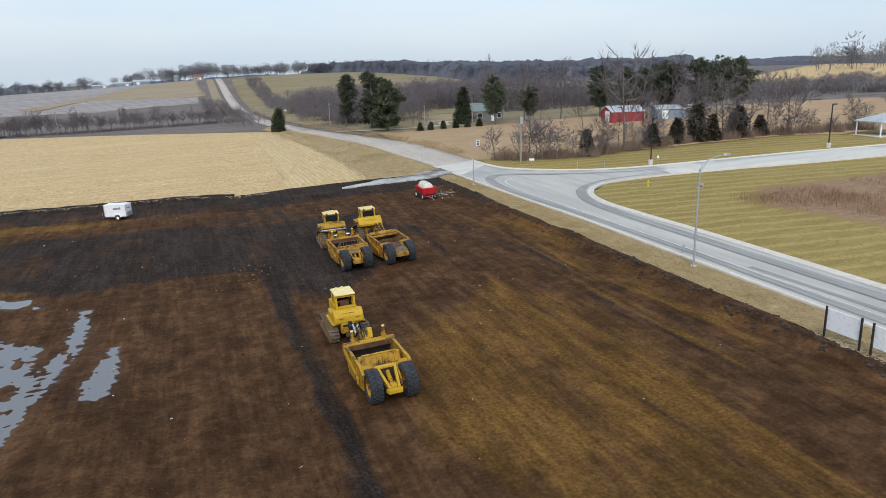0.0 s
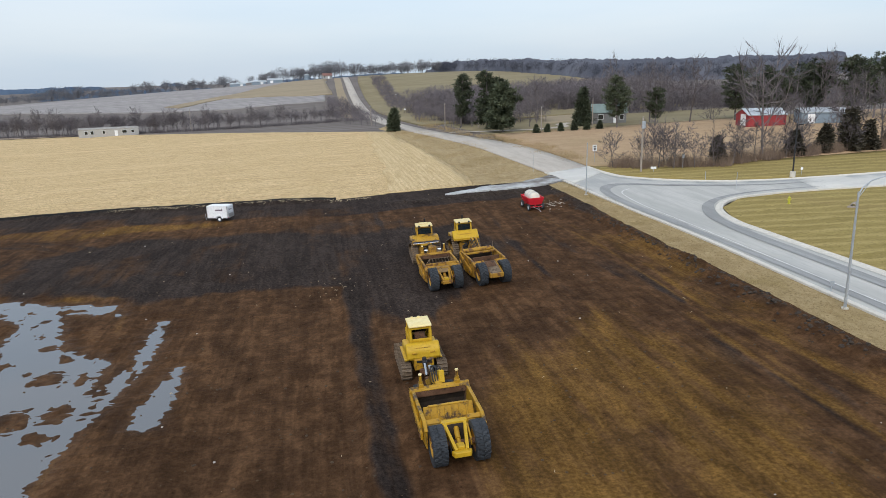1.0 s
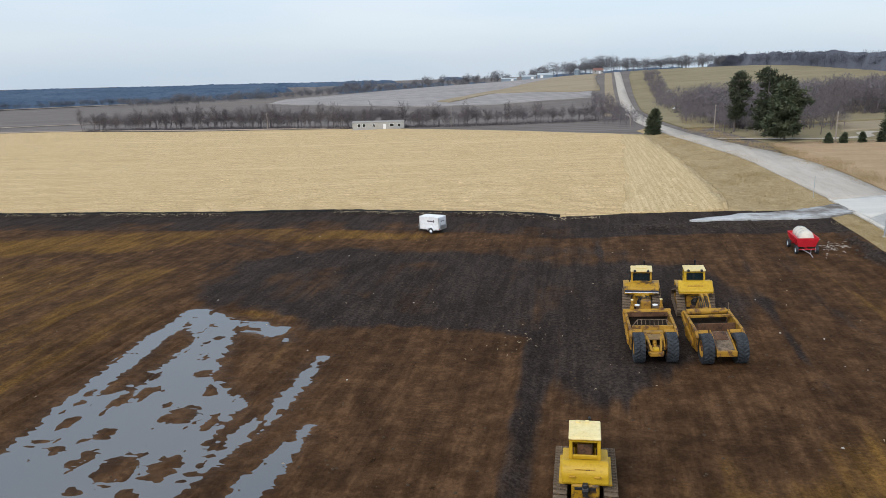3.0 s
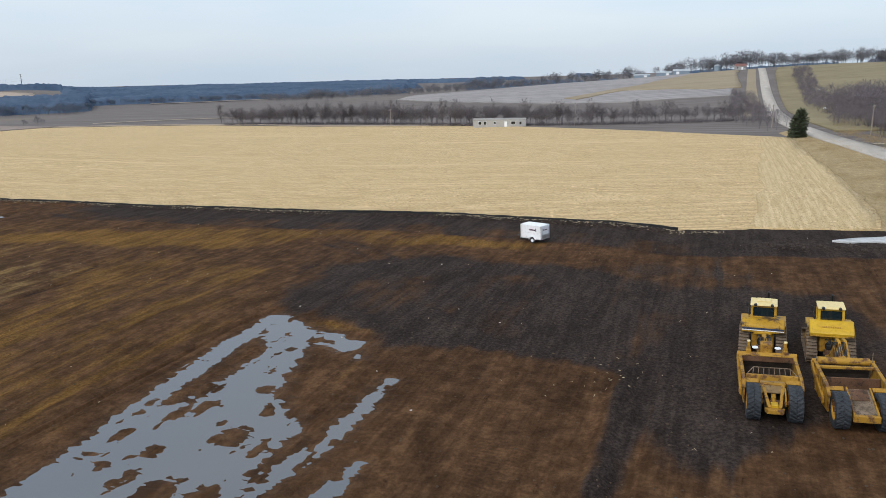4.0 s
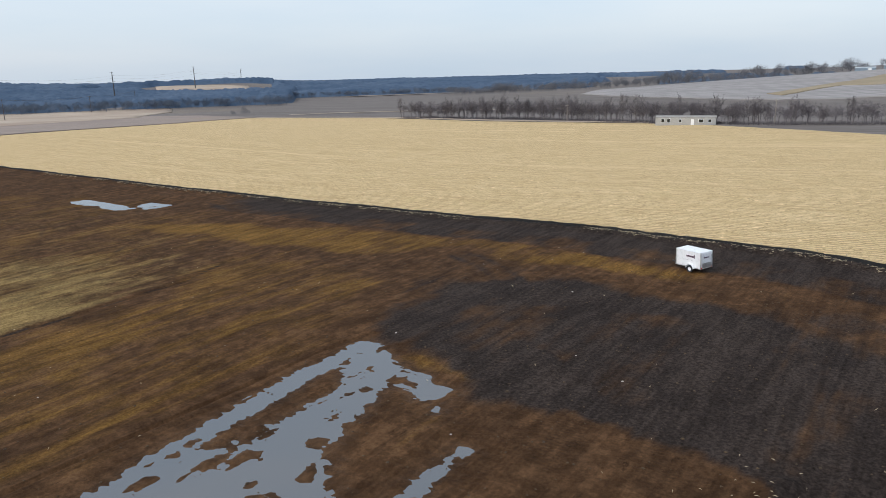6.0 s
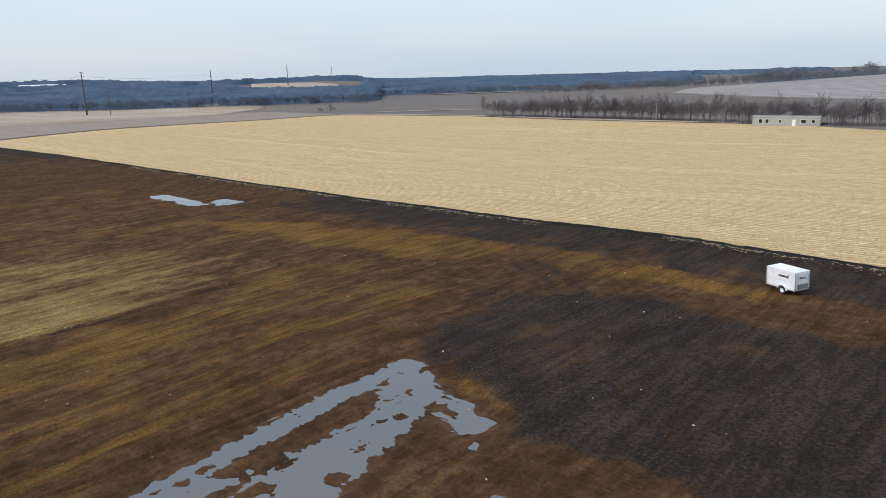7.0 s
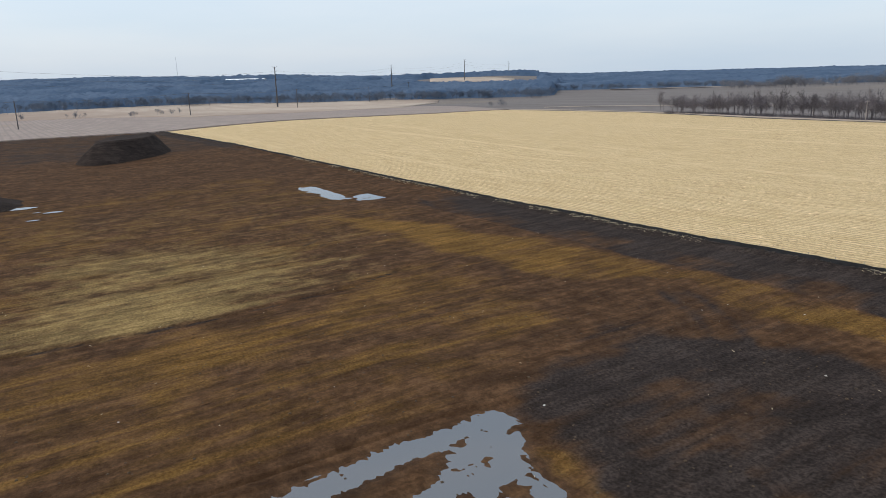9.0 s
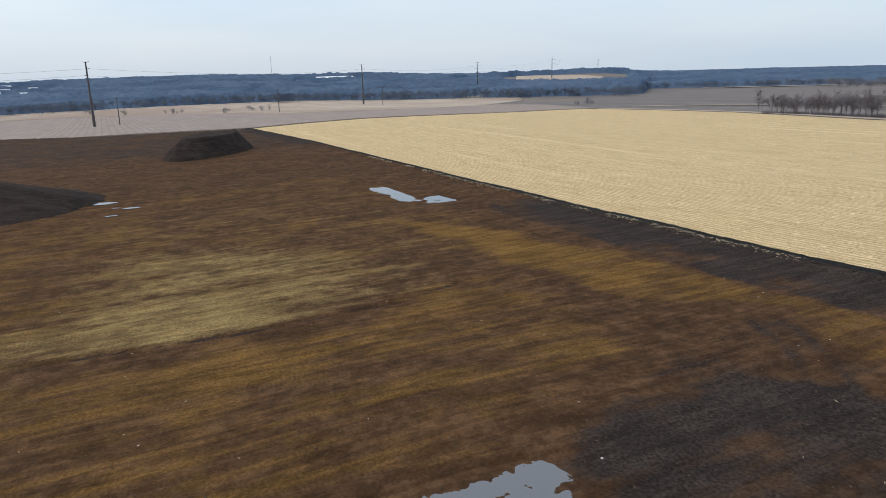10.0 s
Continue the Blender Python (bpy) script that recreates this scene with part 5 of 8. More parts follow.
    part("roof", Shape().prism([(-0.8, 3.22), (-0.8, 3.30), (-0.7, 3.36), (0.4, 3.36), (0.5, 3.30), (0.5, 3.22)], -0.74, 0.74, bevel=0.04), ROOF_DULL, cab, "sun-bleached pale roof")
    if look_kind == 0:
        part("roof_unit", Shape().box(-0.4, 0.4, -0.35, 0.25, 3.35, 3.43, bevel=0.04), ROOF_DULL, cab)
    window(cab, -0.58, 0.58, 2.5, 3.1, -0.66)
    window(cab, -0.58, 0.58, 2.3, 3.2, 0.39)
    for x in (-0.64, 0.64):
        window(cab, -0.5, -0.16, 2.38, 3.2, x, "x")
        window(cab, -0.07, 0.32, 2.38, 3.2, x, "x")
    part("grab_rail", Shape().tube([(-0.78, -0.1, 2.05), (-0.84, -0.1, 2.5), (-0.84, 0.5, 2.6), (-0.78, 0.55, 2.1)], 0.02), BLACK, cab)
    part("mirror", Shape().rod((-0.7, 0.4, 3.0), (-0.92, 0.4, 2.9), 0.02).box(-1.0, -0.88, 0.37, 0.43, 2.7, 3.0), BLACK, cab)
    part("lamp", Shape().rod((0.45, -0.72, 3.3), (0.45, -0.86, 3.3), 0.09, seg=12), BLACK, cab)
    part("lamp", Shape().rod((-0.45, -0.72, 3.3), (-0.45, -0.86, 3.3), 0.09, seg=12), BLACK, cab)
    part("drawbar", Shape().box(-0.12, 0.12, -2.0, -1.1, 0.5, 0.64).box(-0.35, 0.35, -1.4, -1.15, 0.42, 0.8), RUST, t, "rusty drawbar")
    rng = random.Random(3 + look_kind)
    for k in range(4):
        x = -0.3 + 0.2 * k
        part("hydraulic_hose", Shape().tube([(x, -1.2, 1.45), (x + 0.05, -1.6, 1.6 + 0.1 * rng.random()), (0.1 * x, -2.0, 1.25), (0.1 * x + 0.03 * k, -2.4, 1.35)], 0.028), HOSE, t, smooth=True)
    return t


BIG_TYRE = tyre_mesh("big_tyre", 0.88, 0.66, 22)
BIG_RIM = rim_mesh("big_rim", 0.88, 0.66, YELLOW_RUST)
SMALL_TYRE = tyre_mesh("small_tyre", 0.60, 0.44, 16)
SMALL_RIM = rim_mesh("small_rim", 0.60, 0.44, YELLOW_RUST)


def wheel(parent, x, y, z, big=True):
    w = new("wheel")
    w.parent, w.location = parent, (x, y, z)
    if x < 0:
        w.rotation_euler = (0, 0, math.pi)
    part("tyre", BIG_TYRE if big else SMALL_TYRE, TYRE, w, "lugged black tyre")
    part("rim", BIG_RIM if big else SMALL_RIM, YELLOW_RUST, w)
    return w


MUDSTAIN = plain("mud_stained_plate", (0.20, 0.13, 0.06), (0.30, 0.20, 0.08), 1.2, 0.85, 0, 0.2, dirt=(0.07, 0.045, 0.03), amount=0.5)
# near-black tone: caked mud plus the shade inside bowls and frames
MUD_SHADE = plain("mud_and_shade_steel", (0.022, 0.017, 0.014), (0.05, 0.036, 0.026), 1.5, 0.9, 0, 0.4, dirt=(0.10, 0.055, 0.03), amount=0.6)


def pull_scraper(m, kind):
    """A pull-type earth scraper; the rear axle stands at the origin and it is towed towards +y."""
    label = ("yellow pull scraper with ribbed ejector behind the open-cab tractor", "rust-stained yellow pull scraper with barred ejector",
             "rusty yellow pull scraper with a flat worn rear deck")[kind]
    t = thing("pull_scraper", m, label, "earth scraper", "pull scrapers")
    paint = (YELLOW, YELLOW_RUST, YELLOW_RUST)[kind]
    for x in (-0.93, 0.93):
        wheel(t, x, 0, 0.86)
    for x in (-0.80, 0.80):
        wheel(t, x, 5.45, 0.58, False)
    part("axle", Shape().rod((-1.2, 0, 0.86), (1.2, 0, 0.86), 0.12), RUST, t)
    part("front_axle", Shape().rod((-0.85, 5.45, 0.58), (0.85, 5.45, 0.58), 0.08).box(-0.12, 0.12, 5.3, 5.6, 0.45, 1.45), RUST, t)
    # side plates of the bowl, with stiffeners and the outer arm
    for sx in (-1, 1):
        s = Shape()
        s.prism([(0.55, 0.45), (0.4, 1.35), (0.9, 1.62), (3.55, 1.72), (3.75, 1.6), (3.75, 0.55), (3.3, 0.3), (1.6, 0.3)], sx * 1.27, sx * 1.33, bevel=0.01)
        side = part("side_plate", s, paint, t)
        s = Shape()
        s.prism([(0.42, 1.30), (0.9, 1.60), (3.6, 1.70), (3.6, 1.80), (0.85, 1.71), (0.36, 1.40)], sx * 1.24, sx * 1.40, bevel=0.015)
        part("top_rail", s, paint, side)
        for y in (1.5, 2.3, 3.1):
            part("stiffener", Shape().box(sx * 1.33 - (0.07 if sx < 0 else 0), sx * 1.33 + (0.07 if sx > 0 else 0), y - 0.05, y + 0.05, 0.4, 1.66), paint, side)
        s = Shape()
        s.prism([(1.1, 0.62), (1.1, 0.95), (3.4, 1.45), (3.95, 1.72), (3.95, 1.4), (3.4, 1.15)], sx * 1.36, sx * 1.48, bevel=0.02)
        part("draft_arm", s, paint, side)
        part("arm_pin", Shape().rod((sx * 1.34, 1.25, 0.78), (sx * 1.52, 1.25, 0.78), 0.1, seg=12), RUST, side)
        # wheel bracket and mudguard lip
        s = Shape()
        s.prism([(0.55, 0.5), (-0.15, 0.72), (-0.15, 1.0), (0.45, 1.45), (0.75, 1.3)], sx * 0.50, sx * 0.58, bevel=0.015)
        part("wheel_bracket", s, paint, t)
        part("guard_lip", Shape().prism([(0.78, 1.50), (0.95, 1.64), (1.0, 1.58), (0.84, 1.44)], sx * 0.62, sx * 1.27, bevel=0.015), paint, t)
    # bowl floor, cutting edge and front beam
    part("bowl_floor", Shape().box(-1.27, 1.27, 0.8, 3.6, 0.30, 0.36, bevel=0.01), MUD_SHADE, t, "bowl floor coloured dark for black mud and deep shade")
    part("cutting_edge", Shape().prism([(3.5, 0.26), (3.5, 0.33), (3.95, 0.24), (3.95, 0.2)], -1.25, 1.25), STEEL, t)
    part("apron", Shape().prism([(3.72, 0.3), (3.95, 0.55), (3.95, 1.1), (3.72, 1.55), (3.64, 1.5), (3.84, 1.05), (3.84, 0.6), (3.64, 0.36)], -1.22, 1.22, bevel=0.01), MUD_SHADE, t, "curved apron with rust-brown patches, darkened for bowl shade")
    if kind < 2:
        part("cross_tube", Shape().rod((-1.46, 3.85, 1.70), (1.46, 3.85, 1.70), 0.17, seg=14), paint, t, smooth=True)
        part("front_beam", Shape().box(-1.3, 1.3, 3.58, 3.68, 1.42, 1.74), RUST, t, "rust-streaked front beam")
        part("beam_cap", Shape().box(-1.3, 1.3, 3.56, 3.72, 1.74, 1.80), paint, t)
        for x in (-0.9, 0.9):
            c = part("lift_cylinder", Shape().rod((x, 3.88, 1.7), (x, 3.88, 2.15), 0.105, seg=12).rod((x, 3.88, 2.15), (x, 3.88, 2.45), 0.075, seg=12).box(x - 0.13, x + 0.13, 3.74, 4.02, 1.74, 2.02), paint, t, smooth=True)
            part("cylinder_cap", Shape().rod((x, 3.88, 2.45), (x, 3.88, 2.51), 0.088, seg=12), ROOF_YELLOW, c)
            if kind == 1:
                part("lamp_disc", Shape().rod((x * 0.62, 4.1, 2.02), (x * 0.62, 4.1, 2.06), 0.16, seg=16), WHITE, c, "white round cap")
    else:
        part("cross_tube", Shape().rod((-1.2, 3.85, 1.72), (1.2, 3.85, 1.72), 0.2, seg=16).rod((-1.44, 3.85, 1.72), (1.44, 3.85, 1.72), 0.1), paint, t, smooth=True)
        part("front_beam", Shape().box(-1.3, 1.3, 3.05, 3.2, 1.60, 1.76), paint, t)
        part("tailgate", Shape().box(-1.26, 1.26, 2.0, 2.08, 0.4, 1.62), RUST, t, "rust-brown plate")
        for x in (-1.28, 1.28):
            part("marker_rod", Shape().rod((x, 3.6, 1.7), (x, 3.6, 2.35), 0.018), STEEL, t)
    # gooseneck to the tractor
    s = Shape()
    s.prism([(3.85, 1.45), (3.85, 1.85), (4.6, 2.05), (5.3, 1.9), (6.4, 0.95), (7.0, 0.72), (7.0, 0.5), (6.2, 0.6), (5.1, 1.4), (4.5, 1.55)], -0.16, 0.16, bevel=0.03)
    neck = part("gooseneck", s, paint, t)
    part("hitch_eye", Shape().rod((0, 7.15, 0.42), (0, 7.15, 0.72), 0.16, seg=12), RUST, neck)
    if kind == 0:
        part("neck_cylinder", Shape().prism([(4.05, 1.8), (4.2, 2.4), (4.75, 2.2), (4.7, 1.9)], 0.08, 0.34, bevel=0.03), YELLOW_CLEAN, neck)
        part("cable_sheave", Shape().rod((-0.18, 5.6, 1.9), (-0.02, 5.6, 1.9), 0.22, seg=16).rod((-0.35, 5.2, 1.75), (-0.28, 6.1, 2.0), 0.06), CHROME, neck, "bright worn sheave and rod")
    elif kind == 1:
        part("neck_cylinder", Shape().box(-0.3, 0.3, 4.0, 4.5, 1.7, 2.3, bevel=0.06).rod((0, 4.6, 2.1), (0, 5.5, 2.2), 0.12), paint, neck)
    else:
        for x in (0.0, 0.30):
            part("neck_arm", Shape().prism([(3.9, 1.75), (4.15, 1.75), (4.95, 2.2), (5.15, 2.12), (6.0, 1.1), (6.25, 1.2), (5.3, 2.42), (4.9, 2.46)], x - 0.075, x + 0.075, bevel=0.015), paint, neck)
    rng = random.Random(11 + kind)
    for k in range(5):
        x = -0.24 + 0.12 * k
        part("hydraulic_hose", Shape().tube([(x, 4.1, 1.9), (x, 4.7, 2.3 + 0.15 * rng.random()), (0.5 * x, 5.4, 2.15), (0.4 * x + 0.03, 6.2, 1.5), (0.4 * x, 6.9, 1.2 + 0.2 * rng.random())], 0.03), HOSE, neck, smooth=True)
    # ejector and rear frame
    if kind == 0:
        s = Shape()
        s.prism([(0.95, 0.4), (1.05, 1.05), (1.75, 1.2), (1.95, 1.72), (2.02, 1.72), (1.85, 1.1), (1.3, 0.95), (1.2, 0.4)], -1.16, 1.16, bevel=0.015)
        ej = part("ejector", s, YELLOW, t, "yellow ribbed ejector plate")
        for k in range(6):
            x = -0.82 + k * 0.328
            part("ejector_rib", Shape().prism([(1.72, 1.24), (1.9, 1.70), (1.86, 1.73), (1.62, 1.26)], x - 0.025, x + 0.025), YELLOW, ej)
        part("ejector_cap", Shape().box(-0.95, 0.95, 1.9, 2.04, 1.70, 1.78).box(-1.16, 1.16, 1.0, 1.14, 1.02, 1.12), YELLOW, ej)
    elif kind == 1:
        s = Shape()
        s.prism([(0.95, 0.4), (1.12, 1.76), (1.26, 1.76), (1.2, 0.4)], -1.2, 1.2, bevel=0.015)
        ej = part("ejector", s, YELLOW_RUST, t, "yellow ejector plate with rust streaks")
        for k in range(8):
            x = -0.88 + k * 0.2514
            part("ejector_bar", Shape().rod((x, 1.20, 1.74), (x * 0.95, 1.42, 2.04), 0.02, seg=6), STEEL, ej)
        part("ejector_rail", Shape().rod((-0.86, 1.42, 2.05), (0.86, 1.42, 2.05), 0.025, seg=8).rod((-1.15, 1.20, 1.76), (-0.84, 1.42, 2.05), 0.022, seg=6).rod((1.15, 1.20, 1.76), (0.84, 1.42, 2.05), 0.022, seg=6), STEEL, ej)
    if kind < 2:
        bright = paint if kind else YELLOW_CLEAN
        # dark plate fills the shaded gap between the rear arms
        part("inner_plate", Shape().box(-0.5, 0.5, 0.62, 0.72, 0.5, 1.42, bevel=0.01), MUD_SHADE, t, "inner plate coloured dark for mud and shade")
        part("frame_head", Shape().prism([(-0.62, 0.72), (-0.55, 0.95), (0.55, 0.95), (0.62, 0.72), (0.4, 0.66), (-0.4, 0.66)], 1.38, 1.52, "z", bevel=0.02), bright, t)
        for sx in (-1, 1):
            s = Shape()
            a0, b0 = Vector((sx * 0.47, 0.75, 1.42)), Vector((sx * 0.24, -0.62, 0.80))
            d = (b0 - a0).normalized()
            side = Vector((1, 0, 0))
            up = d.cross(side).normalized()
            v = [p + side * i * 0.07 + up * j * 0.11 for p in (a0, b0) for i, j in ((-1, -1), (1, -1), (1, 1), (-1, 1))]
            s.add(v, [(0, 1, 2, 3), (7, 6, 5, 4), (0, 4, 5, 1), (1, 5, 6, 2), (2, 6, 7, 3), (3, 7, 4, 0)])
            part("rear_arm", s, bright, t)
            part("frame_web", Shape().prism([(0.7, 0.55), (0.7, 1.3), (-0.5, 0.8), (-0.55, 0.66)], sx * 0.40, sx * 0.44), MUD_SHADE, t)
        part("ejector_cylinder", Shape().rod((0.05, 0.68, 1.22), (0, 0.05, 1.0), 0.12, seg=14).rod((0, 0.05, 1.0), (0, -0.3, 0.9), 0.08, seg=12), YELLOW if kind == 0 else YELLOW_RUST, t, smooth=True)
        if kind == 1:
            part("rear_plate", Shape().prism([(0.98, 1.5), (0.95, 1.56), (0.2, 1.27), (0.24, 1.2)], -0.56, 0.56, bevel=0.02), MUDSTAIN, t, "mud-stained sloping plate")
        part("cylinder_block", Shape().box(-0.17, 0.17, -0.6, -0.22, 0.8, 1.0), YELLOW_CLEAN, t)
        part("push_block", Shape().prism([(-0.46, -0.58), (-0.36, -0.86), (0.36, -0.86), (0.46, -0.58)], 0.62, 0.86, "z", bevel=0.03), bright, t)
    else:
        part("rear_deck", Shape().prism([(0.85, 1.5), (0.85, 1.58), (-0.75, 1.05), (-0.75, 0.97)], -0.46, 0.46, bevel=0.01), STEEL, t, "bare worn steel deck plate with rust")
        for sx in (-1, 1):
            part("deck_rail", Shape().prism([(0.9, 1.45), (0.9, 1.66), (-0.8, 1.1), (-0.8, 0.7)], sx * 0.46, sx * 0.54, bevel=0.01), paint, t)
        part("push_block", Shape().box(-0.56, 0.56, -0.95, -0.75, 0.72, 1.06), paint, t)
        part("deck_mud", Shape().prism([(0.8, 1.575), (0.1, 1.36), (0.1, 1.33), (0.8, 1.55)], -0.4, 0.35), RUST, t, "caked mud")
    return t


LOW = Matrix.Diagonal((1, 1, 0.9, 1))
low_drive_dozer(on_site(8.73, 42.4, 0) @ LOW)
high_drive_dozer(on_site(12.65, 64.6, -3) @ Matrix.Diagonal((0.98, 1, 0.93, 1)), 0)
high_drive_dozer(on_site(16.15, 64.6, -1) @ Matrix.Diagonal((0.95, 1, 0.93, 1)), 1)
pull_scraper(on_site(8.86, 32.15, 1.5), 0)
pull_scraper(on_site(12.78, 55.7, 2.5), 1)
pull_scraper(on_site(16.55, 55.7, 5), 2)

# ---- trees, woods and brush ----
def leafless(seed, spread, limbs, boughs, twigs, wide):
    """A leafless tree 1 high: trunk and limbs, and a rounded crown of fine twigs."""
    r = random.Random(seed)
    wood, fine = Shape(), Shape()
    lean = Vector((r.uniform(-0.05, 0.05), r.uniform(-0.05, 0.05), 0))
    wood.tube([(0, 0, -0.03), Vector((0, 0, 0.25)) + lean * 0.4, Vector((0, 0, 0.5)) + lean, Vector((0, 0, 0.86)) + lean * 1.6], 0.0135, 5, 0.003)

    def sprig(p, d, length):
        w = Vector((r.gauss(0, 1), r.gauss(0, 1), r.gauss(0, 1))).normalized()
        d = (d + 0.75 * w + Vector((0, 0, 0.25))).normalized() * length
        s = d.cross(w).normalized() * wide
        fine.add([p - s, p + s, p + d], [(0, 1, 2)])

    for k in range(limbs):
        a = 2.4 * k + r.uniform(-0.5, 0.5)
        z0 = 0.16 + 0.52 * (k + 0.5 * r.random()) / limbs
        e = math.radians(r.uniform(8, 70) if k < limbs - 2 else r.uniform(60, 88))
        out = spread * 0.5 * r.uniform(0.75, 1.12)
        tip = Vector((math.cos(a) * math.cos(e) * out, math.sin(a) * math.cos(e) * out, 0.30 + 0.28 * k / limbs + (0.66 - 0.26 * k / limbs) * math.sin(e) * r.uniform(0.8, 1.05)))
        root = Vector((0, 0, z0)) + lean * min(1, 2 * z0)
        mid = root.lerp(tip, 0.5) + Vector((math.cos(a), math.sin(a), -0.6)) * 0.05
        wood.tube([root, mid, tip], 0.0048, 4, 0.0014)
        for j in range(boughs):
            f = 0.25 + 0.75 * (j + r.random()) / boughs
            q = root.lerp(mid, f * 2) if f < 0.5 else mid.lerp(tip, min(1, f * 2 - 1))
            w = Vector((r.gauss(0, 1), r.gauss(0, 1), r.gauss(0.35, 0.7))).normalized()
            d = ((tip - root).normalized() * 0.6 + w).normalized()
            L = r.uniform(0.10, 0.20)
            wood.rod(q, q + d * L, 0.0024, 0.001, 3, False)
            for g in range(twigs):
                sprig(q + d * L * (0.25 + 0.75 * (g + r.random()) / twigs), d, r.uniform(0.05, 0.13))
    return wood, fine


def scaled(shape, k):
    shape.v = [(x * k, y * k, z * k) for x, y, z in shape.v]
    return shape


def bare_tree(seed, height, spread, label):
    wood, fine = leafless(seed, spread, 12, 8, 14, 0.0022)
    t = thing("bare_tree", pose(0, 0, -500), label, "tree", "bare deciduous trees")
    part("trunk", scaled(wood, height), BARK, t, smooth=True)
    me = bpy.data.meshes.new("crown")
    scaled(fine, height)
    me.from_pydata(fine.v, [], fine.f)
    me.materials.append(TWIG)
    part("crown", me, TWIG, t, "leafless twigs")
    return t


def conifer(seed, height, width, kind, label, needles=None):
    """kind 0: tall pine with open whorls; 1: dense cone; 2: broad rounded evergreen."""
    rng = random.Random(seed)
    tk = Shape().tube([(0, 0, -0.3), (0.05, 0, height * 0.4), (0, 0.08, height * 0.75), (0, 0, height)], height * 0.017, 7, 0.03)
    cr = Shape()
    z = height * (0.22, 0.04, 0.13)[kind]
    while z < height * 0.99:
        f = (z / height)
        if kind == 0:
            g = min(1, max(0, (f - 0.18) / 0.82))
            reach = width * 0.5 * (max(0.03, math.sin(math.pi * g ** 0.85)) ** 0.6)
        elif kind == 2:
            reach = width * 0.5 * max(0.05, math.sin(math.pi * (0.10 + 0.86 * f))) ** 0.5
        else:
            reach = width * 0.5 * ((1 - f) ** 0.65 + 0.04)
        for k in range((7, 9, 10)[kind]):
            a = rng.uniform(0, 2 * math.pi)
            lump = float(vnoise(4 + 1.6 * math.cos(a) + seed, z * 0.55 + 1.6 * math.sin(a) + 20, seed))
            if lump < 0.33:
                continue
            L = reach * rng.uniform(0.6, 1.05) * (0.3 + 1.05 * lump)
            rise = (0.22 if kind == 0 else 0.02) + rng.uniform(-0.15, 0.2)
            u = Vector((math.cos(a), math.sin(a), rise)).normalized()
            base = Vector((0, 0, z + rng.uniform(-0.25, 0.25)))
            if kind == 0:
                tk.tube([base, base + u * L * 0.5, base + u * L], 0.045, 3, 0.012)
            m = max(3, int(L * (7 if kind == 0 else 9)))
            for j in range(m):
                q = base + u * L * (0.2 + 0.8 * (j + rng.random()) / m)
                for _ in range(2):
                    w = Vector((rng.gauss(0, 1), rng.gauss(0, 1), rng.gauss(0.1, 0.7))).normalized()
                    v = (u * 0.7 + w).normalized() * rng.uniform(0.32, 0.72)
                    s = v.cross(Vector((rng.gauss(0, 1), rng.gauss(0, 1), 1))).normalized() * rng.uniform(0.11, 0.22)
                    qq = q + w * 0.16
                    cr.add([qq - s * 0.6, qq + s * 0.6, qq + v + s * 0.2, qq + v * 1.05 - s * 0.4], [(0, 1, 2, 3)])
        z += height * (0.026 if kind == 0 else 0.024) * rng.uniform(0.6, 1.4)
    t = thing("spruce_tree" if kind == 1 else "pine_tree", pose(0, 0, -500), label, "tree", "evergreen trees")
    part("trunk", tk, BARK, t, smooth=True)
    me = bpy.data.meshes.new("crown")
    me.from_pydata(cr.v, [], cr.f)
    me.materials.append(needles or NEEDLE)
    part("crown", me, NEEDLE, t, "dull brown-green needles" if needles else "dark green needles")
    return t


BARE = [bare_tree(k, h, sp, lb) for k, h, sp, lb in ((1, 12, 0.75, "leafless grey-brown deciduous tree"), (2, 13, 0.6, "tall leafless deciduous tree with upright limbs"), (3, 11, 0.95, "leafless tree with a wide spreading crown"),
                                                    (4, 14, 0.55, "slim leafless tree with fine twigs"), (5, 9, 1.0, "small leafless tree with crooked limbs"), (6, 12, 0.8, "leafless tree with dense purple-grey twigs"))]
PINES = [conifer(11, 16, 12, 0, "tall dark green pine with open whorled branches"), conifer(12, 17, 13, 0, "tall bushy dark green pine"), conifer(13, 15, 11, 0, "dark green pine with a ragged outline")]
BIGSPRUCE = [conifer(24, 14, 6.6, 0, "tall dark green pine with layered open limbs"), conifer(25, 14, 7.2, 2, "broad dense dark green pine with a rounded top"), conifer(26, 10, 7.4, 2, "broad low dark green pine beside the driveway")]
SPRUCE = [conifer(21, 8, 4.4, 1, "dense dark green conical spruce"), conifer(22, 6, 3.8, 1, "dark green conical evergreen shrub")]
CEDAR = [conifer(31, 6, 4.2, 1, "dull brown-green cedar in the hedge row", NEEDLE_DULL)]
rng = random.Random(42)


def plant(proto, x, y, height, natural, yaw=None, fat=1.0):
    k = height / natural
    return copy_thing(proto, pose(x, y, land_z(x, y) - 0.1, rng.uniform(-3, 3), rng.uniform(-3, 3), rng.uniform(0, 360) if yaw is None else yaw) @ Matrix.Diagonal((k * fat, k * fat, k, 1)))


NAT = (12, 13, 11, 14, 9, 12)


def bare_at(x, y, height, kind=None, fat=1.0):
    k = rng.randrange(6) if kind is None else kind
    return plant(BARE[k], x, y, height, NAT[k], fat=fat)


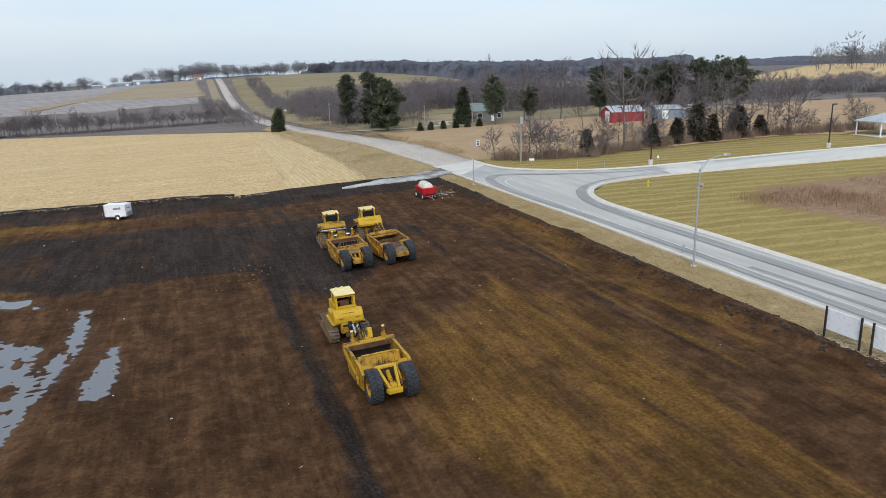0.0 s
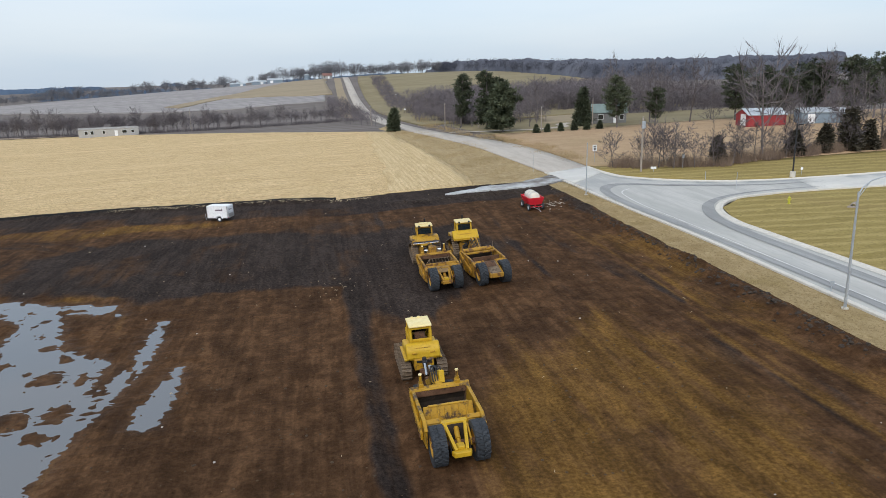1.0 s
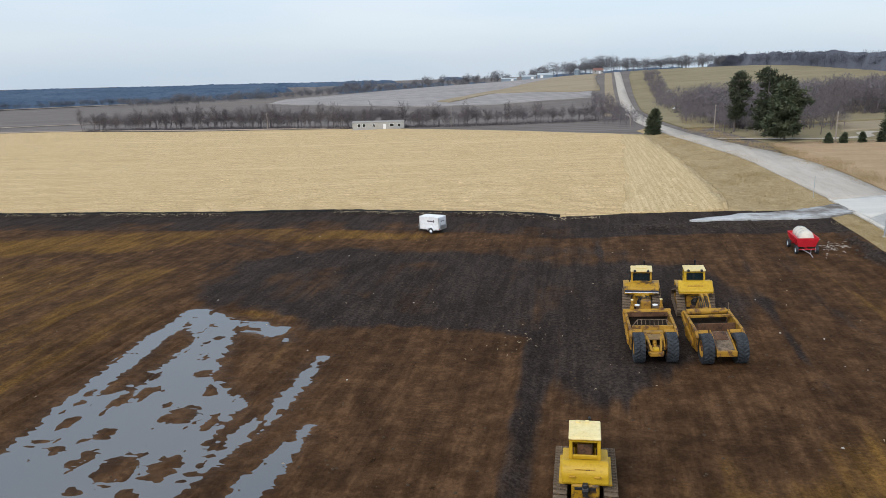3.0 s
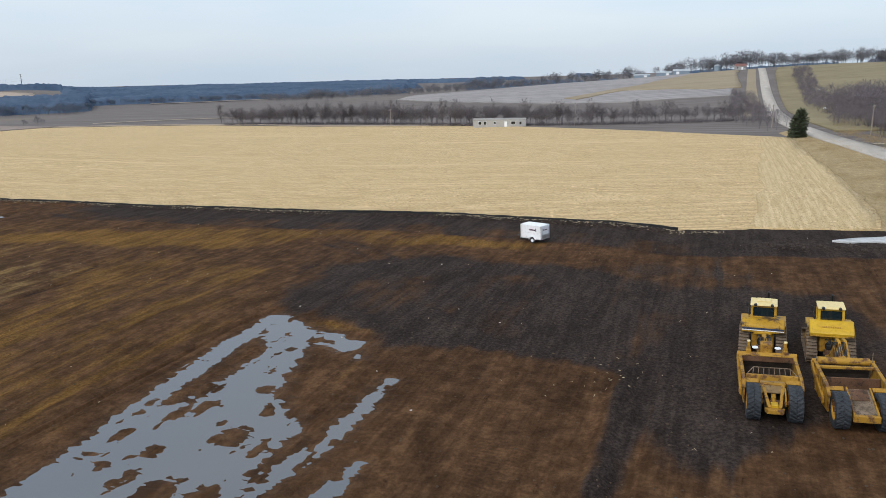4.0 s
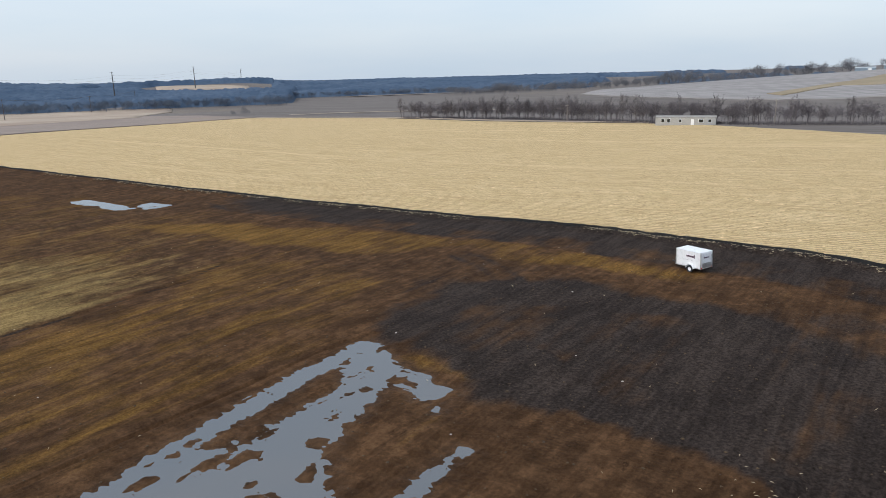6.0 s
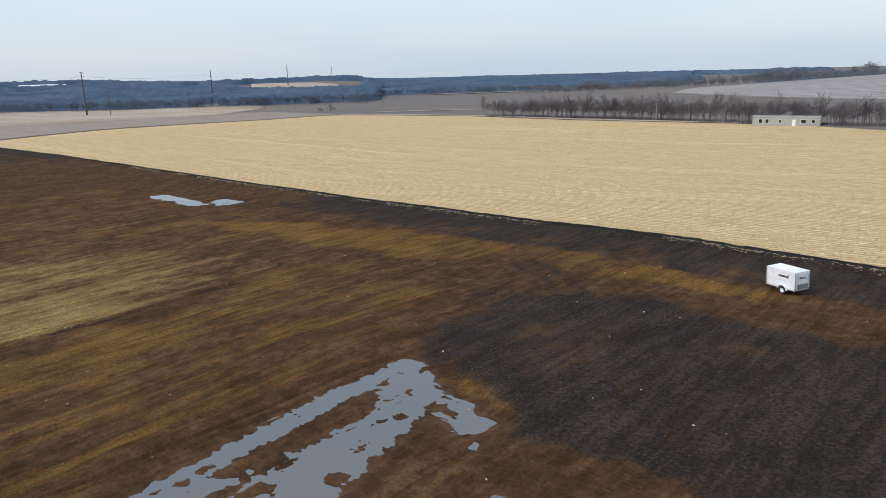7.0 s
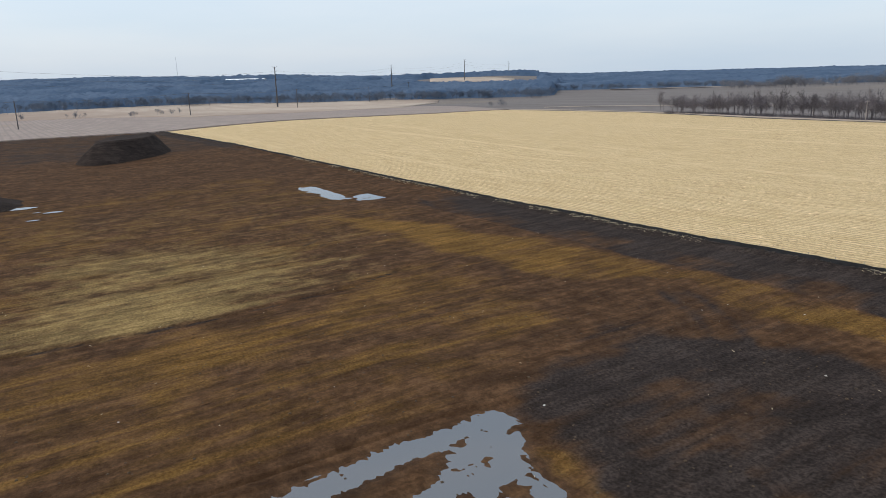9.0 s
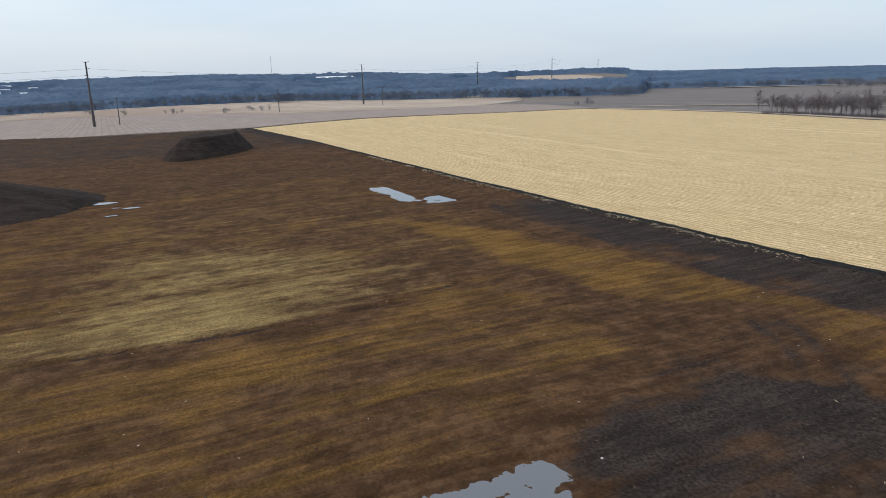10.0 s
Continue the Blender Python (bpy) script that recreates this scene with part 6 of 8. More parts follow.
def along(points, step, jitter):
    out = []
    for (x0, y0), (x1, y1) in zip(points, points[1:]):
        n = max(1, int(math.hypot(x1 - x0, y1 - y0) / step))
        out += [(x0 + (x1 - x0) * (k + rng.random()) / n + rng.uniform(-jitter, jitter), y0 + (y1 - y0) * (k + rng.random()) / n + rng.uniform(-jitter, jitter)) for k in range(n)]
    return out


def hazy_tree(seed, twigs, size, wide, low=0.36):
    """A leafless tree 1 high for woods: stem, a few limbs and a rounded, gappy crown of short fine twigs."""
    r = random.Random(seed)
    s = Shape()
    s.rod((0, 0, -0.04), (r.uniform(-0.04, 0.04), r.uniform(-0.04, 0.04), 0.8), 0.013, 0.004, 4, False)
    lobes = []
    for k in range(6):
        a, e = 2.4 * k + r.uniform(-0.4, 0.4), r.uniform(0.1, 1.3)
        c = Vector((0.24 * math.cos(a) * math.cos(e), 0.24 * math.sin(a) * math.cos(e), low + (0.80 - low) * math.sin(e)))
        lobes.append((c, r.uniform(0.15, 0.23)))
        s.rod((0, 0, 0.12 + 0.07 * k), c, 0.006, 0.002, 3, False)
    for k in range(twigs):
        c, q = lobes[k % 6]
        w = Vector((r.gauss(0, 1), r.gauss(0, 1), r.gauss(0, 1))).normalized()
        p = c + w * q * r.random() ** 0.45
        p.z = max(p.z, 0.03)
        d = (w * 0.8 + Vector((r.gauss(0, 0.5), r.gauss(0, 0.5), 0.55 + r.gauss(0, 0.4)))).normalized() * size * r.uniform(0.5, 1.4)
        g = d.cross(Vector((r.gauss(0, 1), r.gauss(0, 1), r.gauss(0, 1)))).normalized() * wide
        s.add([p - g, p + g, p + d], [(0, 1, 2)])
    return s


def bare_woods(name, spots, label, material, twigs=330, size=0.085, wide=0.0065, low=0.36):
    """Many leafless trees too far off to tell apart, joined into one mesh."""
    protos = []
    for seed in range(7):
        t = hazy_tree(70 + seed, twigs, size, wide, low)
        protos.append((np.array(t.v), t.f))
    V, F, k = [], [], 0
    for x, y, h in spots:
        pv, pf = protos[rng.randrange(7)]
        a, w = rng.uniform(0, 6.283), h * rng.uniform(0.9, 1.3)
        c, s_ = math.cos(a) * w, math.sin(a) * w
        q = np.stack([x + c * pv[:, 0] - s_ * pv[:, 1], y + s_ * pv[:, 0] + c * pv[:, 1], land_z(x, y) + h * pv[:, 2]], -1)
        V.append(q)
        F += [tuple(i + k for i in f) for f in pf]
        k += len(pv)
    me = bpy.data.meshes.new(name)
    me.from_pydata(np.concatenate(V).tolist(), [], F)
    me.materials.append(material)
    return tagged(new(name, me), label, "woods", kind="stuff")


# tree line along the creek behind the stubble field
for x, y in along([(-212, 300), (-180, 297), (-139, 294), (-100, 281), (-58, 272), (-28, 258), (0, 256), (20, 254)], 2.7, 3):
    bare_at(x, y, rng.uniform(6.0, 10.5) * float(np.interp(x, [-120, -40, 20], [1, 0.88, 0.66])), fat=0.9)
bare_woods("creek_woods", [(x, y, rng.uniform(4.5, 9.0) * float(np.interp(x, [-120, -40, 20], [1, 0.85, 0.62]))) for x, y in along([(-212, 304), (-139, 299), (-100, 286), (-58, 276), (-28, 263), (0, 261), (20, 258)], 1.0, 4.5)], "grey-brown leafless woods along the creek", TWIG)
# hedge row beyond the side road
for x, y in along([(47, 101), (60, 96), (70, 98.5), (82, 100), (101, 97.5), (118, 93)], 1.9, 1.8):
    bare_at(x, y, rng.uniform(2.6, 6.5), fat=1.15)
for x, y, h, k in ((68.3, 98, 16, 2), (55, 99, 6.5, 4), (52, 100, 7, 0), (86, 101, 11.5, 1), (95, 99, 9.5, 2), (76, 101, 10.5, 5), (91, 101, 12, 3), (103, 98, 11, 2)):
    bare_at(x, y, h, k)
# round the farmhouse and barn
for x, y, h, k in ((90, 157, 14.5, 2), (83, 163, 14, 0), (77, 170, 15, 3), (97, 160, 8, 4), (86, 140, 6, 4), (104, 127, 8, 0), (112, 140, 14, 1), (57, 175, 9, 4), (62, 185, 12, 5), (92, 175, 13, 0), (118, 118, 10, 2)):
    bare_at(x, y, h, k)
# woods behind the farm, beside the gravel road and on the far slopes
spots = [(x, y, rng.uniform(5.5, 11)) for x, y in [(rng.uniform(44, 128), rng.uniform(190, 310)) for _ in range(560)] if y > 192 + abs(x - 100) * 0.1 and not (60 < x < 92 and y < 226)]
spots += [(x, y, rng.uniform(3.5, 6.5)) for x, y in [(rng.uniform(40, 66), rng.uniform(186, 226)) for _ in range(110)]]
spots += [(x, y, rng.uniform(3.5, 7)) for x, y in [(rng.uniform(118, 260), rng.uniform(168, 205)) for _ in range(230)]]
spots += [(x + 6, y, rng.uniform(2.5, 5.5)) for x, y in along([(34, 215), (38, 250), (38, 330), (44, 420), (47, 500), (50, 560)], 1.2, 5)]
spots += [(x, y, rng.uniform(2.5, 5)) for x, y in along([(22, 215), (17, 250), (17, 300), (18, 420)], 1.6, 5)]
bare_woods("farm_woods", spots, "purple-grey leafless woods behind the farm", TWIG)
spots = [(x, y, rng.uniform(6.5, 12.5)) for x, y in along([(-10, 655), (44, 650), (80, 648), (128, 650)], 0.9, 10)]
spots += [(x, y, rng.uniform(3.0, 6)) for x, y in [(rng.uniform(128, 330), rng.uniform(118, 260)) for _ in range(170)]]
spots += [(x, y, rng.uniform(10, 16)) for x, y in along([(330, 300), (420, 330), (520, 360), (600, 300)], 5, 14)]
spots += [(x, y, rng.uniform(8, 14)) for x, y in along([(8, 668), (-20, 676), (-48, 690)], 1.6, 8)]
spots += [(x, y, rng.uniform(5, 9)) for x, y in along([(-90, 655), (-160, 648), (-260, 640), (-360, 660), (-470, 700)], 1.3, 8)]
spots += [(x, y, rng.uniform(6, 10)) for x, y in along([(-60, 720), (-200, 790), (-420, 850)], 2.2, 14)]
spots = [(x, y, h * (0.65 + 0.9 * float(vnoise(x / 26, y / 26, 6)))) for x, y, h in spots if x < -70 or vnoise(x / 17, y / 17, 3) > 0.36]
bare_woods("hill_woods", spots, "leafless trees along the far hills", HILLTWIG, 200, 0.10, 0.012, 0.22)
# evergreens
for x, y, h, k in ((42.6, 189, 13.8, 0), (46.6, 177, 14.8, 1), (49.6, 178.5, 13.0, 1), (47.4, 165, 11.2, 2)):
    plant(BIGSPRUCE[k], x, y, h, (14, 14, 10)[k])
for x, y, h, k in ((99, 153, 12.5, 0), (104, 149, 12, 1), (109, 150, 11.5, 2), (111, 144, 13, 1), (117, 140, 13.2, 0), (121, 137, 13.6, 1), (114, 148, 12, 2), (126, 136, 13, 2)):
    plant(PINES[k], x, y, h, (16, 17, 15)[k])
plant(PINES[2], 71.6, 156, 11.6, 15, fat=0.95)
plant(PINES[0], 79.6, 153.5, 8.6, 16, fat=0.95)
for x, y, h, k in ((68.0, 167.5, 8.9, 0), (25.2, 193.0, 6.0, 1)):
    plant(SPRUCE[k], x, y, h, (8, 6)[k], fat=1.15)
for x, y, h in ((83.5, 99, 6.2), (92.5, 99.5, 5.4), (73.5, 98, 3.8), (60.5, 96.8, 4.0), (79.5, 99.5, 4.2), (97, 98.5, 3.6), (86.5, 98.6, 4.4)):
    plant(CEDAR[0], x, y, h, 6, fat=1.2)
for x, y in ((53.0, 157.7), (55.6, 157.2), (58.6, 157.0), (61.7, 156.8), (64.4, 156.4), (67.6, 156.0)):
    plant(SPRUCE[1], x, y, 2.0, 6, fat=1.35)
for proto in BARE + PINES + SPRUCE + BIGSPRUCE + CEDAR:
    for o in list(proto.children_recursive) + [proto]:
        bpy.data.objects.remove(o, do_unlink=True)


def brush(name, spots, height, density, material, label, category="brush"):
    """Thin dry stems in clumps, as one mesh."""
    r = random.Random(len(spots))
    v, f = [], []
    for x, y, rad in spots:
        for _ in range(int(density * rad * rad)):
            a, d = r.uniform(0, 6.283), rad * math.sqrt(r.random())
            px, py = x + d * math.cos(a), y + d * math.sin(a)
            h, w = height * r.uniform(0.45, 1.1) * (1.15 - 0.5 * d / rad), height * 0.009
            z, k = land_z(px, py), len(v)
            tx, ty = r.uniform(-0.3, 0.3) * h, r.uniform(-0.3, 0.3) * h
            b = r.uniform(0, 6.283)
            cx, cy = w * math.cos(b), w * math.sin(b)
            v += [(px - cx, py - cy, z), (px + cx, py + cy, z), (px - cy, py + cx, z), (px + tx, py + ty, z + h), (px + tx * 1.6 + cy * 9, py + ty * 1.6 - cx * 9, z + h * 0.85), (px - tx + cx * 9, py - ty + cy * 9, z + h * 0.9)]
            f += [(k, k + 1, k + 3), (k + 1, k + 2, k + 3), (k + 2, k, k + 3), (k, k + 1, k + 4), (k + 1, k + 2, k + 5)]
    me = bpy.data.meshes.new(name)
    me.from_pydata(v, [], f)
    me.materials.append(material)
    return tagged(new(name, me), label, category, kind="stuff")


brush("hedge_brush", [(x, y, 1.6) for x, y in along([(46.5, 101.5), (60, 96), (70, 98), (82, 100), (101, 97.5), (118, 93)], 1.3, 0.9)], 2.5, 46, BRUSH, "tangled dry brush along the hedge row")
brush("creek_brush", [(x, y, 3) for x, y in along([(-210, 299), (-139, 293), (-100, 280), (-58, 271), (-28, 257), (0, 255), (20, 253)], 1.9, 3)], 1.7, 11, TWIG, "tangled grey brush under the tree line")
brush("roadside_brush", [(x, y, 2.2) for x, y in along([(45, 112), (44.5, 130), (42, 150), (38, 172), (36, 200), (40, 250)], 2.2, 1.6)], 0.85, 26, ROADSIDE, "dry roadside brush")
brush("prairie_stalks", [(x, y, 2.4) for x, y in [(rng.uniform(57, 105), rng.uniform(24, 60)) for _ in range(330)] if y > 58 - (x - 55) * 1.6 and y < 63 - (x - 60) * 0.09], 1.1, 12, REEDY, "rust-brown standing prairie stalks", "grass")
brush("verge_tufts", [(rng.uniform(33.5, 36.5), rng.uniform(20, 92), 0.9) for _ in range(330)], 0.42, 40, ROADSIDE, "dry tan grass tufts", "grass")


def wedge(a0, a1, r0, r1, n, h0, h1, gap=0.0, cell=140):
    """Spots in a sector of bearings (degrees left of north) and distances, with clearings."""
    out = []
    while len(out) < n:
        a, d = radians(rng.uniform(a0, a1)), math.sqrt(rng.uniform(r0 * r0, r1 * r1))
        x, y = -d * math.sin(a), d * math.cos(a)
        if gap and vnoise(x / cell, y / cell, 5) < gap:
            n -= 1
            continue
        out.append((x, y, rng.uniform(h0, h1)))
    return out


CLEARINGS = ((91, 95.5, 1060, 1140), (90.5, 95, 1185, 1250), (92, 95.5, 1290, 1350), (48.3, 57.2, 1040, 1385), (68.6, 73.2, 1235, 1330))   # bearings and distances of open fields


def canopy(name, a0, a1, r0, r1, tall, clear, cell, material, label, near=None):
    """Distant woods seen as one mass: a bumpy leafless canopy over a sector, with clearings."""
    na, nr = int((a1 - a0) / 0.15), int((r1 - r0) / 11)
    A, R = np.meshgrid(np.radians(np.linspace(a0, a1, na)), np.linspace(r0, r1, nr))
    X, Y = -R * np.sin(A), R * np.cos(A)
    rs = np.random.RandomState(int(r0))
    wood = ramp(clear - 0.04, clear + 0.03, fbm(X / cell, Y / cell, 3, 5)) if clear else np.ones_like(X)
    wood = wood * ramp(r0, r0 + 12 + 0 * R, R + 50 * (fbm(X / 60, Y / 60, 3, 2) - 0.75))
    if near:
        first = np.interp(np.degrees(A), [p[0] for p in near], [p[1] for p in near])
        wood = ramp(first, first + 14, R + 26 * (fbm(X / 30, Y / 30, 3, 2) - 0.5))
    for b0, b1, d0, d1 in CLEARINGS:
        wood = wood * (1 - box(np.degrees(A), R, b0, b1, d0, d1, 0.5) * ramp(d0 - 15, d0 + 5, R) * ramp(d1 + 15, d1 - 5, R))
    edge = np.minimum(np.arange(na), np.arange(na)[::-1])[None, :]
    wood = wood * np.clip(edge / 3.0, 0, 1)
    crown = rs.uniform(-1, 1, X.shape) * 0.10 + 0.34 * (vnoise(X / 8, Y / 8, 2) - 0.5) + 0.55 * (fbm(X / 34, Y / 34, 3, 4) - 0.5)
    Z = land(X, Y) - 3 + wood * (3 + tall * (0.84 + crown))
    me = bpy.data.meshes.new(name)
    i = (np.arange(nr - 1)[:, None] * na + np.arange(na - 1)[None, :]).ravel()
    me.from_pydata(np.stack([X, Y, Z], -1).reshape(-1, 3).tolist(), [], np.stack([i, i + 1, i + na + 1, i + na], -1).tolist())
    me.materials.append(material)
    me.polygons.foreach_set("use_smooth", [True] * len(me.polygons))
    return tagged(new(name, me), label, "woods", kind="stuff")


CREST = ((-40, 470), (-30, 450), (-25, 440), (-23, 466), (-21, 512), (-17, 562), (-15, 594), (-13, 624), (-10.6, 652), (-9.6, 720))   # bearing and distance of the woods' near edge on the pasture hill
canopy("ridge_woods", -40, -9.6, 425, 815, 9.5, 0.0, 120, FARWOOD, "leafless woods along the pasture hill, tinted blue-grey for haze", CREST)
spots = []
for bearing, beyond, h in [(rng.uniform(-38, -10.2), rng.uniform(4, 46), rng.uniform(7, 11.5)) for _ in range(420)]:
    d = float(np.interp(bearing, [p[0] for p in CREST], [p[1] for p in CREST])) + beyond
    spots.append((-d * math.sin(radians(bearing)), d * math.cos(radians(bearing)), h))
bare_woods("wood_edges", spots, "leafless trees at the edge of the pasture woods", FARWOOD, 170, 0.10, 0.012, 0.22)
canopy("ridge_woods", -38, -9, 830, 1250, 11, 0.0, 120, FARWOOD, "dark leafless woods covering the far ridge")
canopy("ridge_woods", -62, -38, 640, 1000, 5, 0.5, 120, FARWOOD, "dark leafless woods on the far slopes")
canopy("valley_woods", 46, 112, 772, 1160, 10.5, 0.24, 130, FARWOOD_HAZE, "leafless woods across the river valley, tinted blue-grey for haze")
canopy("valley_woods", 23, 49, 900, 1550, 8, 0.30, 150, FARWOOD_HAZE, "leafless woods filling the valley, tinted blue-grey for haze")
canopy("skyline_woods", 48, 114, 1180, 2300, 11, 0.32, 200, FARWOOD_HAZE, "far woods along the skyline, tinted blue for haze")
canopy("skyline_woods", -8, 26, 820, 1700, 9, 0.55, 170, FARWOOD_HAZE, "far woodlots behind the hill, tinted blue for haze")
canopy("skyline_woods", 22, 62, 1600, 2500, 8, 0.42, 220, FARWOOD_HAZE, "far woods on the plateau, tinted blue for haze")
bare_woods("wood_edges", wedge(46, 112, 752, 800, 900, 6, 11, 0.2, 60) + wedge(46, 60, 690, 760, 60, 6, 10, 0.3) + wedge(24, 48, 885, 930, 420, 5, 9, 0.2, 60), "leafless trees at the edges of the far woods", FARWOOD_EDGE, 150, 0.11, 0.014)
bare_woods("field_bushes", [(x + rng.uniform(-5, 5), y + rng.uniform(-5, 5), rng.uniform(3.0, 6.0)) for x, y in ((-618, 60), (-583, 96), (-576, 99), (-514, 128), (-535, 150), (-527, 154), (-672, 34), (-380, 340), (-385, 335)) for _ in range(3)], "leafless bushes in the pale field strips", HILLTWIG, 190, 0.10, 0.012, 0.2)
thick = [(rng.uniform(42, 200), rng.uniform(186, 290), 3.4) for _ in range(620)]
brush("wood_brush", [(x, y, q) for x, y, q in thick if y > 188 + abs(x - 95) * 0.12 and not (60 < x < 92 and y < 226)] + [(rng.uniform(118, 250), rng.uniform(166, 205), 3) for _ in range(110)], 4.2, 3.2, TWIG, "tangled grey-brown undergrowth in the woods")
brush("roadside_tufts", [(x, y, 1.5) for x, y in [(rng.uniform(25.5, 35), rng.uniform(99, 185)) for _ in range(170)] if x < 36 - max(0, y - 130) * 0.1], 0.55, 26, ROADSIDE, "rough brown grass tufts beside the gravel road", "grass")
brush("field_edge_tufts", [(x, y, 1.6) for x, y in along([(45, 111), (44.5, 130), (43, 150), (42, 160), (60, 158.5)], 2.2, 1.6)], 0.8, 18, ROADSIDE, "dry weeds at the hay field's edge", "grass")

# ---- smaller things on the site ----
def cargo_trailer(m):
    t = thing("cargo_trailer", m, "white single-axle enclosed cargo trailer parked on soil", "trailer")
    s = Shape()
    s.prism([(-1.3, 0.42), (-1.3, 1.72), (-1.24, 1.80), (1.24, 1.80), (1.32, 1.70), (1.32, 0.42)], -0.68, 0.68, bevel=0.025)
    body = part("body", s, WHITE, t)
    part("roof_cap", Shape().box(-0.70, 0.70, -1.31, 1.33, 1.785, 1.83, bevel=0.012), WHITE, body)
    for sx in (-1, 1):
        part("bottom_rail", Shape().box(sx * 0.685 - 0.015, sx * 0.685 + 0.015, -1.3, 1.32, 0.40, 0.47, bevel=0.004), ALU, body)
        for y in (-1.29, 1.31):
            part("corner_trim", Shape().box(sx * 0.69 - 0.012, sx * 0.69 + 0.012, y - 0.035, y + 0.035, 0.42, 1.80, bevel=0.004), ALU, body)
        w = new("wheel")
        w.parent, w.location = t, (sx * 0.76, -0.25, 0.31)
        part("tyre", Shape().turned([(0.17, -0.07), (0.24, -0.09), (0.30, -0.08), (0.31, 0), (0.30, 0.08), (0.24, 0.09), (0.17, 0.07)], 22), TYRE, w, smooth=True)
        part("rim", Shape().turned([(0.01, -0.03), (0.1, -0.02), (0.175, -0.06), (0.175, 0.06), (0.1, 0.03), (0.01, 0.04)], 18), WHITE, w, smooth=True)
        fender = [(-0.25 + 0.42 * math.cos(a), 0.33 + 0.42 * math.sin(a)) for a in np.linspace(0.1, math.pi - 0.1, 9)] + [(-0.25 + 0.38 * math.cos(a), 0.33 + 0.38 * math.sin(a)) for a in np.linspace(math.pi - 0.1, 0.1, 9)]
        part("mudguard", Shape().prism(fender, sx * 0.68, sx * 0.88), WHITE, t)
        # company name reduced to slanted bars, with a thin line below
        s = Shape()
        for k in range(9):
            h = 0.26 if k == 0 else 0.15
            y = 0.62 - k * 0.10
            s.box(sx * 0.683 - 0.006, sx * 0.683 + 0.006, y * (-sx) * -1 - 0.04, y * (-sx) * -1 + 0.04, 1.28 - (k == 0) * 0.05, 1.28 + h, bevel=0.002)
        part("lettering", s, INK, body, "dark plum lettering bars")
        part("lettering", Shape().box(sx * 0.683 - 0.005, sx * 0.683 + 0.005, -0.45, 0.55, 1.02, 1.035, bevel=0.001), GALV, body, "thin grey text line")
        part("rear_lamp", Shape().box(sx * 0.6 - 0.05, sx * 0.6 + 0.05, -1.325, -1.30, 0.46, 0.54, bevel=0.005), RED, body)
    door = part("ramp_door", Shape().box(-0.58, 0.58, -1.335, -1.305, 0.5, 1.70, bevel=0.008), WHITE, t)
    part("stone_guard", Shape().box(-0.56, 0.56, -1.345, -1.333, 0.52, 0.92, bevel=0.002), ALU, door, "ribbed aluminium lower panel")
    s = Shape()
    for k in range(6):
        s.box(-0.32 + k * 0.10, -0.25 + k * 0.10, -1.345, -1.333, 1.32, 1.42 + (k == 0) * 0.06, bevel=0.002)
    part("lettering", s, INK, door, "dark plum lettering bars")
    for x in (-0.5, 0.5):
        part("latch", Shape().rod((x, -1.36, 0.6), (x, -1.36, 1.6), 0.012, seg=6).box(x - 0.03, x + 0.03, -1.37, -1.335, 1.0, 1.06), GALV, door)
    part("roof_vent", Shape().box(-0.18, 0.18, -0.2, 0.16, 1.82, 1.90, bevel=0.02), WHITE, body)
    s = Shape()
    for x in (-0.5, 0.5):
        s.tube([(x, 1.3, 0.4), (0, 2.15, 0.4)], 0.035, 6)
    s.box(-0.06, 0.06, 2.1, 2.35, 0.36, 0.46)
    tongue = part("tongue", s, BLACK, t)
    part("jack", Shape().rod((0.08, 2.05, 0.08), (0.08, 2.05, 0.75), 0.03, seg=8).rod((0.08, 2.05, 0.7), (0.22, 2.05, 0.72), 0.012, seg=6), GALV, tongue)
    part("stone_guard", Shape().box(-0.66, 0.66, 1.325, 1.335, 0.44, 0.95, bevel=0.002), ALU, body, "aluminium front panel")
    return t


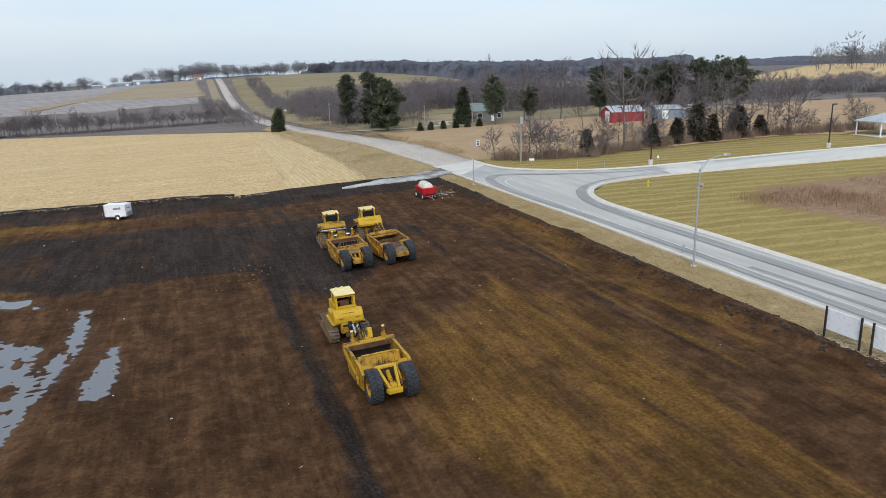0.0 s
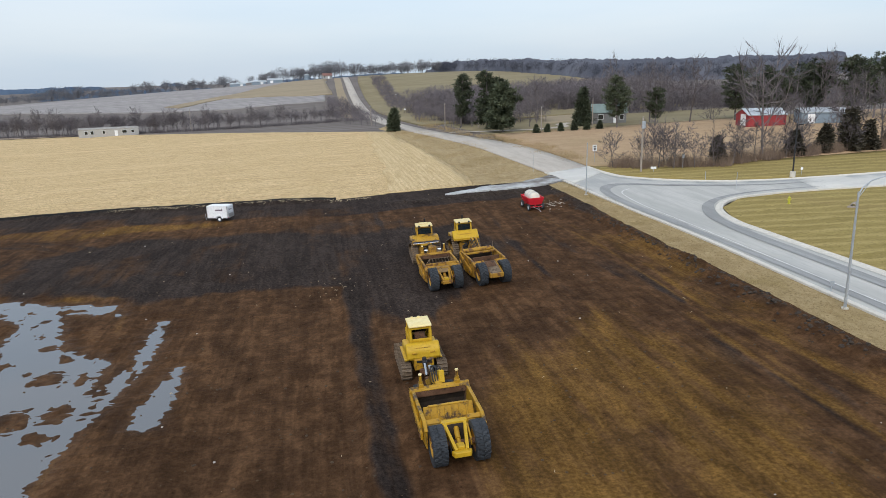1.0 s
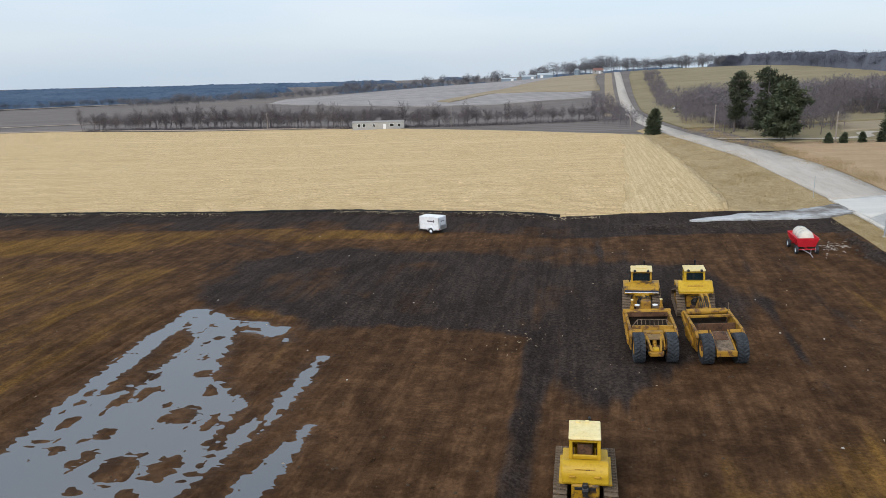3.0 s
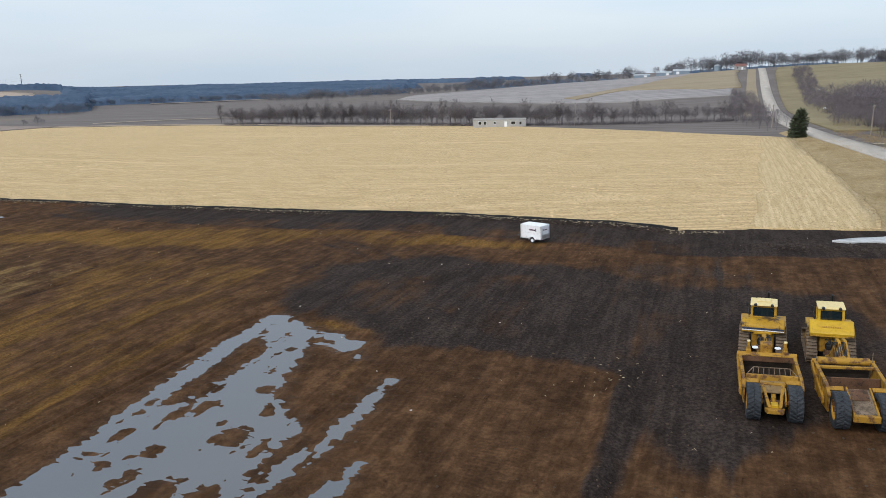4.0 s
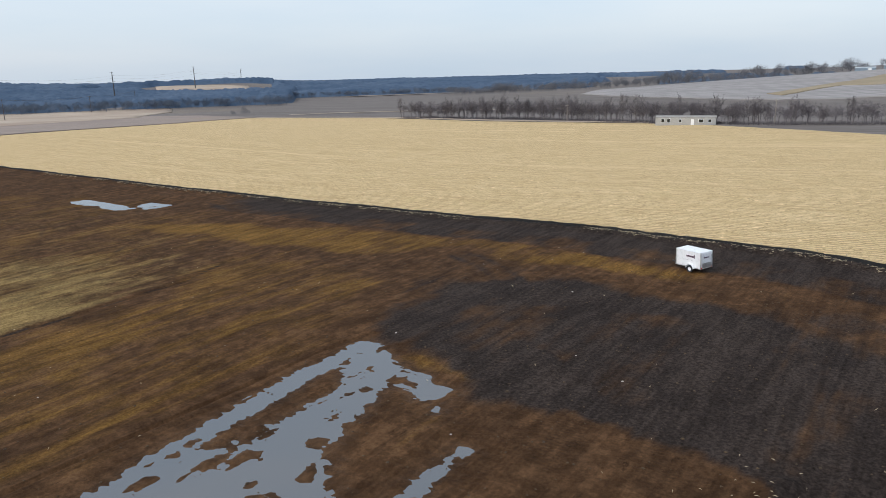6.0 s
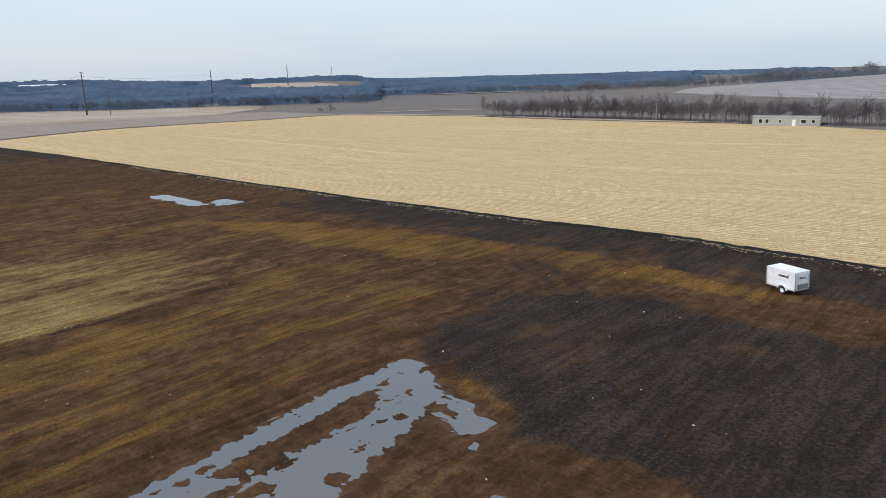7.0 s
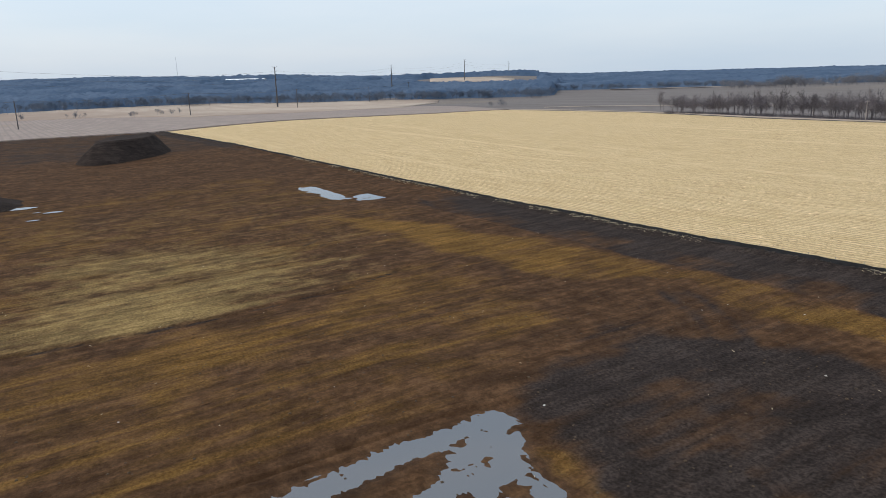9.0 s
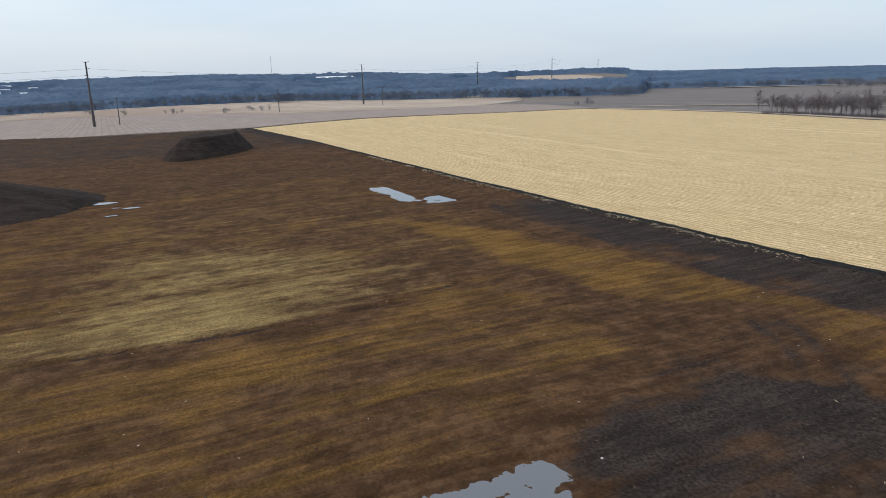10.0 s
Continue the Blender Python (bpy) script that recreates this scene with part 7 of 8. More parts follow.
def tank_wagon(m):
    t = thing("tank_wagon", m, "red flared farm wagon carrying a cream tank", "wagon")
    s = Shape()
    v = []
    for z, hx, y0, y1 in ((0.62, 0.66, -1.28, 1.28), (1.24, 0.88, -1.45, 1.45), (1.42, 0.90, -1.47, 1.47)):
        v += [(-hx, y0, z), (hx, y0, z), (hx, y1, z), (-hx, y1, z)]
    f = [(3, 2, 1, 0)] + [(r * 4 + k, r * 4 + (k + 1) % 4, r * 4 + 4 + (k + 1) % 4, r * 4 + 4 + k) for r in (0, 1) for k in range(4)]
    inner = [(a * 0.95, b * 0.97, c) for a, b, c in v[8:]] + [(a * 0.93, b * 0.95, c + 0.02) for a, b, c in v[4:8]]
    f += [(8 + k, 8 + (k + 1) % 4, 12 + (k + 1) % 4, 12 + k) for k in range(4)] + [(12 + k, 12 + (k + 1) % 4, 16 + (k + 1) % 4, 16 + k) for k in range(4)] + [(16, 17, 18, 19)]
    s.add(v + inner, f)
    body = part("hopper", s, RED, t)
    for k in range(5):
        y = -1.2 + k * 0.6
        for sx in (-1, 1):
            part("side_rib", Shape().tube([(sx * 0.69, y * 0.88, 0.66), (sx * 0.91, y, 1.25), (sx * 0.92, y, 1.42)], 0.025, 5), RED, body)
    s = Shape()
    prof = [(0.01, -1.32), (0.35, -1.30), (0.55, -1.15), (0.60, -0.9), (0.60, 0.9), (0.55, 1.15), (0.35, 1.30), (0.01, 1.32)]
    s.turned(prof, 24, Matrix.Translation((0, 0, 1.36)) @ Matrix.Rotation(math.pi / 2, 4, "Z"))
    tank = part("tank", s, TARP, t, "cream poly tank", True)
    part("fill_cap", Shape().rod((0, 0.2, 1.94), (0, 0.2, 2.04), 0.18, seg=14), TARP, tank)
    for y in (-0.7, 0.0, 0.7):
        part("tank_strap", Shape().tube([(0.62 * math.cos(a), y, 1.36 + 0.62 * math.sin(a)) for a in np.linspace(0, math.pi, 12)], 0.018, 5), GALV, tank)
    for x in (-0.8, 0.8):
        for y in (-1.2, 1.2):
            w = new("wheel")
            w.parent, w.location = t, (x, y, 0.36)
            part("tyre", Shape().turned([(0.2, -0.08), (0.28, -0.11), (0.35, -0.1), (0.36, 0), (0.35, 0.1), (0.28, 0.11), (0.2, 0.08)], 22), TYRE, w, smooth=True)
            part("rim", Shape().turned([(0.01, -0.03), (0.12, -0.02), (0.205, -0.07), (0.205, 0.07), (0.12, 0.03), (0.01, 0.04)], 18), WHITE, w, smooth=True)
    s = Shape()
    s.box(-0.06, 0.06, -1.5, 1.3, 0.42, 0.54).box(-0.75, 0.75, -1.26, -1.14, 0.32, 0.42).box(-0.75, 0.75, 1.14, 1.26, 0.32, 0.42).box(-0.4, 0.4, -0.8, -0.7, 0.5, 0.74).box(-0.4, 0.4, 0.7, 0.8, 0.5, 0.74)
    part("running_gear", s, RED, t)
    part("tongue", Shape().tube([(-0.35, 1.3, 0.4), (0, 2.4, 0.3)], 0.03, 6).tube([(0.35, 1.3, 0.4), (0, 2.4, 0.3)], 0.03, 6).tube([(0, 2.35, 0.3), (0, 3.0, 0.18)], 0.035, 6), GALV, t, "bare metal drawbar")
    return t


cargo_trailer(on_site(-7.6, 89.3, 66))
tank_wagon(on_site(27.4, 79.9, 180))


# signboards seen from the back
def sign_board(x, y0, y1):
    t = thing("sign_board", on_land(x, (y0 + y1) / 2), "blank white sign board on black posts in straw mulch", "sign", "sign boards")
    h = (y1 - y0) / 2
    part("panel", Shape().box(0.06, 0.10, -h + 0.02, h - 0.02, 0.62, 1.85, bevel=0.01), WHITE, t, "plain white panel")
    for y in (-h, h):
        part("post", Shape().box(-0.05, 0.05, y - 0.05, y + 0.05, -0.3, 2.0, bevel=0.01), BLACK, t)
    return t


sign_board(33.45, 25.65, 27.9)
sign_board(33.45, 22.7, 24.95)


def street_lamp(x, y):
    t = thing("street_lamp", on_land(x, y), "tall galvanised street lamp with a curved arm by the road", "street lamp", "street lamps")
    part("base", Shape().rod((0, 0, -0.1), (0, 0, 0.12), 0.22, seg=14).box(-0.16, 0.16, -0.16, 0.16, 0.1, 0.16), CONC, t)
    part("pole", Shape().rod((0, 0, 0.15), (0, 0, 7.6), 0.095, 0.06, 12), GALV, t, smooth=True)
    arm = part("arm", Shape().tube([(0, 0, 7.4), (0.25, 0, 7.85), (0.8, 0, 8.25), (1.6, 0, 8.45), (2.2, 0, 8.5)], 0.05, 8, 0.035), GALV, t, smooth=True)
    part("lamp_head", Shape().prism([(2.1, 8.44), (2.25, 8.60), (2.75, 8.58), (2.85, 8.48), (2.7, 8.42)], -0.14, 0.14, "y", bevel=0.03), GALV, arm)
    part("brace", Shape().rod((0, 0, 7.2), (0.75, 0, 8.2), 0.025, seg=6), GALV, arm)
    return t


street_lamp(36.2, 42.3)
t = thing("bare_pole", on_land(35.5, 84.2), "plain galvanised pole beside the junction", "pole")
part("base", Shape().rod((0, 0, -0.1), (0, 0, 0.12), 0.2, seg=12), CONC, t)
part("pole", Shape().rod((0, 0, 0.1), (0, 0, 6.3), 0.07, 0.05, 10), GALV, t, smooth=True)


def lot_light(x, y, h=6.6):
    t = thing("lot_light", on_land(x, y), "black square-headed light pole on a concrete base", "street lamp", "black light poles")
    part("base", Shape().rod((0, 0, -0.2), (0, 0, 0.75), 0.34, seg=18), CONC, t, "round concrete base", True)
    part("pole", Shape().box(-0.07, 0.07, -0.07, 0.07, 0.7, h, bevel=0.01), BLACK, t)
    head = part("lamp_head", Shape().box(0.1, 0.75, -0.2, 0.2, h - 0.12, h + 0.06, bevel=0.03).box(0.0, 0.15, -0.05, 0.05, h - 0.08, h), BLACK, t)
    part("lens", Shape().box(0.2, 0.68, -0.16, 0.16, h - 0.135, h - 0.118, bevel=0.003), WHITE, head)
    return t


lot_light(62.6, 83.4)
lot_light(93.4, 80.9)


def utility_pole(x, y, h, arms=1, yaw=0.0, boxed=False):
    t = thing("utility_pole", on_land(x, y, yaw), "weathered wooden utility pole" + (" with a grey meter box" if boxed else " with a crossarm"), "utility pole", "utility poles")
    part("pole", Shape().rod((0, 0, -0.4), (0, 0, h), 0.15, 0.1, 9), WOODPOLE, t, smooth=True)
    for k in range(arms):
        a = part("crossarm", Shape().box(-1.0, 1.0, -0.06, 0.06, h - 0.45 - k * 0.8, h - 0.33 - k * 0.8, bevel=0.01), WOODPOLE, t)
        for x_ in (-0.9, -0.3, 0.3, 0.9):
            part("insulator", Shape().rod((x_, 0, h - 0.33 - k * 0.8), (x_, 0, h - 0.18 - k * 0.8), 0.04, 0.03, 6), GALV, a)
    if boxed:
        part("meter_box", Shape().box(-0.2, 0.2, -0.34, -0.12, h - 1.6, h - 0.6, bevel=0.02), GALV, t)
        part("transformer", Shape().rod((0.25, 0, h - 1.5), (0.25, 0, h - 0.7), 0.16, seg=12), GALV, t)
    return t


utility_pole(48.4, 96.2, 7.6, 0, 0, True)
for x, y, h in ((39.0, 193, 6.4), (46.2, 184.5, 6.6), (55.2, 160.5, 5.6), (69.2, 164.5, 6.5), (-37.5, 264, 7.5), (21.5, 221, 6), (-115, 280, 6.5)):
    utility_pole(x, y, h, 1, 70)


def road_sign(x, y, h, w, ht, yaw, kind, label):
    t = thing("road_sign", on_land(x, y, yaw), label, "road sign", "road signs")
    part("post", Shape().box(-0.03, 0.03, -0.02, 0.02, -0.3, h, bevel=0.006), GALV, t)
    if ht:
        p = part("plate", Shape().box(-w / 2, w / 2, -0.035, -0.022, h - ht, h + 0.02, bevel=0.004), WHITE if kind == 0 else GALV, t)
        if kind == 0 and ht > 0.5:
            part("lettering", Shape().box(-w * 0.3, w * 0.3, -0.042, -0.034, h - ht * 0.38, h - ht * 0.18, bevel=0.002).box(-w * 0.22, w * 0.22, -0.042, -0.034, h - ht * 0.85, h - ht * 0.5, bevel=0.002), BLACK, p, "black text bars")
    return t


road_sign(46.2, 107.6, 2.7, 0.75, 0.95, 10, 0, "white rectangular roadside sign with black text")
road_sign(35.0, 103.4, 2.6, 0.0, 0.0, 0, 1, "bare galvanised sign post by the gravel road")
road_sign(49.6, 94.9, 0.8, 0.75, 0.3, -20, 0, "low white roadside board sign on the lawn")
road_sign(51.8, 78.7, 2.2, 0.75, 0.75, 60, 1, "grey back of a road sign at the junction")
road_sign(54.7, 96.2, 2.0, 0.5, 0.6, 20, 1, "small pale sign in front of the hedge")
road_sign(64.2, 83.9, 1.1, 0.4, 0.35, 10, 0, "small white notice on a thin post")
road_sign(52.55, 86.6, 1.1, 0.0, 0.0, 0, 1, "short dark marker post on the lawn")
road_sign(37.6, 45.3, 0.8, 0.35, 0.3, 0, 1, "small grey utility marker in the verge")


HYDRANT = plain("lime_yellow_enamel", (0.46, 0.44, 0.05), (0.54, 0.51, 0.07), 2, 0.45, bump=0.05)


def hydrant(x, y):
    t = thing("fire_hydrant", on_land(x, y), "lime-yellow fire hydrant on the mown lawn", "hydrant")
    part("barrel", Shape().rod((0, 0, -0.1), (0, 0, 0.62), 0.13, 0.12, 14).rod((0, 0, 0.0), (0, 0, 0.06), 0.2, seg=14).rod((0, 0, 0.6), (0, 0, 0.66), 0.17, seg=14), HYDRANT, t, smooth=True)
    part("bonnet", Shape().rod((0, 0, 0.66), (0, 0, 0.80), 0.15, 0.06, 14).rod((0, 0, 0.8), (0, 0, 0.88), 0.04, seg=6), HYDRANT, t, smooth=True)
    for a in (0, 90, 180):
        part("outlet", Shape().rod((0, 0, 0.48), (0.22 * math.cos(radians(a)), 0.22 * math.sin(radians(a)), 0.48), 0.06, seg=10), HYDRANT, t)
    return t


hydrant(52.5, 70.2)
# drain pipe end and stones in the lawn hollow
t = thing("culvert", on_land(57.2, 66.5, 40), "weathered grey-brown culvert end in the grass hollow", "culvert")
part("pipe", Shape().turned([(0.25, -0.6), (0.34, -0.6), (0.34, 0.6), (0.25, 0.6)], 18), WOODPOLE, t, m=pose(0, 0, 0.12))
part("apron", Shape().box(-0.8, -0.5, -0.5, 0.5, -0.1, 0.16, bevel=0.03), WOODPOLE, t)


# silt fence along the field edge
def silt_fence(xs):
    t = thing("silt_fence", pose(0, 0, 0), "low black fabric silt fence along the field edge", "fence")
    s, top = Shape(), []
    r = random.Random(8)
    for x in xs:
        y = float(fence_y(x))
        z = float(site_z(np.array(x), np.array(y))) - 0.05
        top.append((x, y, z, 0.44 + r.uniform(-0.06, 0.05), r.uniform(-0.04, 0.04)))
    v = []
    for x, y, z, h, b in top:
        v += [(x, y - 0.02, z), (x, y - 0.02 + b, z + h), (x, y + 0.02 + b, z + h), (x, y + 0.02, z)]
    n = len(top)
    f = [(k * 4 + j, (k + 1) * 4 + j, (k + 1) * 4 + (j + 1) % 4, k * 4 + (j + 1) % 4) for k in range(n - 1) for j in range(4)]
    s.add(v, f + [(0, 1, 2, 3), (n * 4 - 4, n * 4 - 3, n * 4 - 2, n * 4 - 1)])
    part("fabric", s, FENCE, t)
    post = Shape().box(-0.02, 0.02, -0.02, 0.02, -0.1, 0.62, bevel=0.004).mesh("post", WOODPOLE)
    for x, y, z, h, b in top[::3]:
        part("post", post, WOODPOLE, t, m=pose(x, y + 0.05, z, r.uniform(-4, 4), r.uniform(-4, 4)))
    return t


silt_fence(lines((-268, -120, 2.0), (-120, 6, 0.8)))


# stockpiles
def stockpile(name, cx, cy, rx, ry, h, flat, seed, label, yaw=0.0):
    n = 56
    us = np.linspace(-1.15, 1.15, n)
    U, V = np.meshgrid(us, us)
    c, s_ = math.cos(radians(yaw)), math.sin(radians(yaw))
    X, Y = cx + c * U * rx - s_ * V * ry, cy + s_ * U * rx + c * V * ry
    R = np.sqrt(U * U + V * V) + 0.22 * (fbm(X / 9, Y / 9, 3, seed) - 0.5)
    Z = h * np.clip((1 - R) / (1 - flat), 0, 1)
    Z = Z + (Z > 0.02) * 0.5 * (fbm(X / 2.5, Y / 2.5, 4, seed) - 0.5)
    Z = site_z(X, Y) + Z - 0.35 * (R > 1)
    verts = np.stack([X, Y, Z], -1).reshape(-1, 3)
    i = (np.arange(n - 1)[:, None] * n + np.arange(n - 1)[None, :]).ravel()
    me = bpy.data.meshes.new(name)
    me.from_pydata(verts.tolist(), [], np.stack([i, i + 1, i + n + 1, i + n], -1).tolist())
    at = me.attributes.new("tone", "FLOAT_COLOR", "POINT")
    tone = np.zeros((n * n, 4), np.float32)
    tone[:, 2] = 1.15
    at.data.foreach_set("color", tone.ravel())
    me.materials.append(SOIL)
    me.polygons.foreach_set("use_smooth", [True] * len(me.polygons))
    return tagged(new(name, me), label, "soil mound")


stockpile("soil_mound", -128, 23.5, 16.5, 22.5, 5.8, 0.12, 2, "large heap of black topsoil with sloping sides", 8)
stockpile("soil_mound", -191, 72, 18, 9, 4.7, 0.6, 4, "flat-topped heap of black topsoil near the field", -32)

# small pools by the near heap
for x, y, rx, ry in ((-123.6, 45.6, 1.3, 2.3), (-116.4, 49.8, 0.7, 1.5), (-111.2, 46.8, 0.4, 1.0), (-118.0, 47.6, 0.3, 0.6)):
    me = bpy.data.meshes.new("small_puddle")
    ring = [(x + rx * math.cos(a) * (0.7 + 0.5 * float(vnoise(3 * math.cos(a) + x, 3 * math.sin(a) + 9, 2))), y + ry * math.sin(a) * (0.7 + 0.5 * float(vnoise(3 * math.cos(a), 3 * math.sin(a) + y, 4)))) for a in np.linspace(0, 2 * math.pi, 28, endpoint=False)]
    zz = max(float(site_z(np.array(a), np.array(b))) for a, b in ring) + 0.02
    me.from_pydata([(a, b, zz) for a, b in ring], [], [tuple(range(28))])
    me.materials.append(WATER)
    tagged(new("small_puddle", me), "small rain puddle beside the soil heap", "puddle", kind="structure")


def lumps(name, spots, material, label, category):
    """Clods and stones: low, uneven lumps, one mesh."""
    r = random.Random(len(spots))
    v, f = [], []
    for x, y, z, s in spots:
        k = len(v)
        for zz, q in ((-0.3, 0.9), (0.15, 1.0), (0.5, 0.55)):
            for j in range(5):
                a = 6.283 * (j + r.uniform(-0.3, 0.3)) / 5
                v.append((x + s * q * r.uniform(0.7, 1.2) * math.cos(a), y + s * q * r.uniform(0.7, 1.2) * math.sin(a), z + s * zz * r.uniform(0.8, 1.2)))
        f += [(k + g * 5 + j, k + g * 5 + (j + 1) % 5, k + g * 5 + 5 + (j + 1) % 5, k + g * 5 + 5 + j) for g in (0, 1) for j in range(5)] + [tuple(k + 10 + j for j in range(5))]
    me = bpy.data.meshes.new(name)
    me.from_pydata(v, [], f)
    me.materials.append(material)
    return tagged(new(name, me), label, category, kind="stuff")


def on_soil(xy, s0, s1):
    X, Y = np.array([p[0] for p in xy]), np.array([p[1] for p in xy])
    return [(a, b, c, rng.uniform(s0, s1) * rng.uniform(0.5, 1)) for a, b, c in zip(X.tolist(), Y.tolist(), site_z(X, Y).tolist())]


clod_xy = [(rng.gauss(32.2, 0.55), rng.uniform(12, 88)) for _ in range(700)] + [(rng.uniform(14, 31), rng.gauss(90, 0.9)) for _ in range(350)]
clod_xy += [(x, float(fence_y(x)) - rng.uniform(0.4, 1.6)) for x in (rng.uniform(-130, 6) for _ in range(900))]
clod_xy = [(min(a, 33.0), b) for a, b in clod_xy]
lumps("topsoil_clods", on_soil(clod_xy, 0.06, 0.24), plain("black_clods", (0.030, 0.022, 0.017), (0.058, 0.043, 0.031), 2, 0.95, space="world"), "black topsoil clods along the ridges", "soil clods")
lumps("small_clods", on_soil([(rng.uniform(-40, 31), rng.uniform(26, 90)) for _ in range(2600)], 0.03, 0.11), plain("brown_clods", (0.05, 0.034, 0.02), (0.085, 0.055, 0.028), 2, 0.95, space="world"), "small brown clods scattered over the graded soil", "soil clods")
lumps("pale_stones", on_soil([(rng.uniform(-60, 31), rng.uniform(24, 92)) for _ in range(40)] + [(rng.gauss(29.6, 0.5), rng.gauss(79.5, 1.0)) for _ in range(16)], 0.05, 0.11), STONE, "pale stones lying on the soil", "stones")


def litter(name, spots, length, material, label):
    """Bits of corn stalk and roots: thin bent slivers, one mesh."""
    r = random.Random(5)
    v, f = [], []
    for x, y, z in spots:
        k, a, L = len(v), r.uniform(0, 6.283), length * r.uniform(0.4, 1.2)
        dx, dy, w = math.cos(a) * L / 2, math.sin(a) * L / 2, 0.010 + 0.014 * r.random()
        nx, ny, lift = -math.sin(a) * w, math.cos(a) * w, 0.03 + 0.07 * r.random()
        v += [(x - dx, y - dy, z + 0.02), (x + nx, y + ny, z + lift), (x - nx, y - ny, z + lift), (x + dx, y + dy, z + 0.03 + 0.1 * r.random()), (x, y, z + lift + 0.04)]
        f += [(0 + k, 1 + k, 4 + k), (0 + k, 4 + k, 2 + k), (1 + k, 3 + k, 4 + k), (4 + k, 3 + k, 2 + k), (0 + k, 2 + k, 1 + k), (1 + k, 2 + k, 3 + k)]
    me = bpy.data.meshes.new(name)
    me.from_pydata(v, [], f)
    me.materials.append(material)
    return tagged(new(name, me), label, "litter", kind="stuff")


def soil_spots(xy):
    X, Y = np.array([p[0] for p in xy]), np.array([p[1] for p in xy])
    return list(zip(X.tolist(), Y.tolist(), site_z(X, Y).tolist()))


row = []
while len(row) < 1200:
    x = rng.uniform(-150, 12)
    if vnoise(x / 4, 0.5, 3) > 0.42:
        row.append((x, float(fence_y(x)) - rng.gauss(1.0, 0.22)))
litter("stalk_litter", soil_spots(row), 0.5, STRAW, "bleached corn stalks raked along the silt fence")
litter("scattered_litter", soil_spots([(rng.uniform(-70, 31), rng.uniform(24, 94)) for _ in range(130)] + [(rng.gauss(4.6, 1.0), rng.gauss(58.5, 1.2)) for _ in range(22)]), 0.22, STRAW, "scattered bits of pale straw and root")
litter("pale_debris", soil_spots([(rng.gauss(30.4, 0.5), rng.gauss(80.6, 0.9)) for _ in range(30)]), 0.8, STONE, "pale broken sticks and rubble beside the soil ridge")
litter("straw_mulch", [(a, b, land_z(a, b) + 0.06) for a, b in ((rng.gauss(33.6, 0.55), rng.uniform(21.5, 29.0)) for _ in range(900))], 0.4, STRAW, "straw mulch round the sign posts")

# ---- buildings and far things ----
def gable_house(name, m, L, W, eave, ridge, wall, roof, label, category, door=None, windows=(), overhang=0.3):
    """A gabled building, ridge along x; the front wall faces -y, the gable end -x."""
    t = thing(name, m, label, category)
    wall_t = 0.15
    for y in (-W / 2, W / 2):
        part("wall", Shape().box(-L / 2, L / 2, y - wall_t / 2, y + wall_t / 2, -0.5, eave, bevel=0.01), wall, t)
    for x in (-L / 2, L / 2):
        part("gable_wall", Shape().prism([(-W / 2, -0.5), (W / 2, -0.5), (W / 2, eave), (0, ridge), (-W / 2, eave)], x - wall_t / 2, x + wall_t / 2), wall, t)
    for sy in (-1, 1):
        o = overhang
        drop = (ridge - eave) / (W / 2) * o
        r = part("roof", Shape().prism([(0, ridge + 0.02), (0, ridge + 0.14), (sy * (W / 2 + o), eave - drop + 0.12), (sy * (W / 2 + o), eave - drop)], -L / 2 - o, L / 2 + o), roof, t)
        for k in range(int(L / (0.9 if L < 30 else 4))):
            x = -L / 2 + 0.45 + k * (0.9 if L < 30 else 4)
            part("roof_rib", Shape().prism([(0, ridge + 0.13), (0, ridge + 0.17), (sy * (W / 2 + o), eave - drop + 0.15), (sy * (W / 2 + o), eave - drop + 0.11)], x - 0.03, x + 0.03), roof, r)
    for wx, wz, ww, wh in windows:
        w = part("window", Shape().box(wx - ww / 2 - 0.08, wx + ww / 2 + 0.08, -W / 2 - 0.12, -W / 2 - 0.07, wz - wh / 2 - 0.08, wz + wh / 2 + 0.08, bevel=0.01), WHITE, t)
        part("pane", Shape().box(wx - ww / 2, wx + ww / 2, -W / 2 - 0.14, -W / 2 - 0.115, wz - wh / 2, wz + wh / 2, bevel=0.005), GLASS, w)
    if door:
        side, p, w, h = door
        if side == "gable":
            part("door", Shape().box(-L / 2 - 0.13, -L / 2 - 0.075, p - w / 2, p + w / 2, 0, h, bevel=0.01), WHITE, t, "white sliding door")
        else:
            part("door", Shape().box(p - w / 2, p + w / 2, -W / 2 - 0.13, -W / 2 - 0.075, 0, h, bevel=0.01), WHITE, t, "white door")
    return t


# darker copy of SIDING: the shade of the porch front is in the colour
DIMSIDING = plain("shaded_grey_siding", (0.17, 0.17, 0.17), (0.22, 0.22, 0.215), 1.0, 0.8, stretch=(1, 1, 8))
DULLROOF = plain("dull_tan_roof", (0.30, 0.285, 0.265), (0.36, 0.345, 0.32), 0.6, 0.8)
gable_house("barn", on_land(96, 139.2, -8), 7.8, 5.6, 2.3, 3.4, BARNRED, ROOFMETAL, "small faded red barn with a tin roof and white door", "barn", ("gable", -0.6, 2.3, 2.4))
gable_house("machine_shed", on_land(107.8, 136.5, -22), 8.5, 5.5, 2.2, 2.9, BLUEGREY, ROOFMETAL, "low blue-grey metal machine shed with a pale roof", "shed", ("front", -2.4, 1.4, 1.9))
gable_house("farmhouse", on_land(76, 171, -20), 8, 6.5, 2.6, 4.4, DIMSIDING, GREENROOF, "small pale farmhouse with a grey-green roof among trees", "house", ("front", 1.5, 0.95, 2.0), ((-2, 1.5, 1.2, 1.1), (3, 1.5, 0.9, 1.1)))
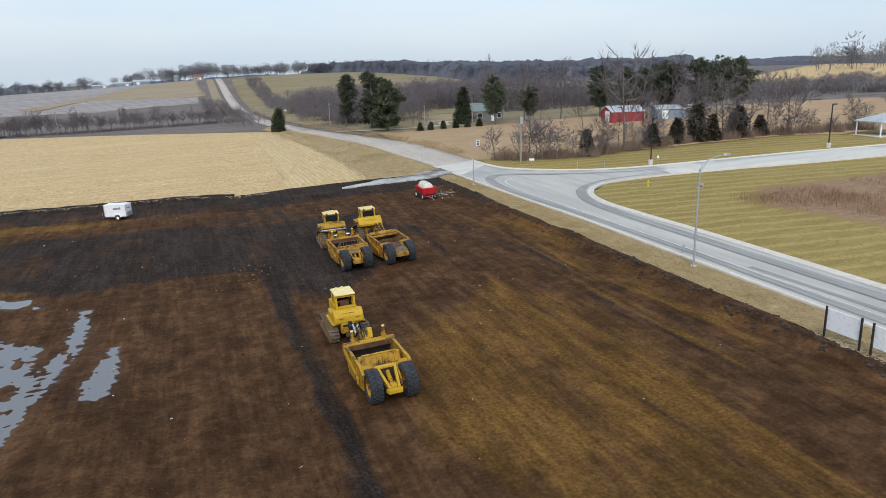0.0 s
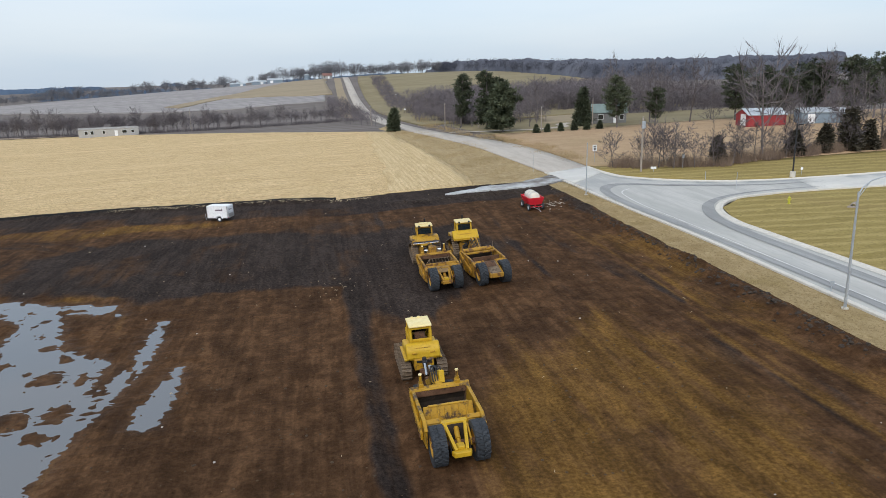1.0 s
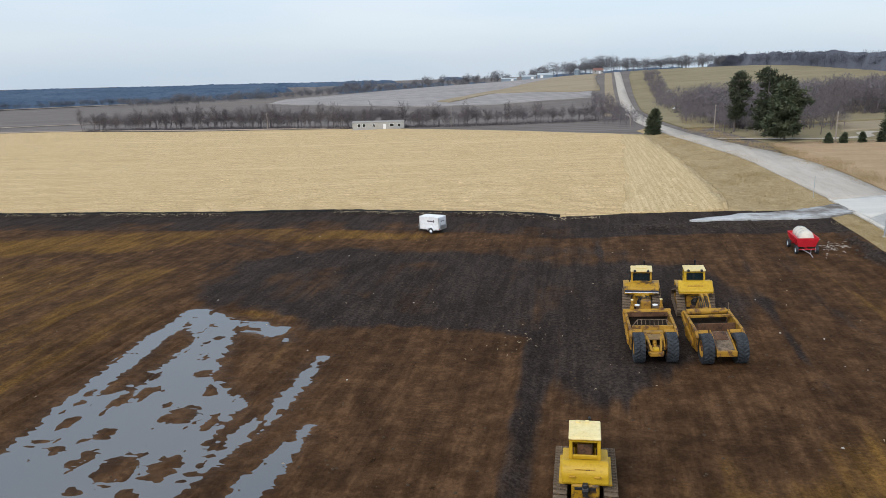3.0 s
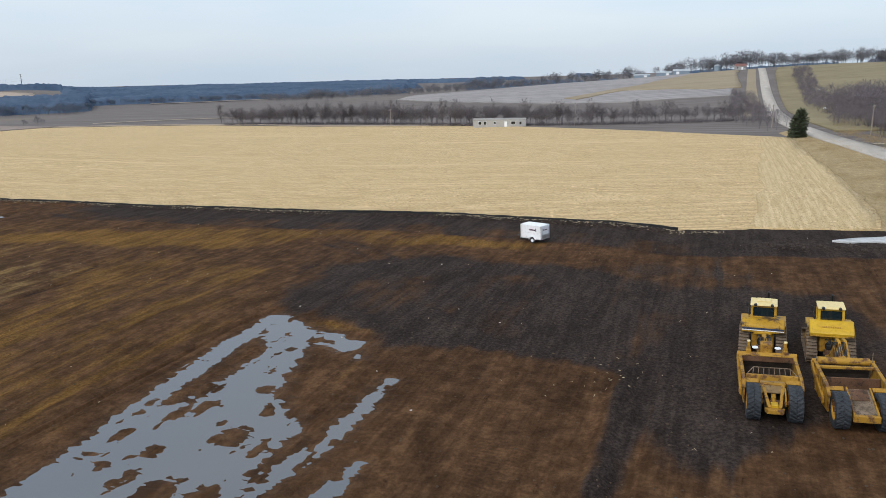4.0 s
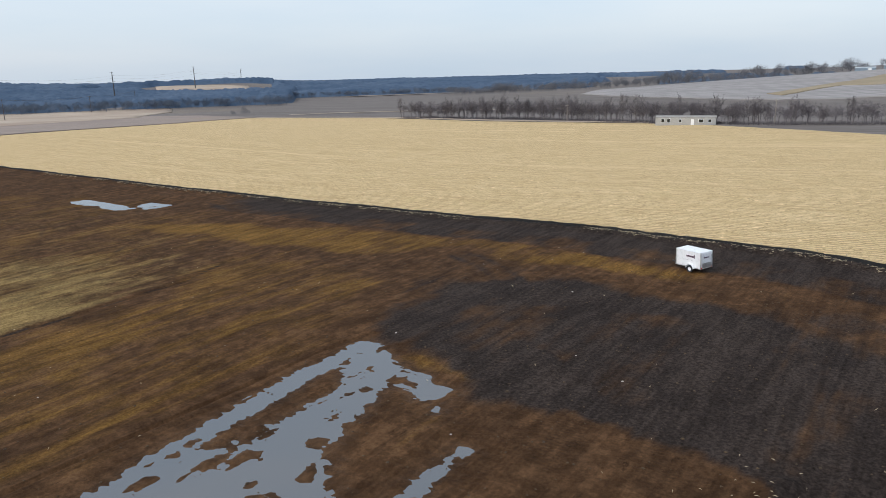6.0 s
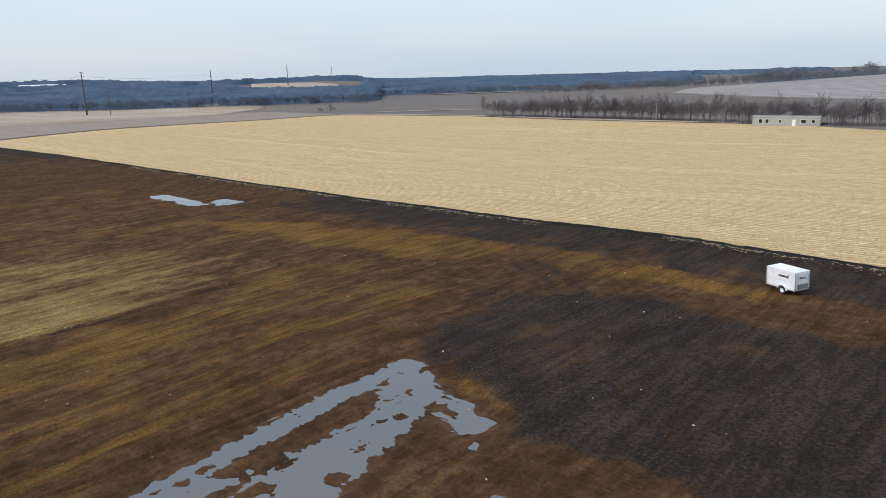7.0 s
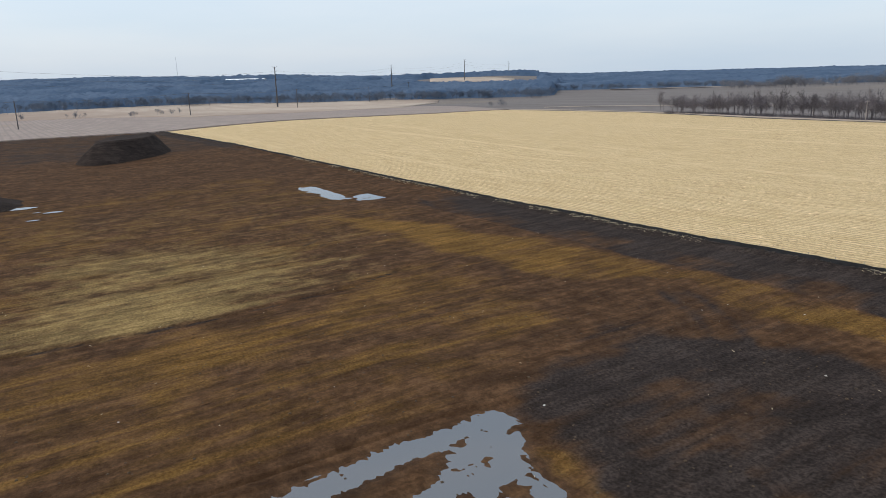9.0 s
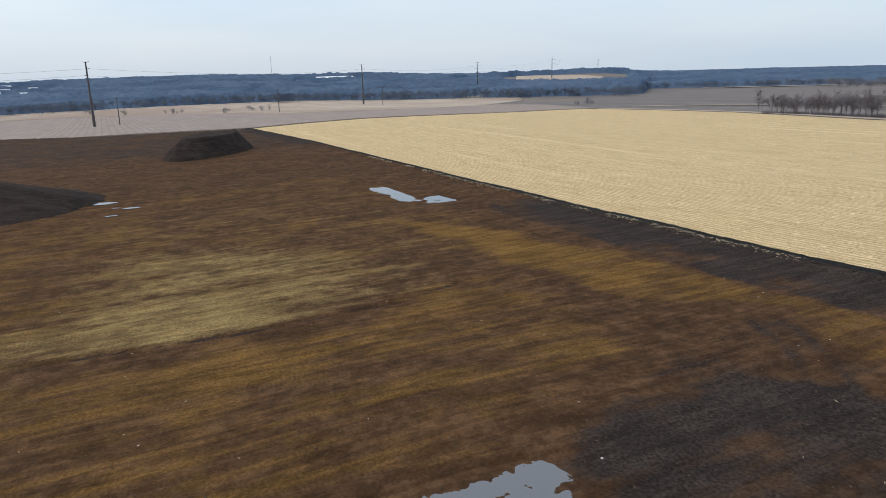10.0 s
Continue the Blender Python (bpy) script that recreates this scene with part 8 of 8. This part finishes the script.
gable_house("mobile_home", on_land(-64.5, 264.5, 14), 18.5, 4.2, 2.5, 2.95, SIDING, DULLROOF, "long pale grey mobile home beyond the stubble field", "mobile home", ("front", 2.2, 0.95, 2.0), ((-7, 1.5, 0.9, 1.1), (-5.2, 1.5, 0.9, 1.1), (-1.6, 1.5, 0.6, 0.9), (4.8, 1.5, 1.4, 0.9), (7.4, 1.5, 0.8, 0.9)), 0.12)
gable_house("farmhouse", on_land(20, 640, 10), 8, 6, 2.8, 4.6, SIDING, plain("brick_red_roof", (0.20, 0.10, 0.085), (0.26, 0.14, 0.12), 1, 0.9), "white farmhouse with a red roof on the hill", "house", ("front", 1, 1.2, 2.1), ((-2.5, 1.6, 1.0, 1.2), (3, 1.6, 1.0, 1.2)))
gable_house("farm_shed", on_land(-25, 655, 8), 13, 6, 2.6, 3.9, BLUEGREY, ROOFMETAL, "long pale farm shed on the hill", "shed", ("front", -3, 2.5, 2.2))
gable_house("farm_shed", on_land(-56, 648, 4), 13, 5, 1.9, 2.7, BLUEGREY, ROOFMETAL, "low pale farm shed on the hill", "shed", ("front", 3, 2.4, 1.7))
gable_house("farm_shed", on_land(-40, 672, 0), 12, 5, 2.4, 3.4, BLUEGREY, ROOFMETAL, "far low pale farm shed", "shed", ("front", 3, 2.4, 2.0))

t = thing("grain_bin", on_land(3, 645), "round grey-blue steel grain bin on the hill", "grain bin")
part("wall", Shape().rod((0, 0, -0.5), (0, 0, 4.6), 2.5, seg=28), BLUEGREY, t, smooth=True)
part("roof", Shape().rod((0, 0, 4.6), (0, 0, 5.9), 2.65, 0.3, 28), ROOFMETAL, t, smooth=True)
for k in range(6):
    part("hoop", Shape().turned([(2.52, -0.05), (2.57, 0), (2.52, 0.05)], 28, Matrix.Translation((0, 0, 0.6 + k * 0.7)) @ Matrix.Rotation(math.pi / 2, 4, "Y")), GALV, t)

t = thing("picnic_shelter", on_land(111.5, 86.5, -8), "open white park shelter with a hipped pale roof", "shelter")
s = Shape()
s.add([(-3, -3, 2.4), (3, -3, 2.4), (3, 3, 2.4), (-3, 3, 2.4), (0, 0, 3.7), (-3, -3, 2.25), (3, -3, 2.25), (3, 3, 2.25), (-3, 3, 2.25)], [(0, 1, 4), (1, 2, 4), (2, 3, 4), (3, 0, 4), (0, 5, 6, 1), (1, 6, 7, 2), (2, 7, 8, 3), (3, 8, 5, 0), (8, 7, 6, 5)])
part("roof", s, ROOFMETAL, t)
for x in (-2.6, 2.6):
    for y in (-2.6, 2.6):
        part("post", Shape().box(x - 0.09, x + 0.09, y - 0.09, y + 0.09, -0.2, 2.3, bevel=0.02), WHITE, t)
part("slab", Shape().box(-3.2, 3.2, -3.2, 3.2, -0.3, 0.06, bevel=0.03), CONC, t)
tb = thing("picnic_table", on_land(111.0, 86.2, -8, 0.06), "dark wooden picnic table under the shelter", "table")
part("tabletop", Shape().box(-0.9, 0.9, -0.38, 0.38, 0.70, 0.75, bevel=0.01), WOODPOLE, tb)
for y in (-0.65, 0.65):
    part("bench", Shape().box(-0.9, 0.9, y - 0.13, y + 0.13, 0.41, 0.45, bevel=0.01), WOODPOLE, tb)
for x in (-0.65, 0.65):
    part("leg", Shape().tube([(x, -0.6, 0), (x, 0, 0.7)], 0.04, 5).tube([(x, 0.6, 0), (x, 0, 0.7)], 0.04, 5).box(x - 0.03, x + 0.03, -0.7, 0.7, 0.36, 0.42), WOODPOLE, tb)


# power line across the far fields
POLEDARK = plain("dark_weathering_steel", (0.075, 0.07, 0.07), (0.11, 0.10, 0.10), 0.5, 0.8)
line_xy = [(-330, -190), (-435, 43), (-613, 262), (-800, 480), (-1010, 735), (-1230, 1000)]
for x, y in line_xy:
    t = thing("transmission_pole", on_land(x, y, 40), "tall dark steel transmission pole with short arms", "power pole", "transmission poles")
    part("mast", Shape().rod((0, 0, -1), (0, 0, 35), 0.85, 0.35, 12), POLEDARK, t, smooth=True)
    for z, side in ((34.5, 0), (31, 1), (27.5, -1), (24, 1)):
        part("arm", Shape().tube([(0, 0, z), (2.6 * (side or 1), 0, z + 0.5)], 0.16, 6, 0.1), POLEDARK, t)
        if side == 0:
            part("arm", Shape().tube([(0, 0, z), (-2.6, 0, z + 0.5)], 0.16, 6, 0.1), POLEDARK, t)
low_xy = [(-360, -85), (-442, 56), (-500, 160), (-564, 262), (-650, 372), (-740, 470)]
for x, y in low_xy:
    t = thing("power_pole", on_land(x, y, 40), "dark wooden power pole in the tilled field", "power pole", "wooden power poles")
    part("pole", Shape().rod((0, 0, -0.5), (0, 0, 15.5), 0.32, 0.2, 8), POLEDARK, t, smooth=True)
    part("crossarm", Shape().box(-1.4, 1.4, -0.1, 0.1, 14.6, 14.85, bevel=0.02), POLEDARK, t)
for off, hh, pts in ((2.4, 31.2, line_xy), (-2.4, 27.7, line_xy), (2.4, 24.2, line_xy), (1.1, 14.9, low_xy), (-1.1, 14.9, low_xy)):
    wire = []
    c, s_ = math.cos(radians(40)), math.sin(radians(40))
    P = [(x + c * off, y + s_ * off, land_z(x, y) + hh) for x, y in pts]
    for a, b in zip(P, P[1:]):
        sag = 0.012 * math.hypot(b[0] - a[0], b[1] - a[1])
        wire += [(a[0] + (b[0] - a[0]) * k / 10, a[1] + (b[1] - a[1]) * k / 10, a[2] + (b[2] - a[2]) * k / 10 - 4 * sag * (k / 10) * (1 - k / 10)) for k in range(10)]
    wire.append(P[-1])
    ob = new("power_cable", Shape().tube(wire, 0.05, 4).mesh("power_cable", POLEDARK))
    tagged(ob, "thin dark power cable hung between poles", "cable", "power cables")
t = thing("radio_mast", on_land(-2330, 556), "slender far radio mast on the skyline", "mast")
part("mast", Shape().rod((0, 0, 0), (0, 0, 75), 0.8, 0.5, 6), GALV, t)

gable_house("long_barn", on_land(-1221, 424, 32), 84, 16, 4.5, 7.5, SIDING, plain("white_metal_roof", (0.72, 0.75, 0.78), (0.78, 0.80, 0.82), 0.3, 0.5), "long white-roofed barn among the far woods", "barn", ("front", 8, 4, 3.6))
t = thing("mailbox", on_land(39.6, 176, 70), "black mailbox on a wooden post by the gravel road", "mailbox")
part("post", Shape().box(-0.05, 0.05, -0.05, 0.05, -0.2, 1.0, bevel=0.01), WOODPOLE, t)
part("box", Shape().prism([(-0.12, 1.0), (0.12, 1.0), (0.12, 1.18), (0.07, 1.27), (-0.07, 1.27), (-0.12, 1.18)], -0.28, 0.28), BLACK, t)

# houses of a village on the far slope
for x, y, yaw in ((-1094, -44, 70), (-1122, -78, 95), (-1228, -40, 80), (-1222, -76, 100), (-1330, -84, 85)):
    gable_house("village_house", on_land(x, y, yaw), 13, 8, 5.0, 7.6, WHITE, ROOFMETAL, "white house with a pale roof in the far village", "house", ("front", 2, 1.1, 2.1), ((-3, 2.6, 1.2, 1.4), (5, 2.6, 1.2, 1.4)))
